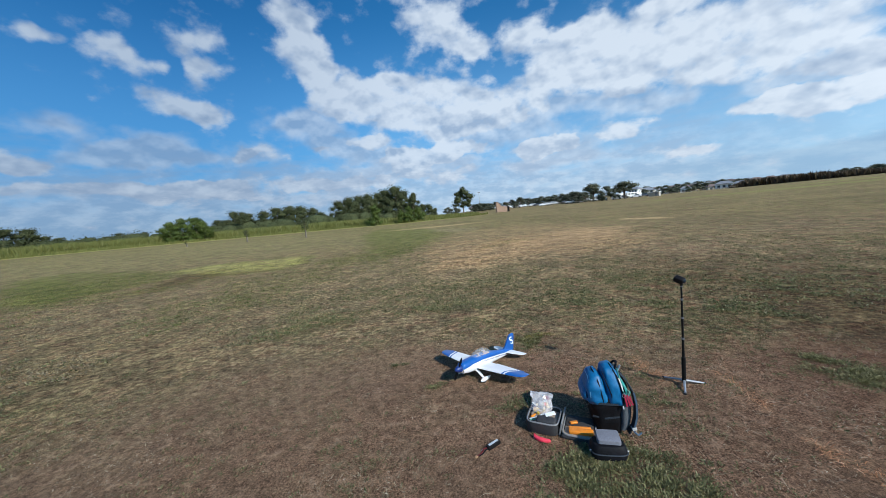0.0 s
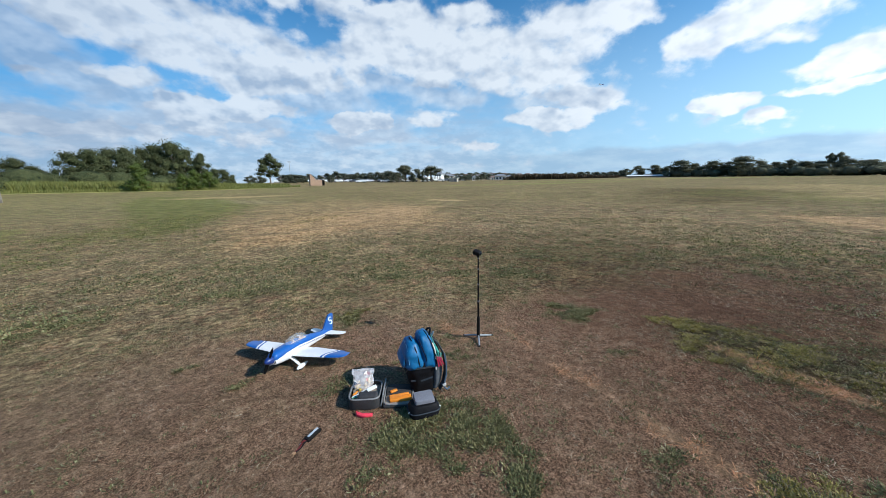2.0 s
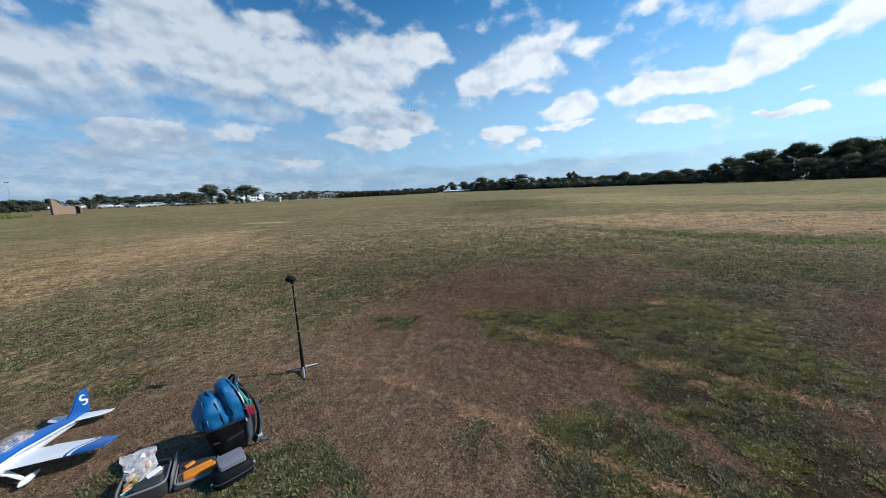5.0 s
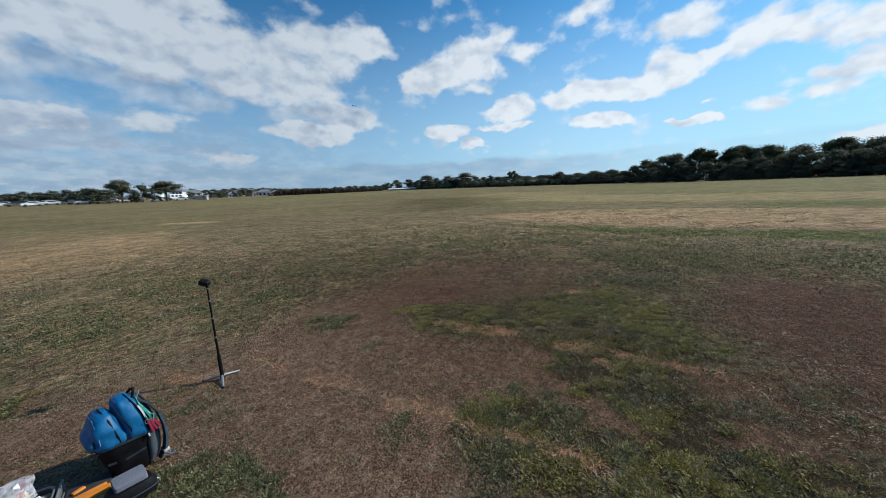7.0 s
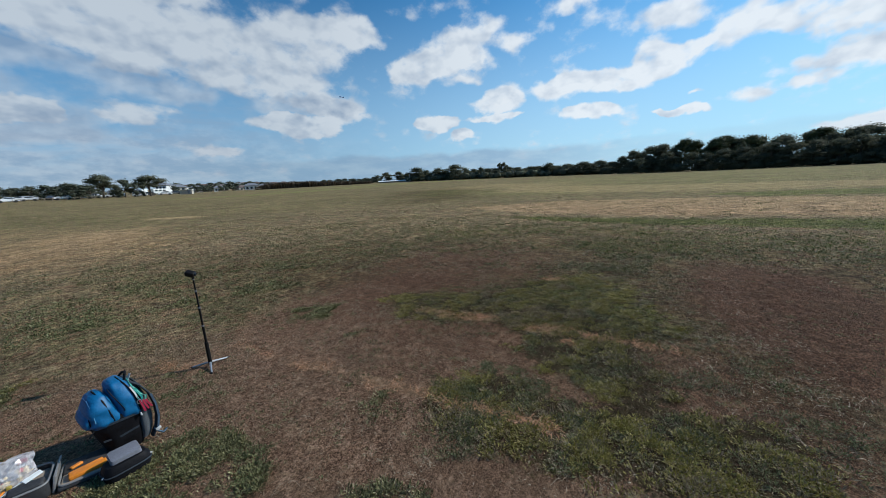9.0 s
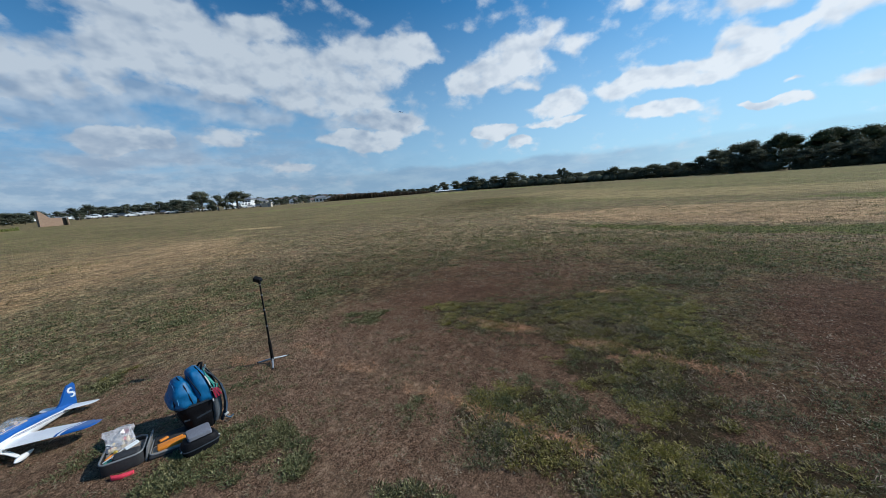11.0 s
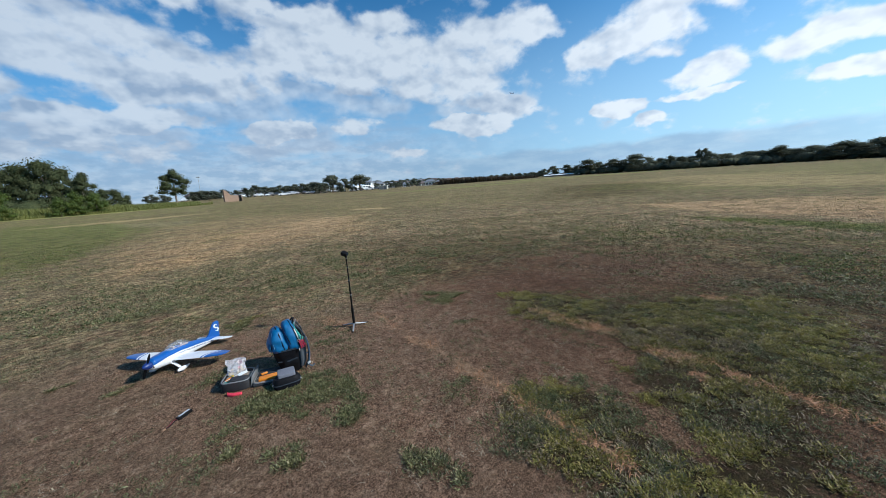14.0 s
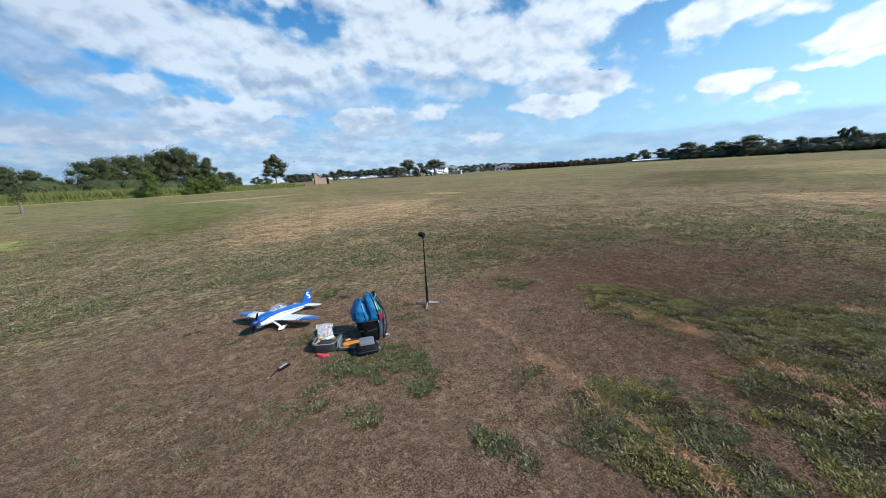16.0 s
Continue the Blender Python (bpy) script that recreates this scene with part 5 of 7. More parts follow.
def house(az, far, wide, tall, deep, wall, roof, turn=0.0, storeys=1):
    x, y, z = spot(az, far)
    root = thing("house", pose(x, y, z - 0.3, 0, 0, -az + turn), "distant suburban house with a pitched roof", "house", "houses of the town")
    bm = bmesh.new()
    box(bm, (wide, deep, tall + 0.3), pose(0, 0, tall / 2))
    part("wall", bm, wall, root, smooth=False)
    bm = bmesh.new()
    o, r = 0.5, min(wide, deep) * 0.24
    foot = [bm.verts.new(p) for p in ((-wide / 2 - o, -deep / 2 - o, tall), (wide / 2 + o, -deep / 2 - o, tall), (wide / 2 + o, deep / 2 + o, tall), (-wide / 2 - o, deep / 2 + o, tall))]
    lip = [bm.verts.new(v.co + Vector((0, 0, 0.2))) for v in foot]
    ridge = [bm.verts.new((-wide * 0.26, 0, tall + 0.2 + r)), bm.verts.new((wide * 0.26, 0, tall + 0.2 + r))]
    bm.faces.new(foot[::-1])
    for i in range(4):
        bm.faces.new((foot[i], foot[(i + 1) % 4], lip[(i + 1) % 4], lip[i]))
    bm.faces.new((lip[0], lip[1], ridge[1], ridge[0]))
    bm.faces.new((lip[1], lip[2], ridge[1]))
    bm.faces.new((lip[2], lip[3], ridge[0], ridge[1]))
    bm.faces.new((lip[3], lip[0], ridge[0]))
    part("roof", bm, roof, root, smooth=False)
    for s in range(storeys):
        for i in range(3):
            bm = bmesh.new()
            box(bm, (wide * 0.16, 0.12, 1.3), pose((i - 1) * wide * 0.3, -deep / 2 - 0.02, tall / storeys * (s + 0.55)), 0.02)
            part("window", bm, PANE, root, smooth=False)


for i, (az, far, wide, tall, deep, wall, roof, storeys) in enumerate((
        (25.0, 250, 5.5, 5.2, 7, PAINT, SLATE, 2), (26.3, 290, 9, 4.6, 8, CREAM, SLATE, 2), (28.4, 360, 9, 3.6, 9, PAINT, SLATE, 1), (29.9, 410, 9, 4.5, 9, CREAM, TILE, 2),
        (31.4, 400, 9, 3.6, 9, CREAM, TILE, 1), (33.0, 450, 11, 4.5, 9, CREAM, SLATE, 2), (35.0, 230, 7, 2.6, 6, PAINT, SLATE, 1), (36.2, 460, 10, 4.0, 9, CREAM, TILE, 2),
        (38.0, 480, 10, 3.6, 9, CREAM, TILE, 1), (10.2, 260, 8, 3.6, 8, PAINT, TILE, 1), (14.0, 280, 9, 3.6, 8, CREAM, SLATE, 1), (6.9, 270, 9, 3.4, 8, PAINT, SLATE, 1), (1.0, 280, 9, 3.6, 8, CREAM, TILE, 1), (40.5, 480, 10, 3.8, 9, CREAM, SLATE, 1), (30.6, 600, 12, 3.2, 9, CREAM, TILE, 2), (35.6, 640, 12, 3.4, 9, CREAM, TILE, 2), (27.4, 520, 11, 3.6, 9, PAINT, TILE, 2), (32.2, 560, 11, 3.4, 9, PAINT, SLATE, 2), (34.2, 620, 11, 3.2, 9, CREAM, TILE, 2),
        (26.8, 330, 7, 4.4, 7, PAINT, SLATE, 1), (29.2, 470, 9, 4.4, 8, PAINT, TILE, 2), (30.3, 500, 8, 4.2, 8, CREAM, SLATE, 2), (33.6, 500, 9, 4.2, 8, PAINT, TILE, 2), (37.2, 560, 10, 3.4, 8, PAINT, SLATE, 2), (39.3, 580, 10, 3.2, 8, CREAM, TILE, 2), (31.0, 320, 7, 3.2, 7, PAINT, SLATE, 1), (36.6, 310, 8, 3.0, 7, PAINT, SLATE, 1), (33.9, 300, 9, 2.6, 7, CREAM, TILE, 1))):
    house(az, far, wide, tall, deep, wall, roof, (i * 37) % 50 - 25, storeys)


def shed(az, far):
    x, y, z = spot(az, far)
    root = thing("sports_shed", pose(x, y, z, 0, 0, -az - 14), "small pale flat-roofed shed beside the road", "shed")
    bm = bmesh.new()
    box(bm, (3.8, 2.6, 1.7), pose(0, 0, 0.75))
    part("wall", bm, CREAM, root, smooth=False)
    bm = bmesh.new()
    box(bm, (4.2, 3.0, 0.14), pose(0, 0, 1.67), 0.03)
    part("roof", bm, PAINT, root, smooth=False)
    bm = bmesh.new()
    box(bm, (0.9, 0.1, 1.4), pose(1.0, -1.32, 0.72), 0.02)
    part("door", bm, SLATE, root, smooth=False)


shed(27.3, 165)


def low_shed():
    x, y, z = spot(56.1, 178)
    root = thing("long_low_shed", pose(x, y, z, 0, 0, -56.1), "long low white shed at the foot of the wood", "shed")
    bm = bmesh.new()
    box(bm, (15.4, 3.0, 0.7), pose(0, 0, 0.2))
    part("wall", bm, TIMBER, root, smooth=False)
    bm = bmesh.new()
    loft(bm, [[(x, -1.8, 0.55), (x, 1.8, 1.0), (x, 1.8, 1.12), (x, -1.8, 0.68)] for x in (-8.2, 8.2)])
    part("roof", bm, PAINT, root, smooth=False)


low_shed()


def car(paint, label):
    root = thing("car", Matrix(), label, "car", "cars along the road")
    side = [(-2.1, 0.35), (-2.15, 0.75), (-1.95, 0.92), (-1.0, 1.0), (-0.45, 1.42), (0.95, 1.45), (1.65, 1.02), (2.1, 0.92), (2.15, 0.5), (2.1, 0.35)]
    bm = bmesh.new()
    loft(bm, [[(px, w * (0.8 if pz > 1.1 else 1.0), pz) for px, pz in side] for w in (-0.86, 0.86)])
    bmesh.ops.bevel(bm, geom=list(bm.edges), offset=0.04, segments=2, affect="EDGES")
    part("body", bm, paint, root)
    for s in (-1, 1):
        bm = bmesh.new()
        pts = [(-0.85, 1.02), (-0.4, 1.36), (0.85, 1.38), (1.35, 1.04)]
        loft(bm, [[(px, s * (0.885 if pz < 1.1 else 0.74), pz) for px, pz in pts], [(px, s * (0.84 if pz < 1.1 else 0.68), pz) for px, pz in pts]])
        part("side_window", bm, PANE, root)
    for cx in (-1.3, 1.35):
        for s in (-1, 1):
            bm = bmesh.new()
            tube(bm, [(cx, s * 0.68, 0.32), (cx, s * 0.89, 0.32)], 0.32, 14)
            part("wheel", bm, RUBBER, root)
    return root


def caravan(label):
    root = thing("caravan", Matrix(), label, "caravan", "caravans along the road")
    bm = bmesh.new()
    box(bm, (5.2, 2.2, 2.0), pose(0, 0, 1.5), 0.25, 3)
    part("body", bm, PAINT, root)
    for i in (-1, 0, 1):
        bm = bmesh.new()
        box(bm, (1.0, 0.06, 0.6), pose(i * 1.5, -1.11, 1.75), 0.02)
        part("window", bm, PANE, root, smooth=False)
    for s in (-1, 1):
        bm = bmesh.new()
        tube(bm, [(0.3, s * 0.8, 0.3), (0.3, s * 1.02, 0.3)], 0.3, 14)
        part("wheel", bm, RUBBER, root)
    return root


WHITE_CAR = surface("white_car_paint", (0.75, 0.76, 0.77), 0.3, 0.03, 20, 0.0, 0.0, 0.6)
GREY_CAR = surface("dark_grey_car_paint", (0.07, 0.075, 0.085), 0.3, 0.03, 20, 0.0, 0.0, 0.6)
cars = [car(WHITE_CAR, "white car parked along the far road"), car(GREY_CAR, "dark grey car parked along the far road")]
vans = caravan("white caravan parked under the far trees")
taken = set()


def park(ob, az, far, turn):
    x, y, z = spot(az, far)
    m = pose(x, y, z, 0, 0, -az + turn)
    if ob in taken:
        return copy_thing(ob, m)
    taken.add(ob)
    ob.matrix_world = m
    return ob


for az, far, turn, i in ((12.1, 150, 10, 0), (8.7, 181, 40, 0), (9.95, 184, -56, 1), (13.3, 183, 68, 0), (15.5, 180, 5, 1), (3.8, 182, 50, 0), (1.5, 181, 78, 0), (16.8, 176, 60, 0), (26.0, 185, 12, 1), (6.5, 185, 40, 0), (11.1, 189, 3, 1), (-0.2, 178, 80, 0), (5.1, 187, 84, 0), (14.4, 190, 75, 0)):
    park(cars[i], az, far, turn)
for k in range(30):
    az = 1.2 + 0.82 * k
    if az < 7.0 or k % 3 == 1:
        continue
    if k % 9 == 4:
        park(vans, az, 203 + 5 * math.sin(k * 2.3), 8 * math.sin(k * 1.7))
    else:
        park(cars[1 if k % 5 == 2 else 0], az, 164 + 4 * math.sin(k * 3.1), 14 * math.sin(k * 2.9) + (90 if k % 7 == 3 else 0))
for az, far, turn in ((18.0, 184, 34), (22.6, 180, -56), (24.4, 182, 33), (2.6, 186, 45), (20.3, 178, 62)):
    park(vans, az, far, turn)


def floodlight(az, el, far):
    x, y, z = spot(az, far)
    h = rise(az, el, far)
    root = thing("floodlight_pole", pose(x, y, z, 0, 0, -az), "tall thin floodlight pole with two lamps", "lamp post")
    bm = bmesh.new()
    tube(bm, [(0, 0, -0.2), (0, 0, h)], [0.11, 0.06], 8)
    part("pole", bm, STEEL, root)
    bm = bmesh.new()
    tube(bm, [(-0.5, 0, h), (0.5, 0, h)], 0.04, 6)
    part("crossarm", bm, STEEL, root)
    for s in (-1, 1):
        bm = bmesh.new()
        box(bm, (0.42, 0.25, 0.36), pose(s * 0.35, -0.1, h + 0.16, 25), 0.04)
        part("lamp", bm, SLATE, root)


floodlight(1.75, 3.75, 175)


def rail_fence(az0, az1, far):
    """Low post and rail fence along the road."""
    a, b = Vector(spot(az0, far)), Vector(spot(az1, far))
    root = thing("rail_fence", Matrix.Translation(a), "low pale rail fence along the far road", "fence")
    n = 22
    for i in range(n):
        p = a.lerp(b, i / (n - 1))
        p.z = float(ground_height(p.x, p.y))
        bm = bmesh.new()
        box(bm, (0.12, 0.12, 0.9), Matrix.Translation(p - a + Vector((0, 0, 0.4))), 0.01)
        part("post", bm, TIMBER, root, smooth=False)
    pts = [a.lerp(b, i / 12) for i in range(13)]
    bm = bmesh.new()
    tube(bm, [Vector((p.x, p.y, float(ground_height(p.x, p.y)) + 0.75)) - a for p in pts], 0.05, 5)
    part("rail", bm, TIMBER, root)


rail_fence(7.5, 19, 150)
rail_fence(20, 36, 168)


# ---- the model aeroplane on the ground ----
BLUE = surface("glossy_blue_foam_paint", (0.010, 0.095, 0.36), 0.35, 0.06, 60, 0.03, 0.0, 0.4)
WHITE = surface("glossy_white_foam_paint", (0.80, 0.80, 0.80), 0.4, 0.03, 60, 0.03, 0.0, 0.3)
NAVY = surface("dark_blue_paint", (0.008, 0.03, 0.16), 0.35, 0.06, 60, 0.03, 0.0, 0.4)
GREY = surface("grey_plastic", (0.16, 0.16, 0.17), 0.5, 0.08)
BLACK = surface("black_plastic", (0.010, 0.009, 0.009), 0.5, 0.12)
CANOPY = film("clear_canopy", (0.75, 0.85, 0.92), 0.12, 0.04)
SKIN = surface("pale_cockpit_plastic", (0.55, 0.42, 0.36), 0.6, 0.1)


def wing_ring(x, lead, trail, z, thick):
    """A wing's section at x, from its leading to its trailing edge."""
    c = lead - trail
    steps = [0, 0.015, 0.04, 0.08] + [0.12 + 0.055 * k for k in range(17)]
    top = [(f, float(np.interp(f, (0, 0.04, 0.15, 0.32, 0.6, 0.85, 1.0), (0, 0.45, 0.85, 1.0, 0.72, 0.3, 0.06)))) for f in steps]
    pts = [(x, lead - f * c, z + h * thick * 0.62) for f, h in top]
    pts += [(x, lead - f * c, z - h * thick * 0.38) for f, h in top[::-1][:-1]]
    return pts


PAINT_Y, PAINT_Z = (-0.56, -0.3, 0.0, 0.16, 0.29), (0.118, 0.150, 0.176, 0.172, 0.148)


def livery():
    """White below and blue above a line that rises from the tail and falls to the nose."""
    m, n, b, _ = material("blue_over_white_gloss_paint")
    xyz = n.add("ShaderNodeSeparateXYZ", Vector=n.add("ShaderNodeTexCoord").outputs["Object"])
    ramp = n.add("ShaderNodeValToRGB", Fac=n.math("DIVIDE", n.math("ADD", xyz.outputs[1], 0.56), 0.85))
    stops = ramp.color_ramp.elements
    while len(stops) < len(PAINT_Y):
        stops.new(0.5)
    for stop, y, z in zip(stops, PAINT_Y, PAINT_Z):
        stop.position, stop.color = (y + 0.56) / 0.85, (4 * z, 4 * z, 4 * z, 1)
    edge = n.math("MULTIPLY", ramp.outputs[0], 0.25)
    worn = n.noise(n.add("ShaderNodeTexCoord").outputs["Object"], 30.0, 4.0)
    blue = n.mix(n.step(worn, 0.3, 0.7), (0.009, 0.085, 0.33), (0.012, 0.105, 0.385))
    white = n.mix(n.step(worn, 0.3, 0.7), (0.76, 0.76, 0.76), (0.83, 0.83, 0.83))
    n.put(b.inputs["Base Color"], n.mix(n.math("GREATER_THAN", xyz.outputs[2], edge), white, blue))
    b.inputs["Roughness"].default_value = 0.36
    b.inputs["Coat Weight"].default_value = 0.35
    return m


LIVERY = livery()


def ribbon(bm, path, wide, thick=0.003, across=(0, 1, 0)):
    """A flat strap along a path."""
    a, n = Vector(across).normalized() * wide / 2, len(path)
    rings = []
    for i, p in enumerate(path):
        p = Vector(p)
        d = (Vector(path[min(i + 1, n - 1)]) - Vector(path[max(i - 1, 0)])).normalized()
        up = d.cross(a).normalized() * thick / 2
        rings.append([p - a - up, p + a - up, p + a + up, p - a + up])
    loft(bm, rings)


def plane(name, m, label):
    """A low-winged model aeroplane 1.07 m across: +Y ahead, +X its right wing."""
    root = thing(name, m, label, "model aeroplane")
    # fuselage: white below, blue above a line that rises to the tail
    bm = bmesh.new()
    stations = ((0.295, 0.075, 0.075, 0.150), (0.28, 0.10, 0.105, 0.150), (0.22, 0.115, 0.125, 0.150), (0.12, 0.118, 0.14, 0.150), (0.0, 0.112, 0.145, 0.152), (-0.12, 0.10, 0.135, 0.150), (-0.25, 0.078, 0.11, 0.142), (-0.38, 0.055, 0.085, 0.132), (-0.50, 0.034, 0.06, 0.124), (-0.56, 0.02, 0.045, 0.122))
    ys = np.linspace(stations[0][0], stations[-1][0], 150)
    by = np.array(stations)[::-1]
    rings = [[(a, y, np.interp(y, by[:, 0], by[:, 3]) + u) for a, u in oval(np.interp(y, by[:, 0], by[:, 1]), np.interp(y, by[:, 0], by[:, 2]), 72, 2.6)] for y in ys]
    loft(bm, rings)
    body = part("fuselage", bm, LIVERY, root)
    for drop in (0.0135, 0.0215):
        for s in (-1, 1):
            bm = bmesh.new()
            line = []
            for y in np.linspace(-0.50, 0.10 - 4 * drop, 60):
                w, h, zc = (np.interp(y, by[:, 0], by[:, k]) for k in (1, 2, 3))
                z = np.interp(y, PAINT_Y, PAINT_Z) - drop
                line.append((s * (0.0004 + w / 2 * max(0.0, 1 - abs((z - zc) * 2 / h) ** 2.6) ** (1 / 2.6)), y, z))
            ribbon(bm, line, 0.0032, 0.0012, (0, 0, 1))
            part("pinstripe", bm, NAVY, body, "thin dark blue pinstripe")
    # wings, with blue tips behind a white and a blue stripe
    for s in (-1, 1):
        bm = bmesh.new()
        cuts = [(0.03, 0.115, -0.11, 0.118, 0.032), (0.12, 0.108, -0.105, 0.120, 0.030), (0.34, 0.085, -0.09, 0.126, 0.023), (0.37, 0.08, -0.088, 0.127, 0.022), (0.385, 0.078, -0.087, 0.127, 0.022), (0.40, 0.075, -0.086, 0.127, 0.021), (0.49, 0.055, -0.08, 0.130, 0.017), (0.52, 0.035, -0.075, 0.131, 0.013), (0.535, 0.005, -0.068, 0.131, 0.007)]
        table = np.array(cuts)
        spans = [float(x) for x in np.concatenate((np.linspace(0.03, 0.30, 12), np.linspace(0.303, 0.535, 78)))]

        def tip(c):
            """Blue beyond a raked line, with a thin blue stripe inside it."""
            out = abs(c.x) - 0.395 + 0.42 * (c.y + 0.02) - 0.9 * max(0.0, c.y + 0.02) ** 2
            return 1 if out > 0 or -0.034 < out < -0.018 else 0

        loft(bm, [wing_ring(s * x, *(float(np.interp(x, table[:, 0], table[:, k])) for k in (1, 2, 3, 4))) for x in spans], True, tip)
        wing = part("wing", bm, [WHITE, BLUE], root)
        bm = bmesh.new()
        loft(bm, [[(s * x, b + 0.045, z + 0.004), (s * x, b + 0.02, z + 0.003), (s * x, b - 0.004, z + 0.002), (s * x, b - 0.004, z - 0.001), (s * x, b + 0.045, z - 0.006)] for x, b, z in ((x, -0.109 + (x - 0.14) * 0.07, 0.1215 + (x - 0.14) * 0.0288) for x in (0.14 + 0.0055 * k for k in range(61)))], True, tip)
        part("aileron", bm, [WHITE, BLUE], wing)
    # tail
    for s in (-1, 1):
        bm = bmesh.new()
        loft(bm, [wing_ring(s * x, a, b, 0.128, t) for x, a, b, t in ((0.01, -0.43, -0.565, 0.014), (0.12, -0.462, -0.57, 0.011), (0.185, -0.485, -0.57, 0.008), (0.205, -0.515, -0.565, 0.004))])
        part("tailplane", bm, WHITE, root)
    bm = bmesh.new()
    outline = [(-0.38, 0.155), (-0.45, 0.19), (-0.51, 0.285), (-0.53, 0.31), (-0.595, 0.315), (-0.612, 0.295), (-0.605, 0.12), (-0.55, 0.11)]
    loft(bm, [[(x, y, z) for y, z in outline] for x in (-0.007, 0.007)])
    bmesh.ops.bevel(bm, geom=[e for e in bm.edges if abs(e.verts[0].co.x - e.verts[1].co.x) < 1e-5], offset=0.003, segments=2, affect="EDGES")
    fin = part("fin", bm, BLUE, root)
    for s in (-1, 1):
        bm = bmesh.new()
        r, cy, cz = 0.020, -0.560, 0.238
        path = [(r * math.cos(a), r + r * math.sin(a)) for a in (radians(15 + 17 * k) for k in range(16))]
        path += [(r * math.cos(a), -r + r * math.sin(a)) for a in (radians(73 - 17 * k) for k in range(15))]
        n = len(path) - 1
        for k, ((h0, z0), (h1, z1)) in enumerate(zip(path, path[1:])):
            q, edge = Vector((h1 - h0, z1 - z0)).normalized(), []
            for h, z, f in ((h0, z0, k / n), (h1, z1, (k + 1) / n)):
                w = 0.009 * min(1, 4 * min(f, 1 - f) + 0.15)
                edge.append([(h - q.y * w, z + q.x * w), (h + q.y * w, z - q.x * w)])
            quad = (edge[0][0], edge[0][1], edge[1][1], edge[1][0])
            bm.faces.new([bm.verts.new((s * 0.0085, cy + s * h * 1.25 + 0.25 * z, cz + z)) for h, z in quad])
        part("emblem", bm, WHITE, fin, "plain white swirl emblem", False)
    # nose
    bm = bmesh.new()
    loft(bm, [[(a, y, 0.150 + u) for a, u in oval(w, w, 16)] for y, w in ((0.29, 0.072), (0.32, 0.066), (0.345, 0.048), (0.36, 0.026), (0.366, 0.006))])
    part("spinner", bm, NAVY, root, "dark blue spinner")
    bm = bmesh.new()
    for a in (68, 248):
        m2 = pose(0, 0.322, 0.150, 0, a, 0)
        pts = [[m2 @ Vector((x, sgn * t * 0.35 + 0.004 * (1 - i / 4) * side, side * w)) for side, sgn in ((-1, 1), (1, 1), (1, -1), (-1, -1))] for i, (x, w, t) in enumerate(((0.02, 0.006, 0.006), (0.05, 0.013, 0.005), (0.09, 0.014, 0.004), (0.13, 0.006, 0.002)))]
        loft(bm, pts)
    part("propeller", bm, BLACK, root, "black two-bladed propeller")
    bm = bmesh.new()
    for s in (-1, 1):
        box(bm, (0.022, 0.02, 0.03), pose(s * 0.03, 0.284, 0.135), 0.004)
    part("cooling_inlet", bm, BLACK, root)
    # cockpit
    bm = bmesh.new()
    rings = []
    for y, w, h, z0 in ((0.13, 0.03, 0.008, 0.212), (0.10, 0.074, 0.034, 0.212), (0.04, 0.094, 0.060, 0.213), (-0.04, 0.09, 0.068, 0.212), (-0.11, 0.068, 0.052, 0.208), (-0.165, 0.034, 0.026, 0.20), (-0.19, 0.008, 0.006, 0.196)):
        rings.append([(w / 2 * math.cos(a), y, z0 - 0.004 + h * math.sin(a)) for a in (math.pi * k / 10 for k in range(11))])
    made = [[bm.verts.new(p) for p in r] for r in rings]
    for a, b in zip(made, made[1:]):
        for k in range(10):
            bm.faces.new((a[k], a[k + 1], b[k + 1], b[k]))
    bmesh.ops.solidify(bm, geom=list(bm.faces), thickness=0.0012)
    part("canopy", bm, CANOPY, root, "clear bubble canopy")
    bm = bmesh.new()
    box(bm, (0.066, 0.2, 0.014), pose(0, -0.02, 0.212), 0.004)
    box(bm, (0.034, 0.03, 0.03), pose(0, -0.055, 0.228), 0.008)
    box(bm, (0.044, 0.02, 0.022), pose(0, 0.04, 0.224), 0.004)
    part("cockpit", bm, SKIN, root, "pale cockpit fittings under the canopy")
    # undercarriage
    for s in (-1, 1):
        bm = bmesh.new()
        loft(bm, [[(s * x, 0.10 + q * 0.5 * w, z + u) for q, u in ((-1, -0.003), (1, -0.003), (1, 0.003), (-1, 0.003))] for x, z, w in ((0.03, 0.098, 0.042), (0.07, 0.082, 0.036), (0.12, 0.046, 0.028), (0.142, 0.032, 0.024))])
        part("landing_leg", bm, WHITE, root)
        bm = bmesh.new()
        loft(bm, [[(s * 0.150 + a, y, 0.032 + zc + u) for a, u in oval(w, h, 12, 2.4)] for y, w, h, zc in ((0.165, 0.006, 0.008, -0.002), (0.15, 0.024, 0.03, 0), (0.12, 0.032, 0.042, 0.002), (0.09, 0.03, 0.042, 0.002), (0.05, 0.02, 0.028, 0.004), (0.02, 0.006, 0.01, 0.008))])
        pant = part("wheel_fairing", bm, WHITE, root)
        bm = bmesh.new()
        tube(bm, [(s * 0.150 - 0.009, 0.11, 0.024), (s * 0.150 + 0.009, 0.11, 0.024)], 0.025, 16)
        part("wheel", bm, RUBBER, pant)
    bm = bmesh.new()
    tube(bm, [(0, -0.54, 0.105), (0, -0.56, 0.09), (0, -0.575, 0.082)], 0.003, 6)
    strut = part("tail_strut", bm, GREY, root)
    bm = bmesh.new()
    tube(bm, [(-0.006, -0.578, 0.080), (0.006, -0.578, 0.080)], 0.015, 12)
    part("tail_wheel", bm, RUBBER, strut)
    return root


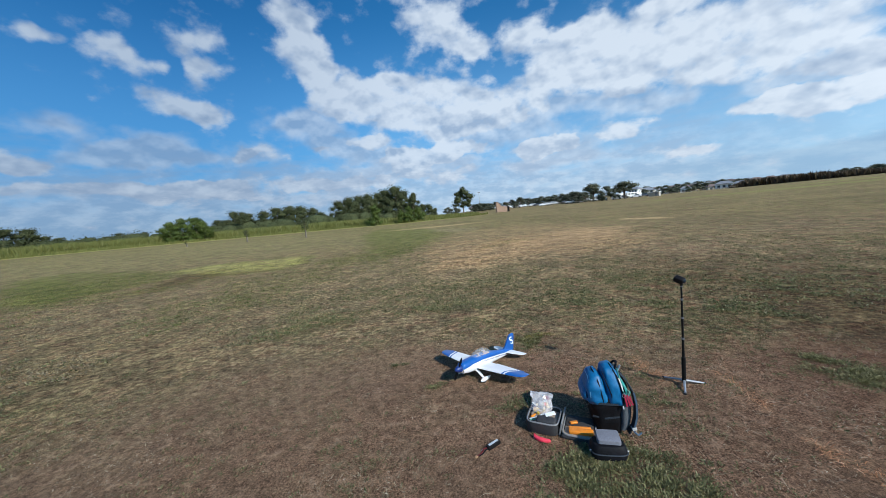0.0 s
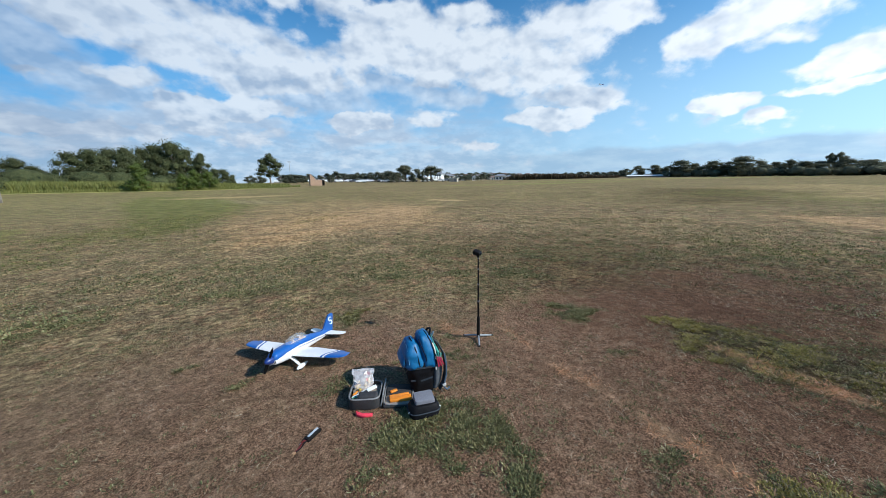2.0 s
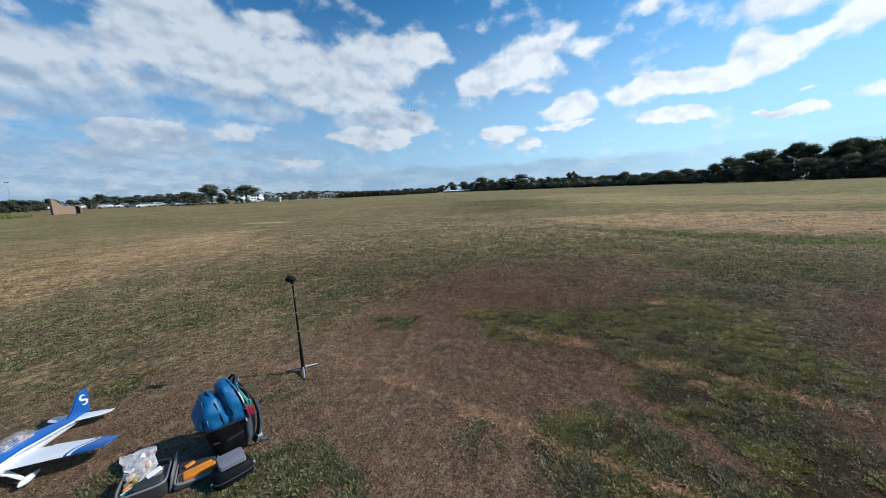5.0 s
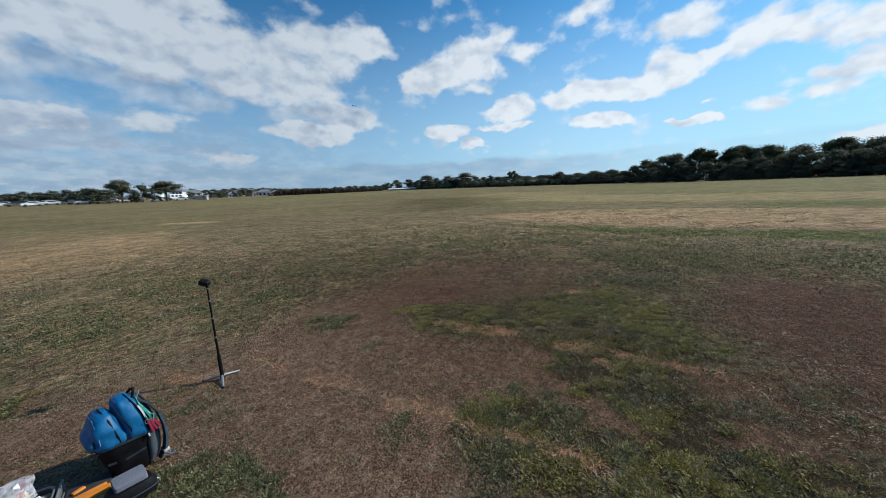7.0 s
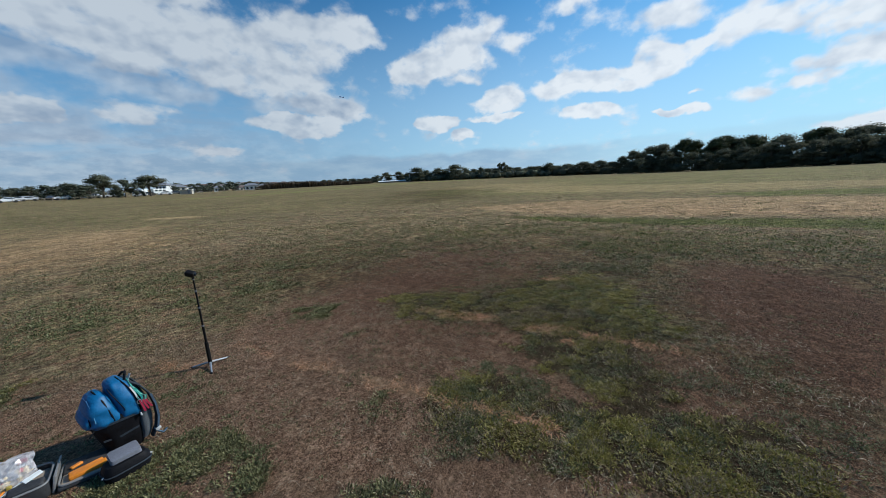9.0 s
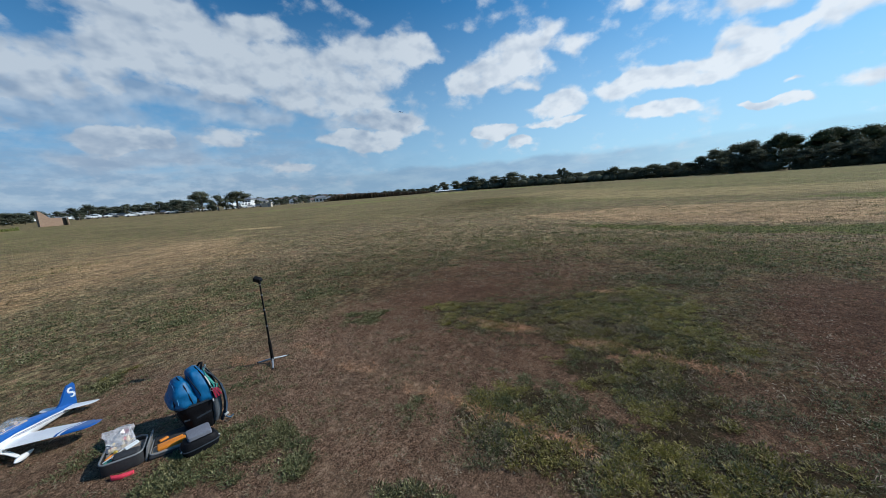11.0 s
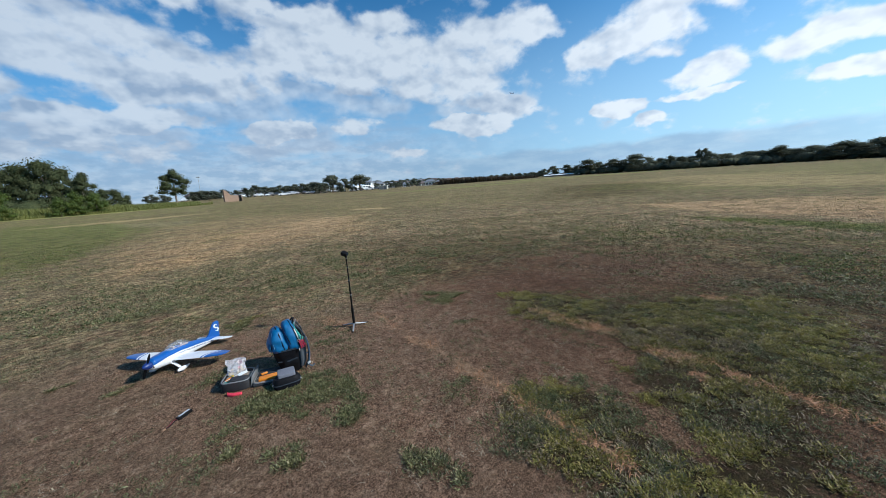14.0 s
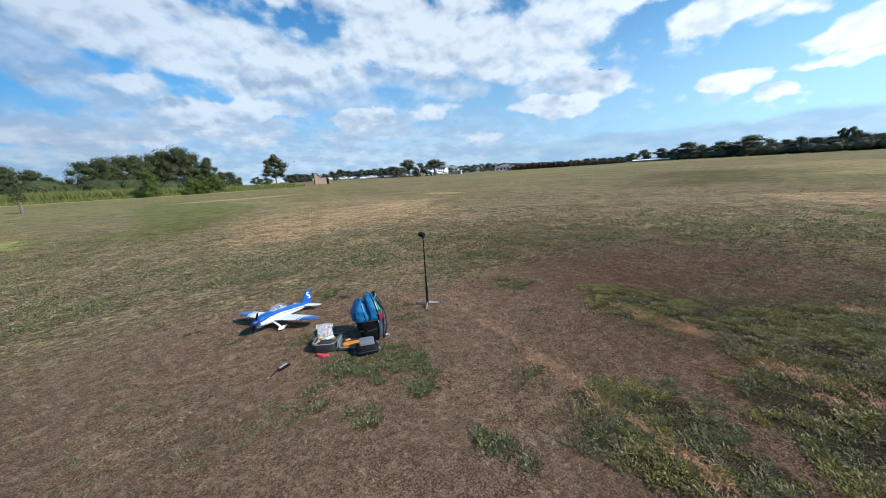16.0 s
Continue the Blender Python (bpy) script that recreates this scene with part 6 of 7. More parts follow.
plane("model_aeroplane", pose(0.15, 3.315, -0.009, 5.5, 0, 139.5), "blue and white low-winged model aeroplane on bare soil")
AIR = 75.0
air_az, air_el = 49.0, 13.6
plane("flying_model_aeroplane", pose(HERE[0] + AIR * math.sin(radians(air_az)), HERE[1] + AIR * math.cos(radians(air_az)), 1.6 + AIR * math.tan(radians(air_el)), 8, -24, 60), "small model aeroplane banking high over the field")


# ---- the rucksack ----
CLOTH_BLUE = surface("blue_nylon", (0.004, 0.125, 0.30), 0.5, 0.1, 55, 0.35, 0, 0, 5)
CLOTH_BLACK = surface("black_nylon", (0.006, 0.006, 0.008), 0.62, 0.25, 70, 0.4, 0, 0, 9)
WEB = surface("dark_webbing", (0.018, 0.026, 0.036), 0.7, 0.2, 90, 0.4)
for cloth in (CLOTH_BLACK, BLACK):
    cloth.node_tree.nodes["Principled BSDF"].inputs["Specular IOR Level"].default_value = 0.18
PIPING = surface("pale_blue_piping", (0.10, 0.32, 0.52), 0.5, 0.1)
TEAL = surface("teal_cord", (0.02, 0.30, 0.26), 0.6, 0.15)
TEAL_PALE = surface("pale_green_cord", (0.22, 0.50, 0.40), 0.6, 0.15)
MESH_GREY = surface("grey_mesh_fabric", (0.10, 0.11, 0.12), 0.75, 0.25, 140, 0.5)
STRAP_BLUE = surface("blue_grey_webbing", (0.06, 0.10, 0.15), 0.65, 0.2, 90, 0.4)
CORAL = surface("coral_red_webbing", (0.85, 0.06, 0.10), 0.5, 0.1)
CRIMSON = surface("crimson_webbing", (0.42, 0.02, 0.06), 0.6, 0.15)
PALE = surface("pale_plastic", (0.62, 0.62, 0.6), 0.5, 0.08)


def puffed(bm, sections, power=2.8, n=44, sag=0.02, seed=0.0):
    """A soft bag from sections (height, width, depth, shift forward), creased and slack."""
    t = np.array(sections)
    rings = []
    for q in np.linspace(0, len(t) - 1, 30):
        z, w, d, s = (np.interp(q, np.arange(len(t)), t[:, k]) for k in range(4))
        ring = []
        for a, b in oval(w, d, n, power):
            p = Vector((a, s + b, z))
            wob = 1 + sag * (2.2 * noise.noise(Vector((p.x * 9, p.y * 9, p.z * 14 + seed))) + 1.4 * noise.noise(Vector((p.x * 26 + p.z * 14, p.y * 26, p.z * 9 + seed))))
            ring.append((a * wob, s + b * wob, z + 0.01 * noise.noise(Vector((a * 20, b * 20, seed)))))
        rings.append(ring)
    loft(bm, rings)


def rows_of(*spans):
    """Sections of a soft bag from (height, width, front, back)."""
    return [(z, w, b - a, (a + b) / 2) for z, w, a, b in spans]


def rucksack():
    """-Y is the front of the bag, +Y the back panel with the shoulder straps."""
    root = thing("rucksack", pose(1.035, 2.405, 0.0, 0, 3, -95) @ Matrix.Diagonal((0.96, 0.84, 0.97, 1)), "blue and black nylon rucksack standing upright on the grass", "rucksack")
    bm = bmesh.new()
    puffed(bm, rows_of((0.0, 0.18, -0.06, 0.10), (0.01, 0.205, -0.08, 0.118), (0.06, 0.225, -0.10, 0.126), (0.14, 0.24, -0.124, 0.134), (0.21, 0.25, -0.142, 0.14), (0.27, 0.252, -0.148, 0.142), (0.295, 0.238, -0.14, 0.136)), 3.2, 48, 0.03, 3.0)
    lower = part("lower_body", bm, CLOTH_BLACK, root, "black lower body of the bag")
    bm = bmesh.new()
    ribbon(bm, [(0.112, -0.13, 0.262), (0.128, -0.06, 0.262), (0.130, 0.04, 0.258), (0.122, 0.12, 0.252)], 0.014, 0.004, (0, 0, 1))
    part("compression_strap", bm, WEB, lower)
    bm = bmesh.new()
    ribbon(bm, [(0.108, -0.115, 0.155), (0.121, -0.02, 0.145), (0.118, 0.09, 0.155)], 0.012, 0.004, (0, 0, 1))
    part("side_strap", bm, WEB, lower)
    # the main compartment, peaked and leaning over the front pocket
    bm = bmesh.new()
    puffed(bm, rows_of((0.245, 0.246, -0.02, 0.142), (0.27, 0.262, -0.022, 0.148), (0.33, 0.264, -0.02, 0.148), (0.39, 0.25, -0.02, 0.136), (0.435, 0.225, -0.026, 0.118), (0.47, 0.19, -0.024, 0.098), (0.494, 0.13, -0.012, 0.074), (0.506, 0.06, 0.006, 0.05)), 3.0, 48, 0.05, 7.0)
    upper = part("upper_body", bm, CLOTH_BLUE, root, "blue upper compartment")
    bm = bmesh.new()
    tube(bm, [(0.126, 0.118, 0.27), (0.131, 0.112, 0.33), (0.124, 0.098, 0.40), (0.108, 0.082, 0.45), (0.075, 0.062, 0.488), (0.0, 0.05, 0.506), (-0.075, 0.062, 0.488), (-0.108, 0.082, 0.45), (-0.128, 0.105, 0.36)], 0.0055, 6)
    part("zip", bm, CLOTH_BLACK, upper)
    bm = bmesh.new()
    tube(bm, [(0.127, 0.03, 0.272), (0.131, 0.028, 0.33), (0.122, 0.0, 0.40), (0.10, -0.018, 0.445), (0.06, -0.024, 0.474)], 0.0035, 6)
    part("seam", bm, CLOTH_BLACK, upper)
    # the front pocket, with a smaller one sewn on its face
    bm = bmesh.new()
    puffed(bm, rows_of((0.250, 0.245, -0.152, 0.035), (0.275, 0.260, -0.168, 0.032), (0.325, 0.260, -0.176, 0.018), (0.365, 0.242, -0.166, 0.006), (0.405, 0.215, -0.152, -0.012), (0.438, 0.17, -0.134, -0.036), (0.460, 0.09, -0.114, -0.064)), 3.2, 48, 0.05, 11.0)
    pocket = part("front_pocket", bm, CLOTH_BLUE, root, "bulging blue front pocket")
    bm = bmesh.new()
    tube(bm, [(0.124, -0.035, 0.275), (0.129, -0.045, 0.32), (0.120, -0.055, 0.366), (0.10, -0.066, 0.418), (0.05, -0.080, 0.454), (0.0, -0.088, 0.466), (-0.05, -0.080, 0.454), (-0.11, -0.062, 0.39)], 0.0055, 6)
    part("zip", bm, CLOTH_BLACK, pocket)
    bm = bmesh.new()
    tube(bm, [(0.112, -0.128, 0.275), (0.117, -0.132, 0.32), (0.108, -0.132, 0.362), (0.088, -0.134, 0.402), (0.04, -0.134, 0.434), (-0.04, -0.134, 0.434)], 0.0035, 6)
    part("piping", bm, PIPING, pocket, "pale blue piping")
    bm = bmesh.new()
    puffed(bm, rows_of((0.262, 0.17, -0.172, -0.13), (0.275, 0.19, -0.186, -0.13), (0.31, 0.196, -0.194, -0.13), (0.345, 0.18, -0.184, -0.13), (0.37, 0.13, -0.165, -0.13), (0.378, 0.08, -0.152, -0.13)), 2.6, 40, 0.05, 2.0)
    outer = part("outer_pocket", bm, CLOTH_BLUE, root, "small rounded blue outer pocket")
    bm = bmesh.new()
    tube(bm, [(0.095, -0.152, 0.27), (0.099, -0.156, 0.31), (0.09, -0.154, 0.348), (0.06, -0.152, 0.374), (0.0, -0.15, 0.384)], 0.0045, 6)
    part("zip", bm, CLOTH_BLACK, outer)
    bm = bmesh.new()
    ribbon(bm, [(0.11, -0.146, 0.258), (0.118, -0.165, 0.245), (0.116, -0.178, 0.228)], 0.01, 0.003)
    part("zip_tab", bm, CLOTH_BLACK, pocket)
    # carrying side
    bm = bmesh.new()
    tube(bm, [(-0.03, 0.072, 0.488), (-0.026, 0.098, 0.512), (0.0, 0.108, 0.520), (0.026, 0.098, 0.512), (0.03, 0.085, 0.478)], [0.007, 0.009, 0.01, 0.009, 0.007], 8)
    part("handle", bm, CLOTH_BLACK, root, "black grab handle")
    bm = bmesh.new()
    ribbon(bm, [(0.05, 0.098, 0.47), (0.055, 0.112, 0.500), (0.05, 0.122, 0.518)], 0.016, 0.003, (1, 0.3, 0))
    part("loop", bm, PALE, root, "pale webbing loop")
    bm = bmesh.new()
    puffed(bm, rows_of((0.03, 0.19, 0.095, 0.135), (0.09, 0.215, 0.115, 0.165), (0.20, 0.23, 0.130, 0.188), (0.30, 0.23, 0.130, 0.185), (0.39, 0.21, 0.112, 0.158), (0.45, 0.16, 0.088, 0.126), (0.475, 0.10, 0.076, 0.104)), 3.0, 40, 0.04, 9.0)
    panel = part("back_panel", bm, WEB, root, "dark padded back panel")
    bm = bmesh.new()
    puffed(bm, rows_of((0.05, 0.04, 0.10, 0.15), (0.10, 0.05, 0.105, 0.175), (0.22, 0.055, 0.11, 0.185), (0.30, 0.05, 0.112, 0.175), (0.34, 0.035, 0.115, 0.16)), 2.6, 24, 0.05, 4.0)
    pouch_side = part("mesh_pocket", bm, MESH_GREY, root, "grey mesh side pocket")
    pouch_side.location = (0.095, 0, 0)
    for s in (-1, 1):
        bm = bmesh.new()
        path = [(s * 0.055, 0.098, 0.47), (s * 0.085, 0.145, 0.435), (s * 0.108, 0.186, 0.36), (s * 0.118, 0.205, 0.27), (s * 0.122, 0.206, 0.18), (s * 0.12, 0.19, 0.10), (s * 0.116, 0.155, 0.04)]
        loft(bm, [[(x + a, y + b, z) for a, b in oval(0.052, 0.016, 12, 3)] for x, y, z in path])
        strap = part("shoulder_strap", bm, WEB, root)
        bm = bmesh.new()
        ribbon(bm, [(s * 0.146, 0.188, 0.36), (s * 0.152, 0.206, 0.27), (s * 0.154, 0.206, 0.18), (s * 0.15, 0.19, 0.10)], 0.014, 0.003)
        part("strap_edge", bm, STRAP_BLUE, strap, "blue-grey strap edging")
        bm = bmesh.new()
        tube(bm, [(s * 0.125, 0.17, 0.09), (s * 0.145, 0.19, 0.06), (s * 0.15, 0.215, 0.04), (s * 0.14, 0.245, 0.05)], 0.007, 6)
        part("strap_end", bm, STRAP_BLUE, strap)
        bm = bmesh.new()
        box(bm, (0.014, 0.034, 0.02), pose(s * 0.146, 0.19, 0.085, 20, 10, 0), 0.004)
        part("buckle", bm, PALE, strap, "pale plastic buckle")
    # cords, a ring and straps hanging down the side
    for k in range(5):
        bm = bmesh.new()
        o = 0.011 * k
        tube(bm, [(0.05 + 0.6 * o, 0.096, 0.492 - o), (0.098 + 0.3 * o, 0.098 + 0.4 * o, 0.455 - 0.6 * o), (0.122, 0.108 + 0.9 * o, 0.41 - o), (0.138, 0.112 + 1.2 * o + 0.006 * (k % 2), 0.365), (0.140, 0.126 + 0.5 * o, 0.335 - o)], 0.0036, 6)
        part("cord", bm, TEAL if k != 3 else TEAL_PALE, root, "looped teal cord" if k != 3 else "pale green cord")
    bm = bmesh.new()
    ribbon(bm, [(0.112, 0.088, 0.452), (0.129, 0.102, 0.41), (0.137, 0.112, 0.365)], 0.010, 0.003)
    part("reflective_strip", bm, PALE, root, "pale reflective strip")
    bm = bmesh.new()
    tube(bm, [(0.144, 0.114 + 0.013 * math.cos(a), 0.338 + 0.013 * math.sin(a)) for a in (2 * math.pi * k / 14 for k in range(15))], 0.0022, 6, False)
    part("ring", bm, STEEL, root, "steel key ring")
    for k in range(3):
        bm = bmesh.new()
        o = 0.017 * k
        ribbon(bm, [(0.140, 0.120 + o, 0.345 - 0.3 * o), (0.149, 0.128 + 1.1 * o, 0.30), (0.147, 0.138 + 1.3 * o, 0.255 + 0.4 * o)], 0.013, 0.005)
        part("strap", bm, CRIMSON, root, "crimson strap hanging down")
    bm = bmesh.new()
    box(bm, (0.010, 0.010, 0.024), pose(0.137, 0.112, 0.242, 8), 0.003)
    part("clip", bm, PALE, root)


rucksack()

# ---- the open charger case ----
CASE = surface("charcoal_moulded_case", (0.034, 0.034, 0.036), 0.65, 0.15, 90, 0.35)
CASE_RIM = surface("grey_zip_rim", (0.20, 0.20, 0.20), 0.6, 0.12, 70, 0.2)
LINING = surface("tan_lining", (0.30, 0.25, 0.20), 0.9, 0.15, 80, 0.3)
MESH = surface("dark_mesh_pocket", (0.035, 0.033, 0.033), 0.8, 0.2, 160, 0.6)
ORANGE = surface("orange_wrap", (0.78, 0.25, 0.02), 0.45, 0.1, 50, 0.15)
FILM = film("clear_film_bag", (0.84, 0.82, 0.84), 0.42, 0.25)
PAPER = surface("white_paper", (0.72, 0.74, 0.73), 0.8, 0.06)
GREEN = surface("green_print", (0.10, 0.42, 0.30), 0.7, 0.1)
CREAMY = surface("cream_plastic", (0.70, 0.58, 0.36), 0.55, 0.1)
YELLOW = surface("yellow_brass", (0.62, 0.46, 0.10), 0.4, 0.1, 40, 0.1, 0.4)


def shell(bm, w, d, h, wall, r):
    """An open tray with rounded corners."""
    def ring(ww, dd, z):
        return [(a, b, z) for a, b in oval(ww, dd, 32, 5.0)]
    loft(bm, [ring(w * 0.93, d * 0.93, 0.0), ring(w, d, r), ring(w, d, h), ring(w - 2 * wall, d - 2 * wall, h), ring(w - 2 * wall, d - 2 * wall, wall)])


def charger_case():
    root = thing("tool_case", pose(0.615, 2.435, 0.0, 0, 0, -22), "open charcoal zip case filled with small tools", "case")
    bm = bmesh.new()
    shell(bm, 0.235, 0.25, 0.085, 0.012, 0.015)
    tray = part("tray", bm, CASE, root)
    bm = bmesh.new()
    tube(bm, [(a, b, 0.087) for a, b in oval(0.226, 0.241, 32, 5.0)] + [(0.113, 0.0, 0.087)], 0.0065, 6, False)
    part("zip_rim", bm, CASE_RIM, tray, "grey zip rim")
    bm = bmesh.new()
    box(bm, (0.202, 0.217, 0.05), pose(0, 0, 0.039), 0.012)
    part("lining", bm, LINING, tray, "tan padded lining")
    bm = bmesh.new()
    box(bm, (0.14, 0.065, 0.055), pose(0.028, -0.075, 0.080, 8), 0.018, 3)
    part("inner_pouch", bm, CASE, root, "dark padded inner pouch")
    bm = bmesh.new()
    box(bm, (0.22, 0.25, 0.03), pose(0.245, 0.0, 0.02, 0, 0, 0), 0.014, 3)
    lid = part("lid", bm, CASE, root, "flat opened lid")
    bm = bmesh.new()
    tube(bm, [(0.245 + a, b, 0.038) for a, b in oval(0.212, 0.242, 32, 6.0)] + [(0.351, 0.0, 0.038)], 0.006, 6, False)
    part("zip_rim", bm, CASE_RIM, lid, "grey zip rim")
    bm = bmesh.new()
    box(bm, (0.19, 0.125, 0.016), pose(0.245, 0.05, 0.042, 3), 0.008)
    part("mesh_pocket", bm, MESH, lid, "dark mesh pocket")
    bm = bmesh.new()
    box(bm, (0.188, 0.10, 0.010), pose(0.245, -0.066, 0.037), 0.004)
    part("lining", bm, LINING, lid, "tan lining of the lid")
    bm = bmesh.new()
    box(bm, (0.012, 0.22, 0.10), pose(0.128, 0.01, 0.055, 0, 12), 0.004)
    part("hinge_flap", bm, CASE_RIM, root)


charger_case()


def in_case(x, y, z, rx=0, ry=0, rz=0):
    return pose(0.615, 2.435, 0.0, 0, 0, -22) @ pose(x, y, z, rx, ry, rz)


def roll(name, m, w, d, h, mat, label, category, bevel=0.008):
    bm = bmesh.new()
    box(bm, (w, d, h), Matrix(), bevel, 3)
    ob = finish(name, bm, mat)
    ob.matrix_world = m
    return tagged(ob, label, category)


roll("battery_pack", in_case(0.262, -0.075, 0.054, 0, 0, 6), 0.16, 0.055, 0.024, ORANGE, "orange shrink-wrapped battery lying in the lid", "battery")
roll("battery_pack", in_case(0.25, -0.035, 0.052, 0, 0, 12), 0.15, 0.022, 0.02, ORANGE, "slim orange battery lying in the lid", "battery")
roll("battery_lead", in_case(0.205, 0.02, 0.054, 0, 0, 30), 0.055, 0.025, 0.014, ORANGE, "orange connector on the mesh pocket", "connector", 0.006)
roll("instruction_sheet", in_case(0.05, -0.03, 0.118, 22, -6, 32), 0.075, 0.03, 0.004, PAPER, "folded white paper strip with green print", "paper", 0.0015)
roll("screwdriver_handle", in_case(-0.075, -0.02, 0.075, 0, 0, 60), 0.06, 0.018, 0.018, ORANGE, "orange screwdriver handle in the case", "screwdriver", 0.007)
roll("sponge_block", in_case(-0.03, 0.01, 0.052, 4, 0, 10), 0.14, 0.05, 0.06, LINING, "tan foam block in the case", "foam block", 0.01)
roll("brass_cap", in_case(-0.045, 0.0, 0.09), 0.02, 0.02, 0.02, YELLOW, "small yellow cap in the case", "cap", 0.006)
roll("yellow_wrench", in_case(-0.07, 0.05, 0.08, 0, 0, 75), 0.07, 0.014, 0.010, YELLOW, "small yellow wrench at the edge of the case", "wrench", 0.003)
roll("green_label", in_case(-0.075, -0.06, 0.071, 10, 0, 20), 0.04, 0.016, 0.004, GREEN, "small green label in the case", "label", 0.001)


def strip_of_paper():
    bm = bmesh.new()
    loft(bm, [[(x, y - 0.006, z), (x, y + 0.006, z), (x, y + 0.006, z + 0.002), (x, y - 0.006, z + 0.002)] for x, y, z in ((-0.09, -0.09, 0.09), (-0.05, -0.07, 0.097), (0.0, -0.04, 0.112), (0.04, -0.03, 0.118))])
    ob = finish("cable_tie", bm, PAPER)
    ob.matrix_world = in_case(0, 0, 0)
    tagged(ob, "white plastic cable tie across the case", "cable tie")


strip_of_paper()


def film_bag():
    """A crumpled clear bag of small parts standing in the case."""
    root = thing("plastic_bag", in_case(-0.03, 0.06, 0.065) @ Matrix.Diagonal((1.25, 1.3, 1.15, 1)), "crumpled clear plastic bag of small parts", "plastic bag")
    rng = np.random.default_rng(12)
    bm = bmesh.new()
    rings = []
    for z, w, d in ((0.0, 0.09, 0.05), (0.02, 0.125, 0.085), (0.05, 0.13, 0.085), (0.08, 0.12, 0.06), (0.105, 0.125, 0.035), (0.125, 0.13, 0.016), (0.13, 0.13, 0.01)):
        ring = []
        for k, (a, b) in enumerate(oval(w, d, 22, 2.3)):
            j = rng.uniform(0.86, 1.12)
            ring.append((a * j + rng.uniform(-0.003, 0.003), b * j + 0.12 * z, z + rng.uniform(-0.008, 0.008) * (z > 0.01)))
        rings.append(ring)
    loft(bm, rings)
    ob = part("film", bm, FILM, root, "clear crinkled film", False)
    ob.visible_shadow = False
    for k in range(16):
        bm = bmesh.new()
        p = pose(rng.uniform(-0.04, 0.04), rng.uniform(-0.022, 0.022) + 0.004, rng.uniform(0.012, 0.07), *rng.uniform(0, 180, 3))
        box(bm, (rng.uniform(0.014, 0.034), rng.uniform(0.008, 0.016), rng.uniform(0.006, 0.014)), p, 0.003)
        part("small_part", bm, (CREAMY, PALE, CREAMY, YELLOW, PAPER, CREAMY, CORAL, CREAMY)[k % 8], root)
    bm = bmesh.new()
    box(bm, (0.03, 0.004, 0.022), pose(0.03, 0.012, 0.098, 12, 0, 6), 0.001)
    part("card", bm, CRIMSON, root, "crimson card inside the bag")


film_bag()


# ---- the black camera case with a grey pouch on top ----
POUCH = surface("grey_fabric_pouch", (0.175, 0.18, 0.21), 0.75, 0.12, 120, 0.4)


def small_case():
    root = thing("camera_case", pose(0.945, 2.10, 0.0, 0, 0, -6) @ Matrix.Diagonal((1.1, 1.1, 1.08, 1)), "black padded camera case on the grass", "camera case")
    bm = bmesh.new()
    loft(bm, [[(a, b, z) for a, b in oval(w, d, 28, 4.0)] for z, w, d in ((0.0, 0.16, 0.10), (0.008, 0.19, 0.125), (0.035, 0.20, 0.135), (0.05, 0.198, 0.133), (0.075, 0.185, 0.122), (0.09, 0.165, 0.105), (0.094, 0.12, 0.07))])
    body = part("body", bm, CLOTH_BLACK, root)
    bm = bmesh.new()
    tube(bm, [(a, b, 0.048) for a, b in oval(0.203, 0.138, 28, 4.0)] + [(0.1015, 0.0, 0.048)], 0.004, 6, False)
    part("zip", bm, WEB, body)
    for s in (-1, 1):
        bm = bmesh.new()
        tube(bm, [(s * 0.098, -0.025, 0.05), (s * 0.104, -0.03, 0.046)], 0.006, 8)
        part("rivet", bm, PALE, root, "pale metal rivet")


small_case()


def pouch():
    bm = bmesh.new()
    loft(bm, [[(a, b, z) for a, b in oval(w, d, 40, 9.0)] for z, w, d in ((0.0, 0.135, 0.098), (0.004, 0.142, 0.105), (0.026, 0.140, 0.103), (0.034, 0.134, 0.097), (0.036, 0.10, 0.07))])
    root = finish("grey_pouch", bm, POUCH)
    root.matrix_world = pose(0.952, 2.112, 0.100, 10, 0, -9)
    tagged(root, "light grey fabric pouch resting on the black case", "pouch")


pouch()

# ---- odds and ends on the ground ----


def red_tool():
    bm = bmesh.new()
    pts = [(-0.062, 0.012, 0.014), (-0.045, -0.004, 0.016), (-0.01, -0.012, 0.016), (0.03, -0.008, 0.016), (0.06, 0.004, 0.014)]
    loft(bm, [[(x, y + a, z + u) for a, u in oval(w, 0.026, 12, 3)] for (x, y, z), w in zip(pts, (0.014, 0.03, 0.03, 0.03, 0.018))])
    root = finish("red_battery_strap", bm, CORAL)
    root.matrix_world = pose(0.555, 2.262, 0.0, 0, 0, -34)
    tagged(root, "bright red battery strap curled on the ground", "strap")


red_tool()


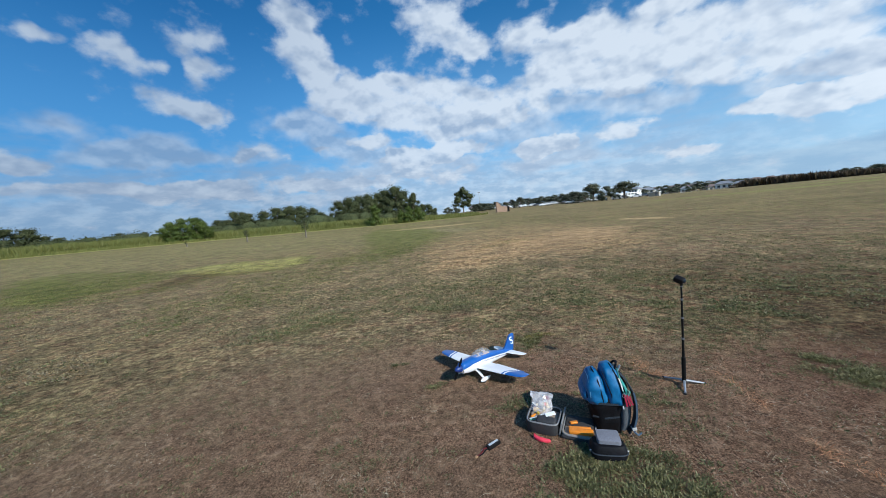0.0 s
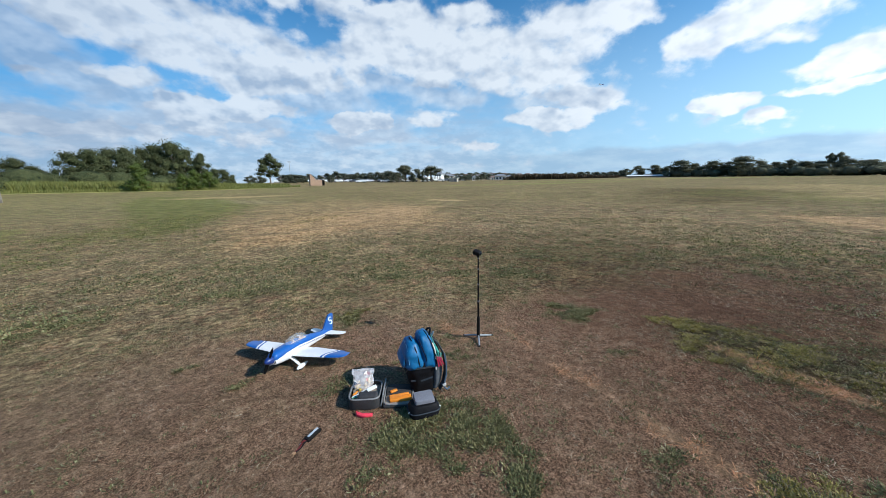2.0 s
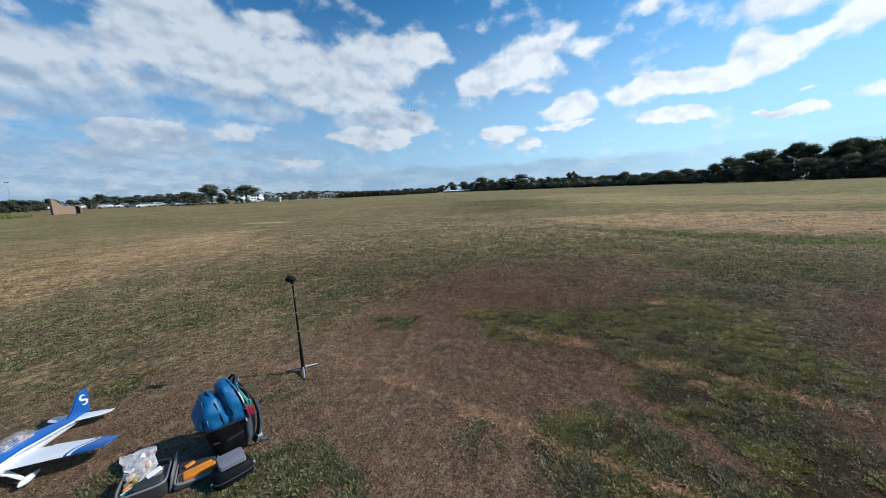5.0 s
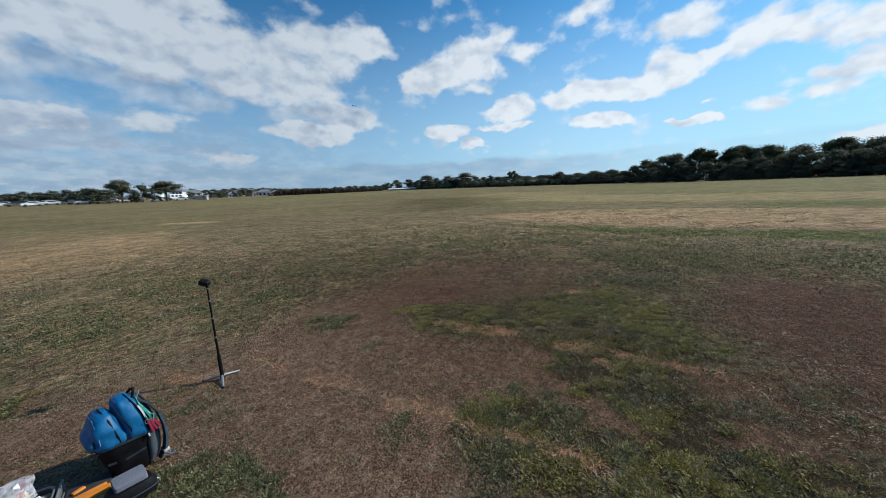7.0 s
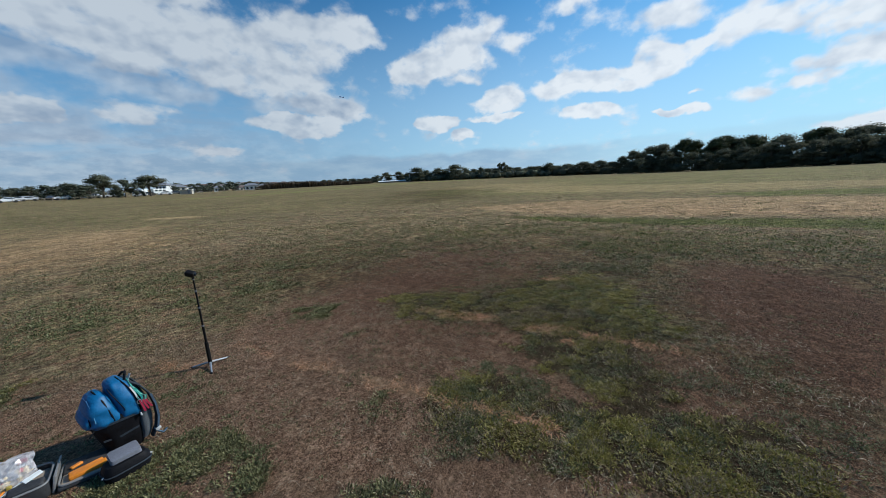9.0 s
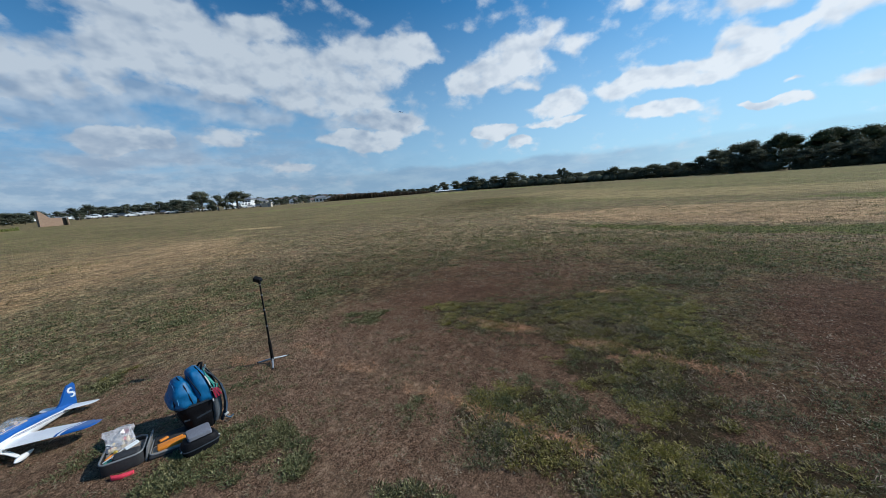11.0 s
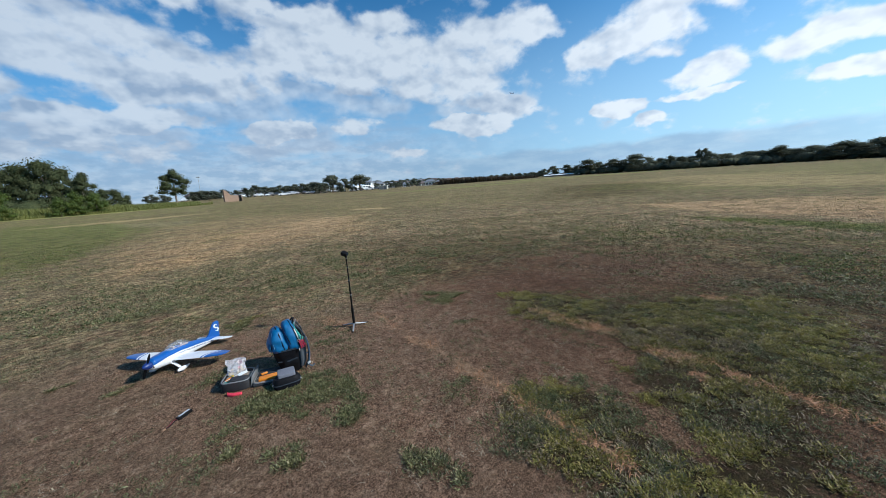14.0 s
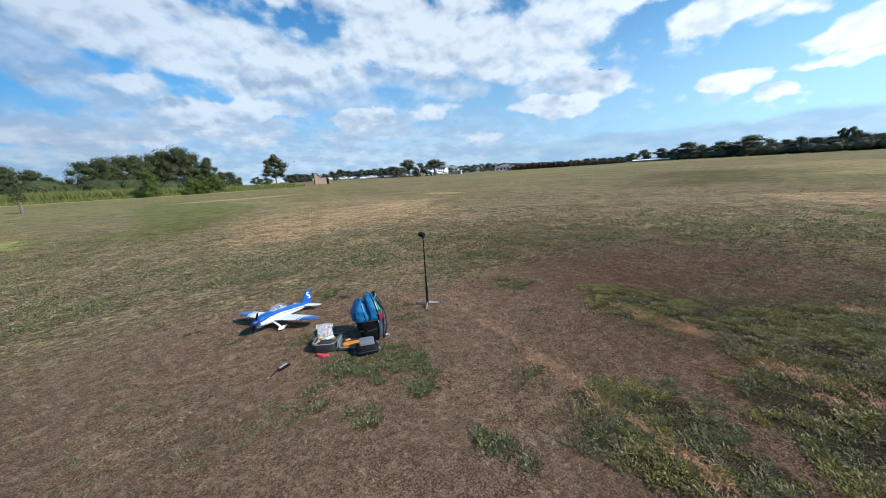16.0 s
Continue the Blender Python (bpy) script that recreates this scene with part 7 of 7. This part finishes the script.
def flight_battery():
    root = thing("flight_battery", pose(0.175, 2.175, 0.0, 0, 0, 42), "silver flight battery with red and black leads on the soil", "battery")
    bm = bmesh.new()
    box(bm, (0.115, 0.034, 0.026), pose(0.052, 0.0, 0.016), 0.005, 3)
    pack = part("pack", bm, BLACK, root, "black shrink-wrapped pack")
    bm = bmesh.new()
    box(bm, (0.088, 0.017, 0.003), pose(0.058, 0.005, 0.0296), 0.001)
    part("wrapper", bm, SILVER, pack, "pale silver label")
    for y, mat, lab in ((0.007, DARK_RED, "dark red lead"), (-0.005, BLACK, "black lead")):
        bm = bmesh.new()
        tube(bm, [(-0.002, y, 0.018), (-0.03, 1.6 * y, 0.022), (-0.06, y - 0.006, 0.014), (-0.088, 0.5 * y - 0.004, 0.010), (-0.102, 0.5 * y, 0.009)], 0.0042, 8)
        part("lead", bm, mat, root, lab)
    bm = bmesh.new()
    tube(bm, [(-0.002, 0.013, 0.014), (-0.02, 0.02, 0.012), (-0.045, 0.024, 0.008)], 0.003, 6)
    part("balance_lead", bm, PALE, root, "pale balance lead")
    bm = bmesh.new()
    box(bm, (0.022, 0.017, 0.010), pose(-0.11, 0.0, 0.009, 0, 0, 8), 0.002)
    part("connector", bm, TAN_PLASTIC, root, "tan connector")


DARK_RED = surface("dark_red_wire", (0.16, 0.012, 0.012), 0.5, 0.1)
SILVER = surface("silver_label", (0.50, 0.52, 0.55), 0.35, 0.08, 60, 0.05)
TAN_PLASTIC = surface("tan_connector_plastic", (0.45, 0.27, 0.14), 0.5, 0.1)
flight_battery()


# ---- the camera on its stick ----
def stick():
    root = thing("selfie_stick_tripod", pose(1.905, 2.925, 0.0), "black telescopic camera stick on a small tripod", "tripod")
    for a in (2, 122, 242):
        bm = bmesh.new()
        c, s = math.cos(radians(a)), math.sin(radians(a))
        tube(bm, [(0.012 * c, 0.012 * s, 0.048), (0.10 * c, 0.10 * s, 0.028), (0.175 * c, 0.175 * s, 0.010)], [0.010, 0.009, 0.007], 8)
        leg = part("leg", bm, STEEL, root, "silver tripod leg")
        bm = bmesh.new()
        tube(bm, [(0.165 * c, 0.165 * s, 0.011), (0.182 * c, 0.182 * s, 0.009)], 0.009, 8)
        part("foot", bm, RUBBER, leg)
    for name, z0, z1, r, lab in (("hub", 0.03, 0.07, 0.017, ""), ("grip", 0.07, 0.25, 0.0155, "ribbed black rubber grip"), ("pole", 0.25, 0.42, 0.0105, ""), ("pole", 0.42, 0.60, 0.009, ""), ("pole", 0.60, 0.76, 0.0078, ""), ("pole", 0.76, 0.875, 0.0068, "")):
        bm = bmesh.new()
        if name == "grip":
            zs = [z0 + (z1 - z0) * k / 24 for k in range(25)]
            tube(bm, [(0.012 * z, 0.03 * z, z) for z in zs], [r + 0.0012 * (k % 2) for k in range(25)], 14)
        else:
            tube(bm, [(0.012 * z0, 0.03 * z0, z0), (0.012 * z1, 0.03 * z1, z1)], r, 12)
        section = part(name, bm, BLACK, root, lab)
        if name == "pole":
            bm = bmesh.new()
            tube(bm, [(0.012 * z1, 0.03 * z1, z1 - 0.012), (0.012 * z1, 0.03 * z1, z1 + 0.004)], r + 0.0018, 12)
            part("collar", bm, GREY, section)
    bm = bmesh.new()
    tube(bm, [(0.0105, 0.026, 0.875), (0.0105, 0.026, 0.905)], [0.011, 0.014], 12)
    part("clamp", bm, BLACK, root)
    bm = bmesh.new()
    box(bm, (0.055, 0.075, 0.048), pose(-0.008, 0.02, 0.928, 20, -22, 30), 0.012, 3)
    head = part("action_camera", bm, BLACK, root, "small black action camera tilted back")
    bm = bmesh.new()
    m = pose(-0.008, 0.02, 0.928, 20, -22, 30)
    tube(bm, [m @ Vector((0, -0.036, 0.004)), m @ Vector((0, -0.048, 0.004))], [0.017, 0.015], 16)
    part("lens", bm, PANE, head)


stick()
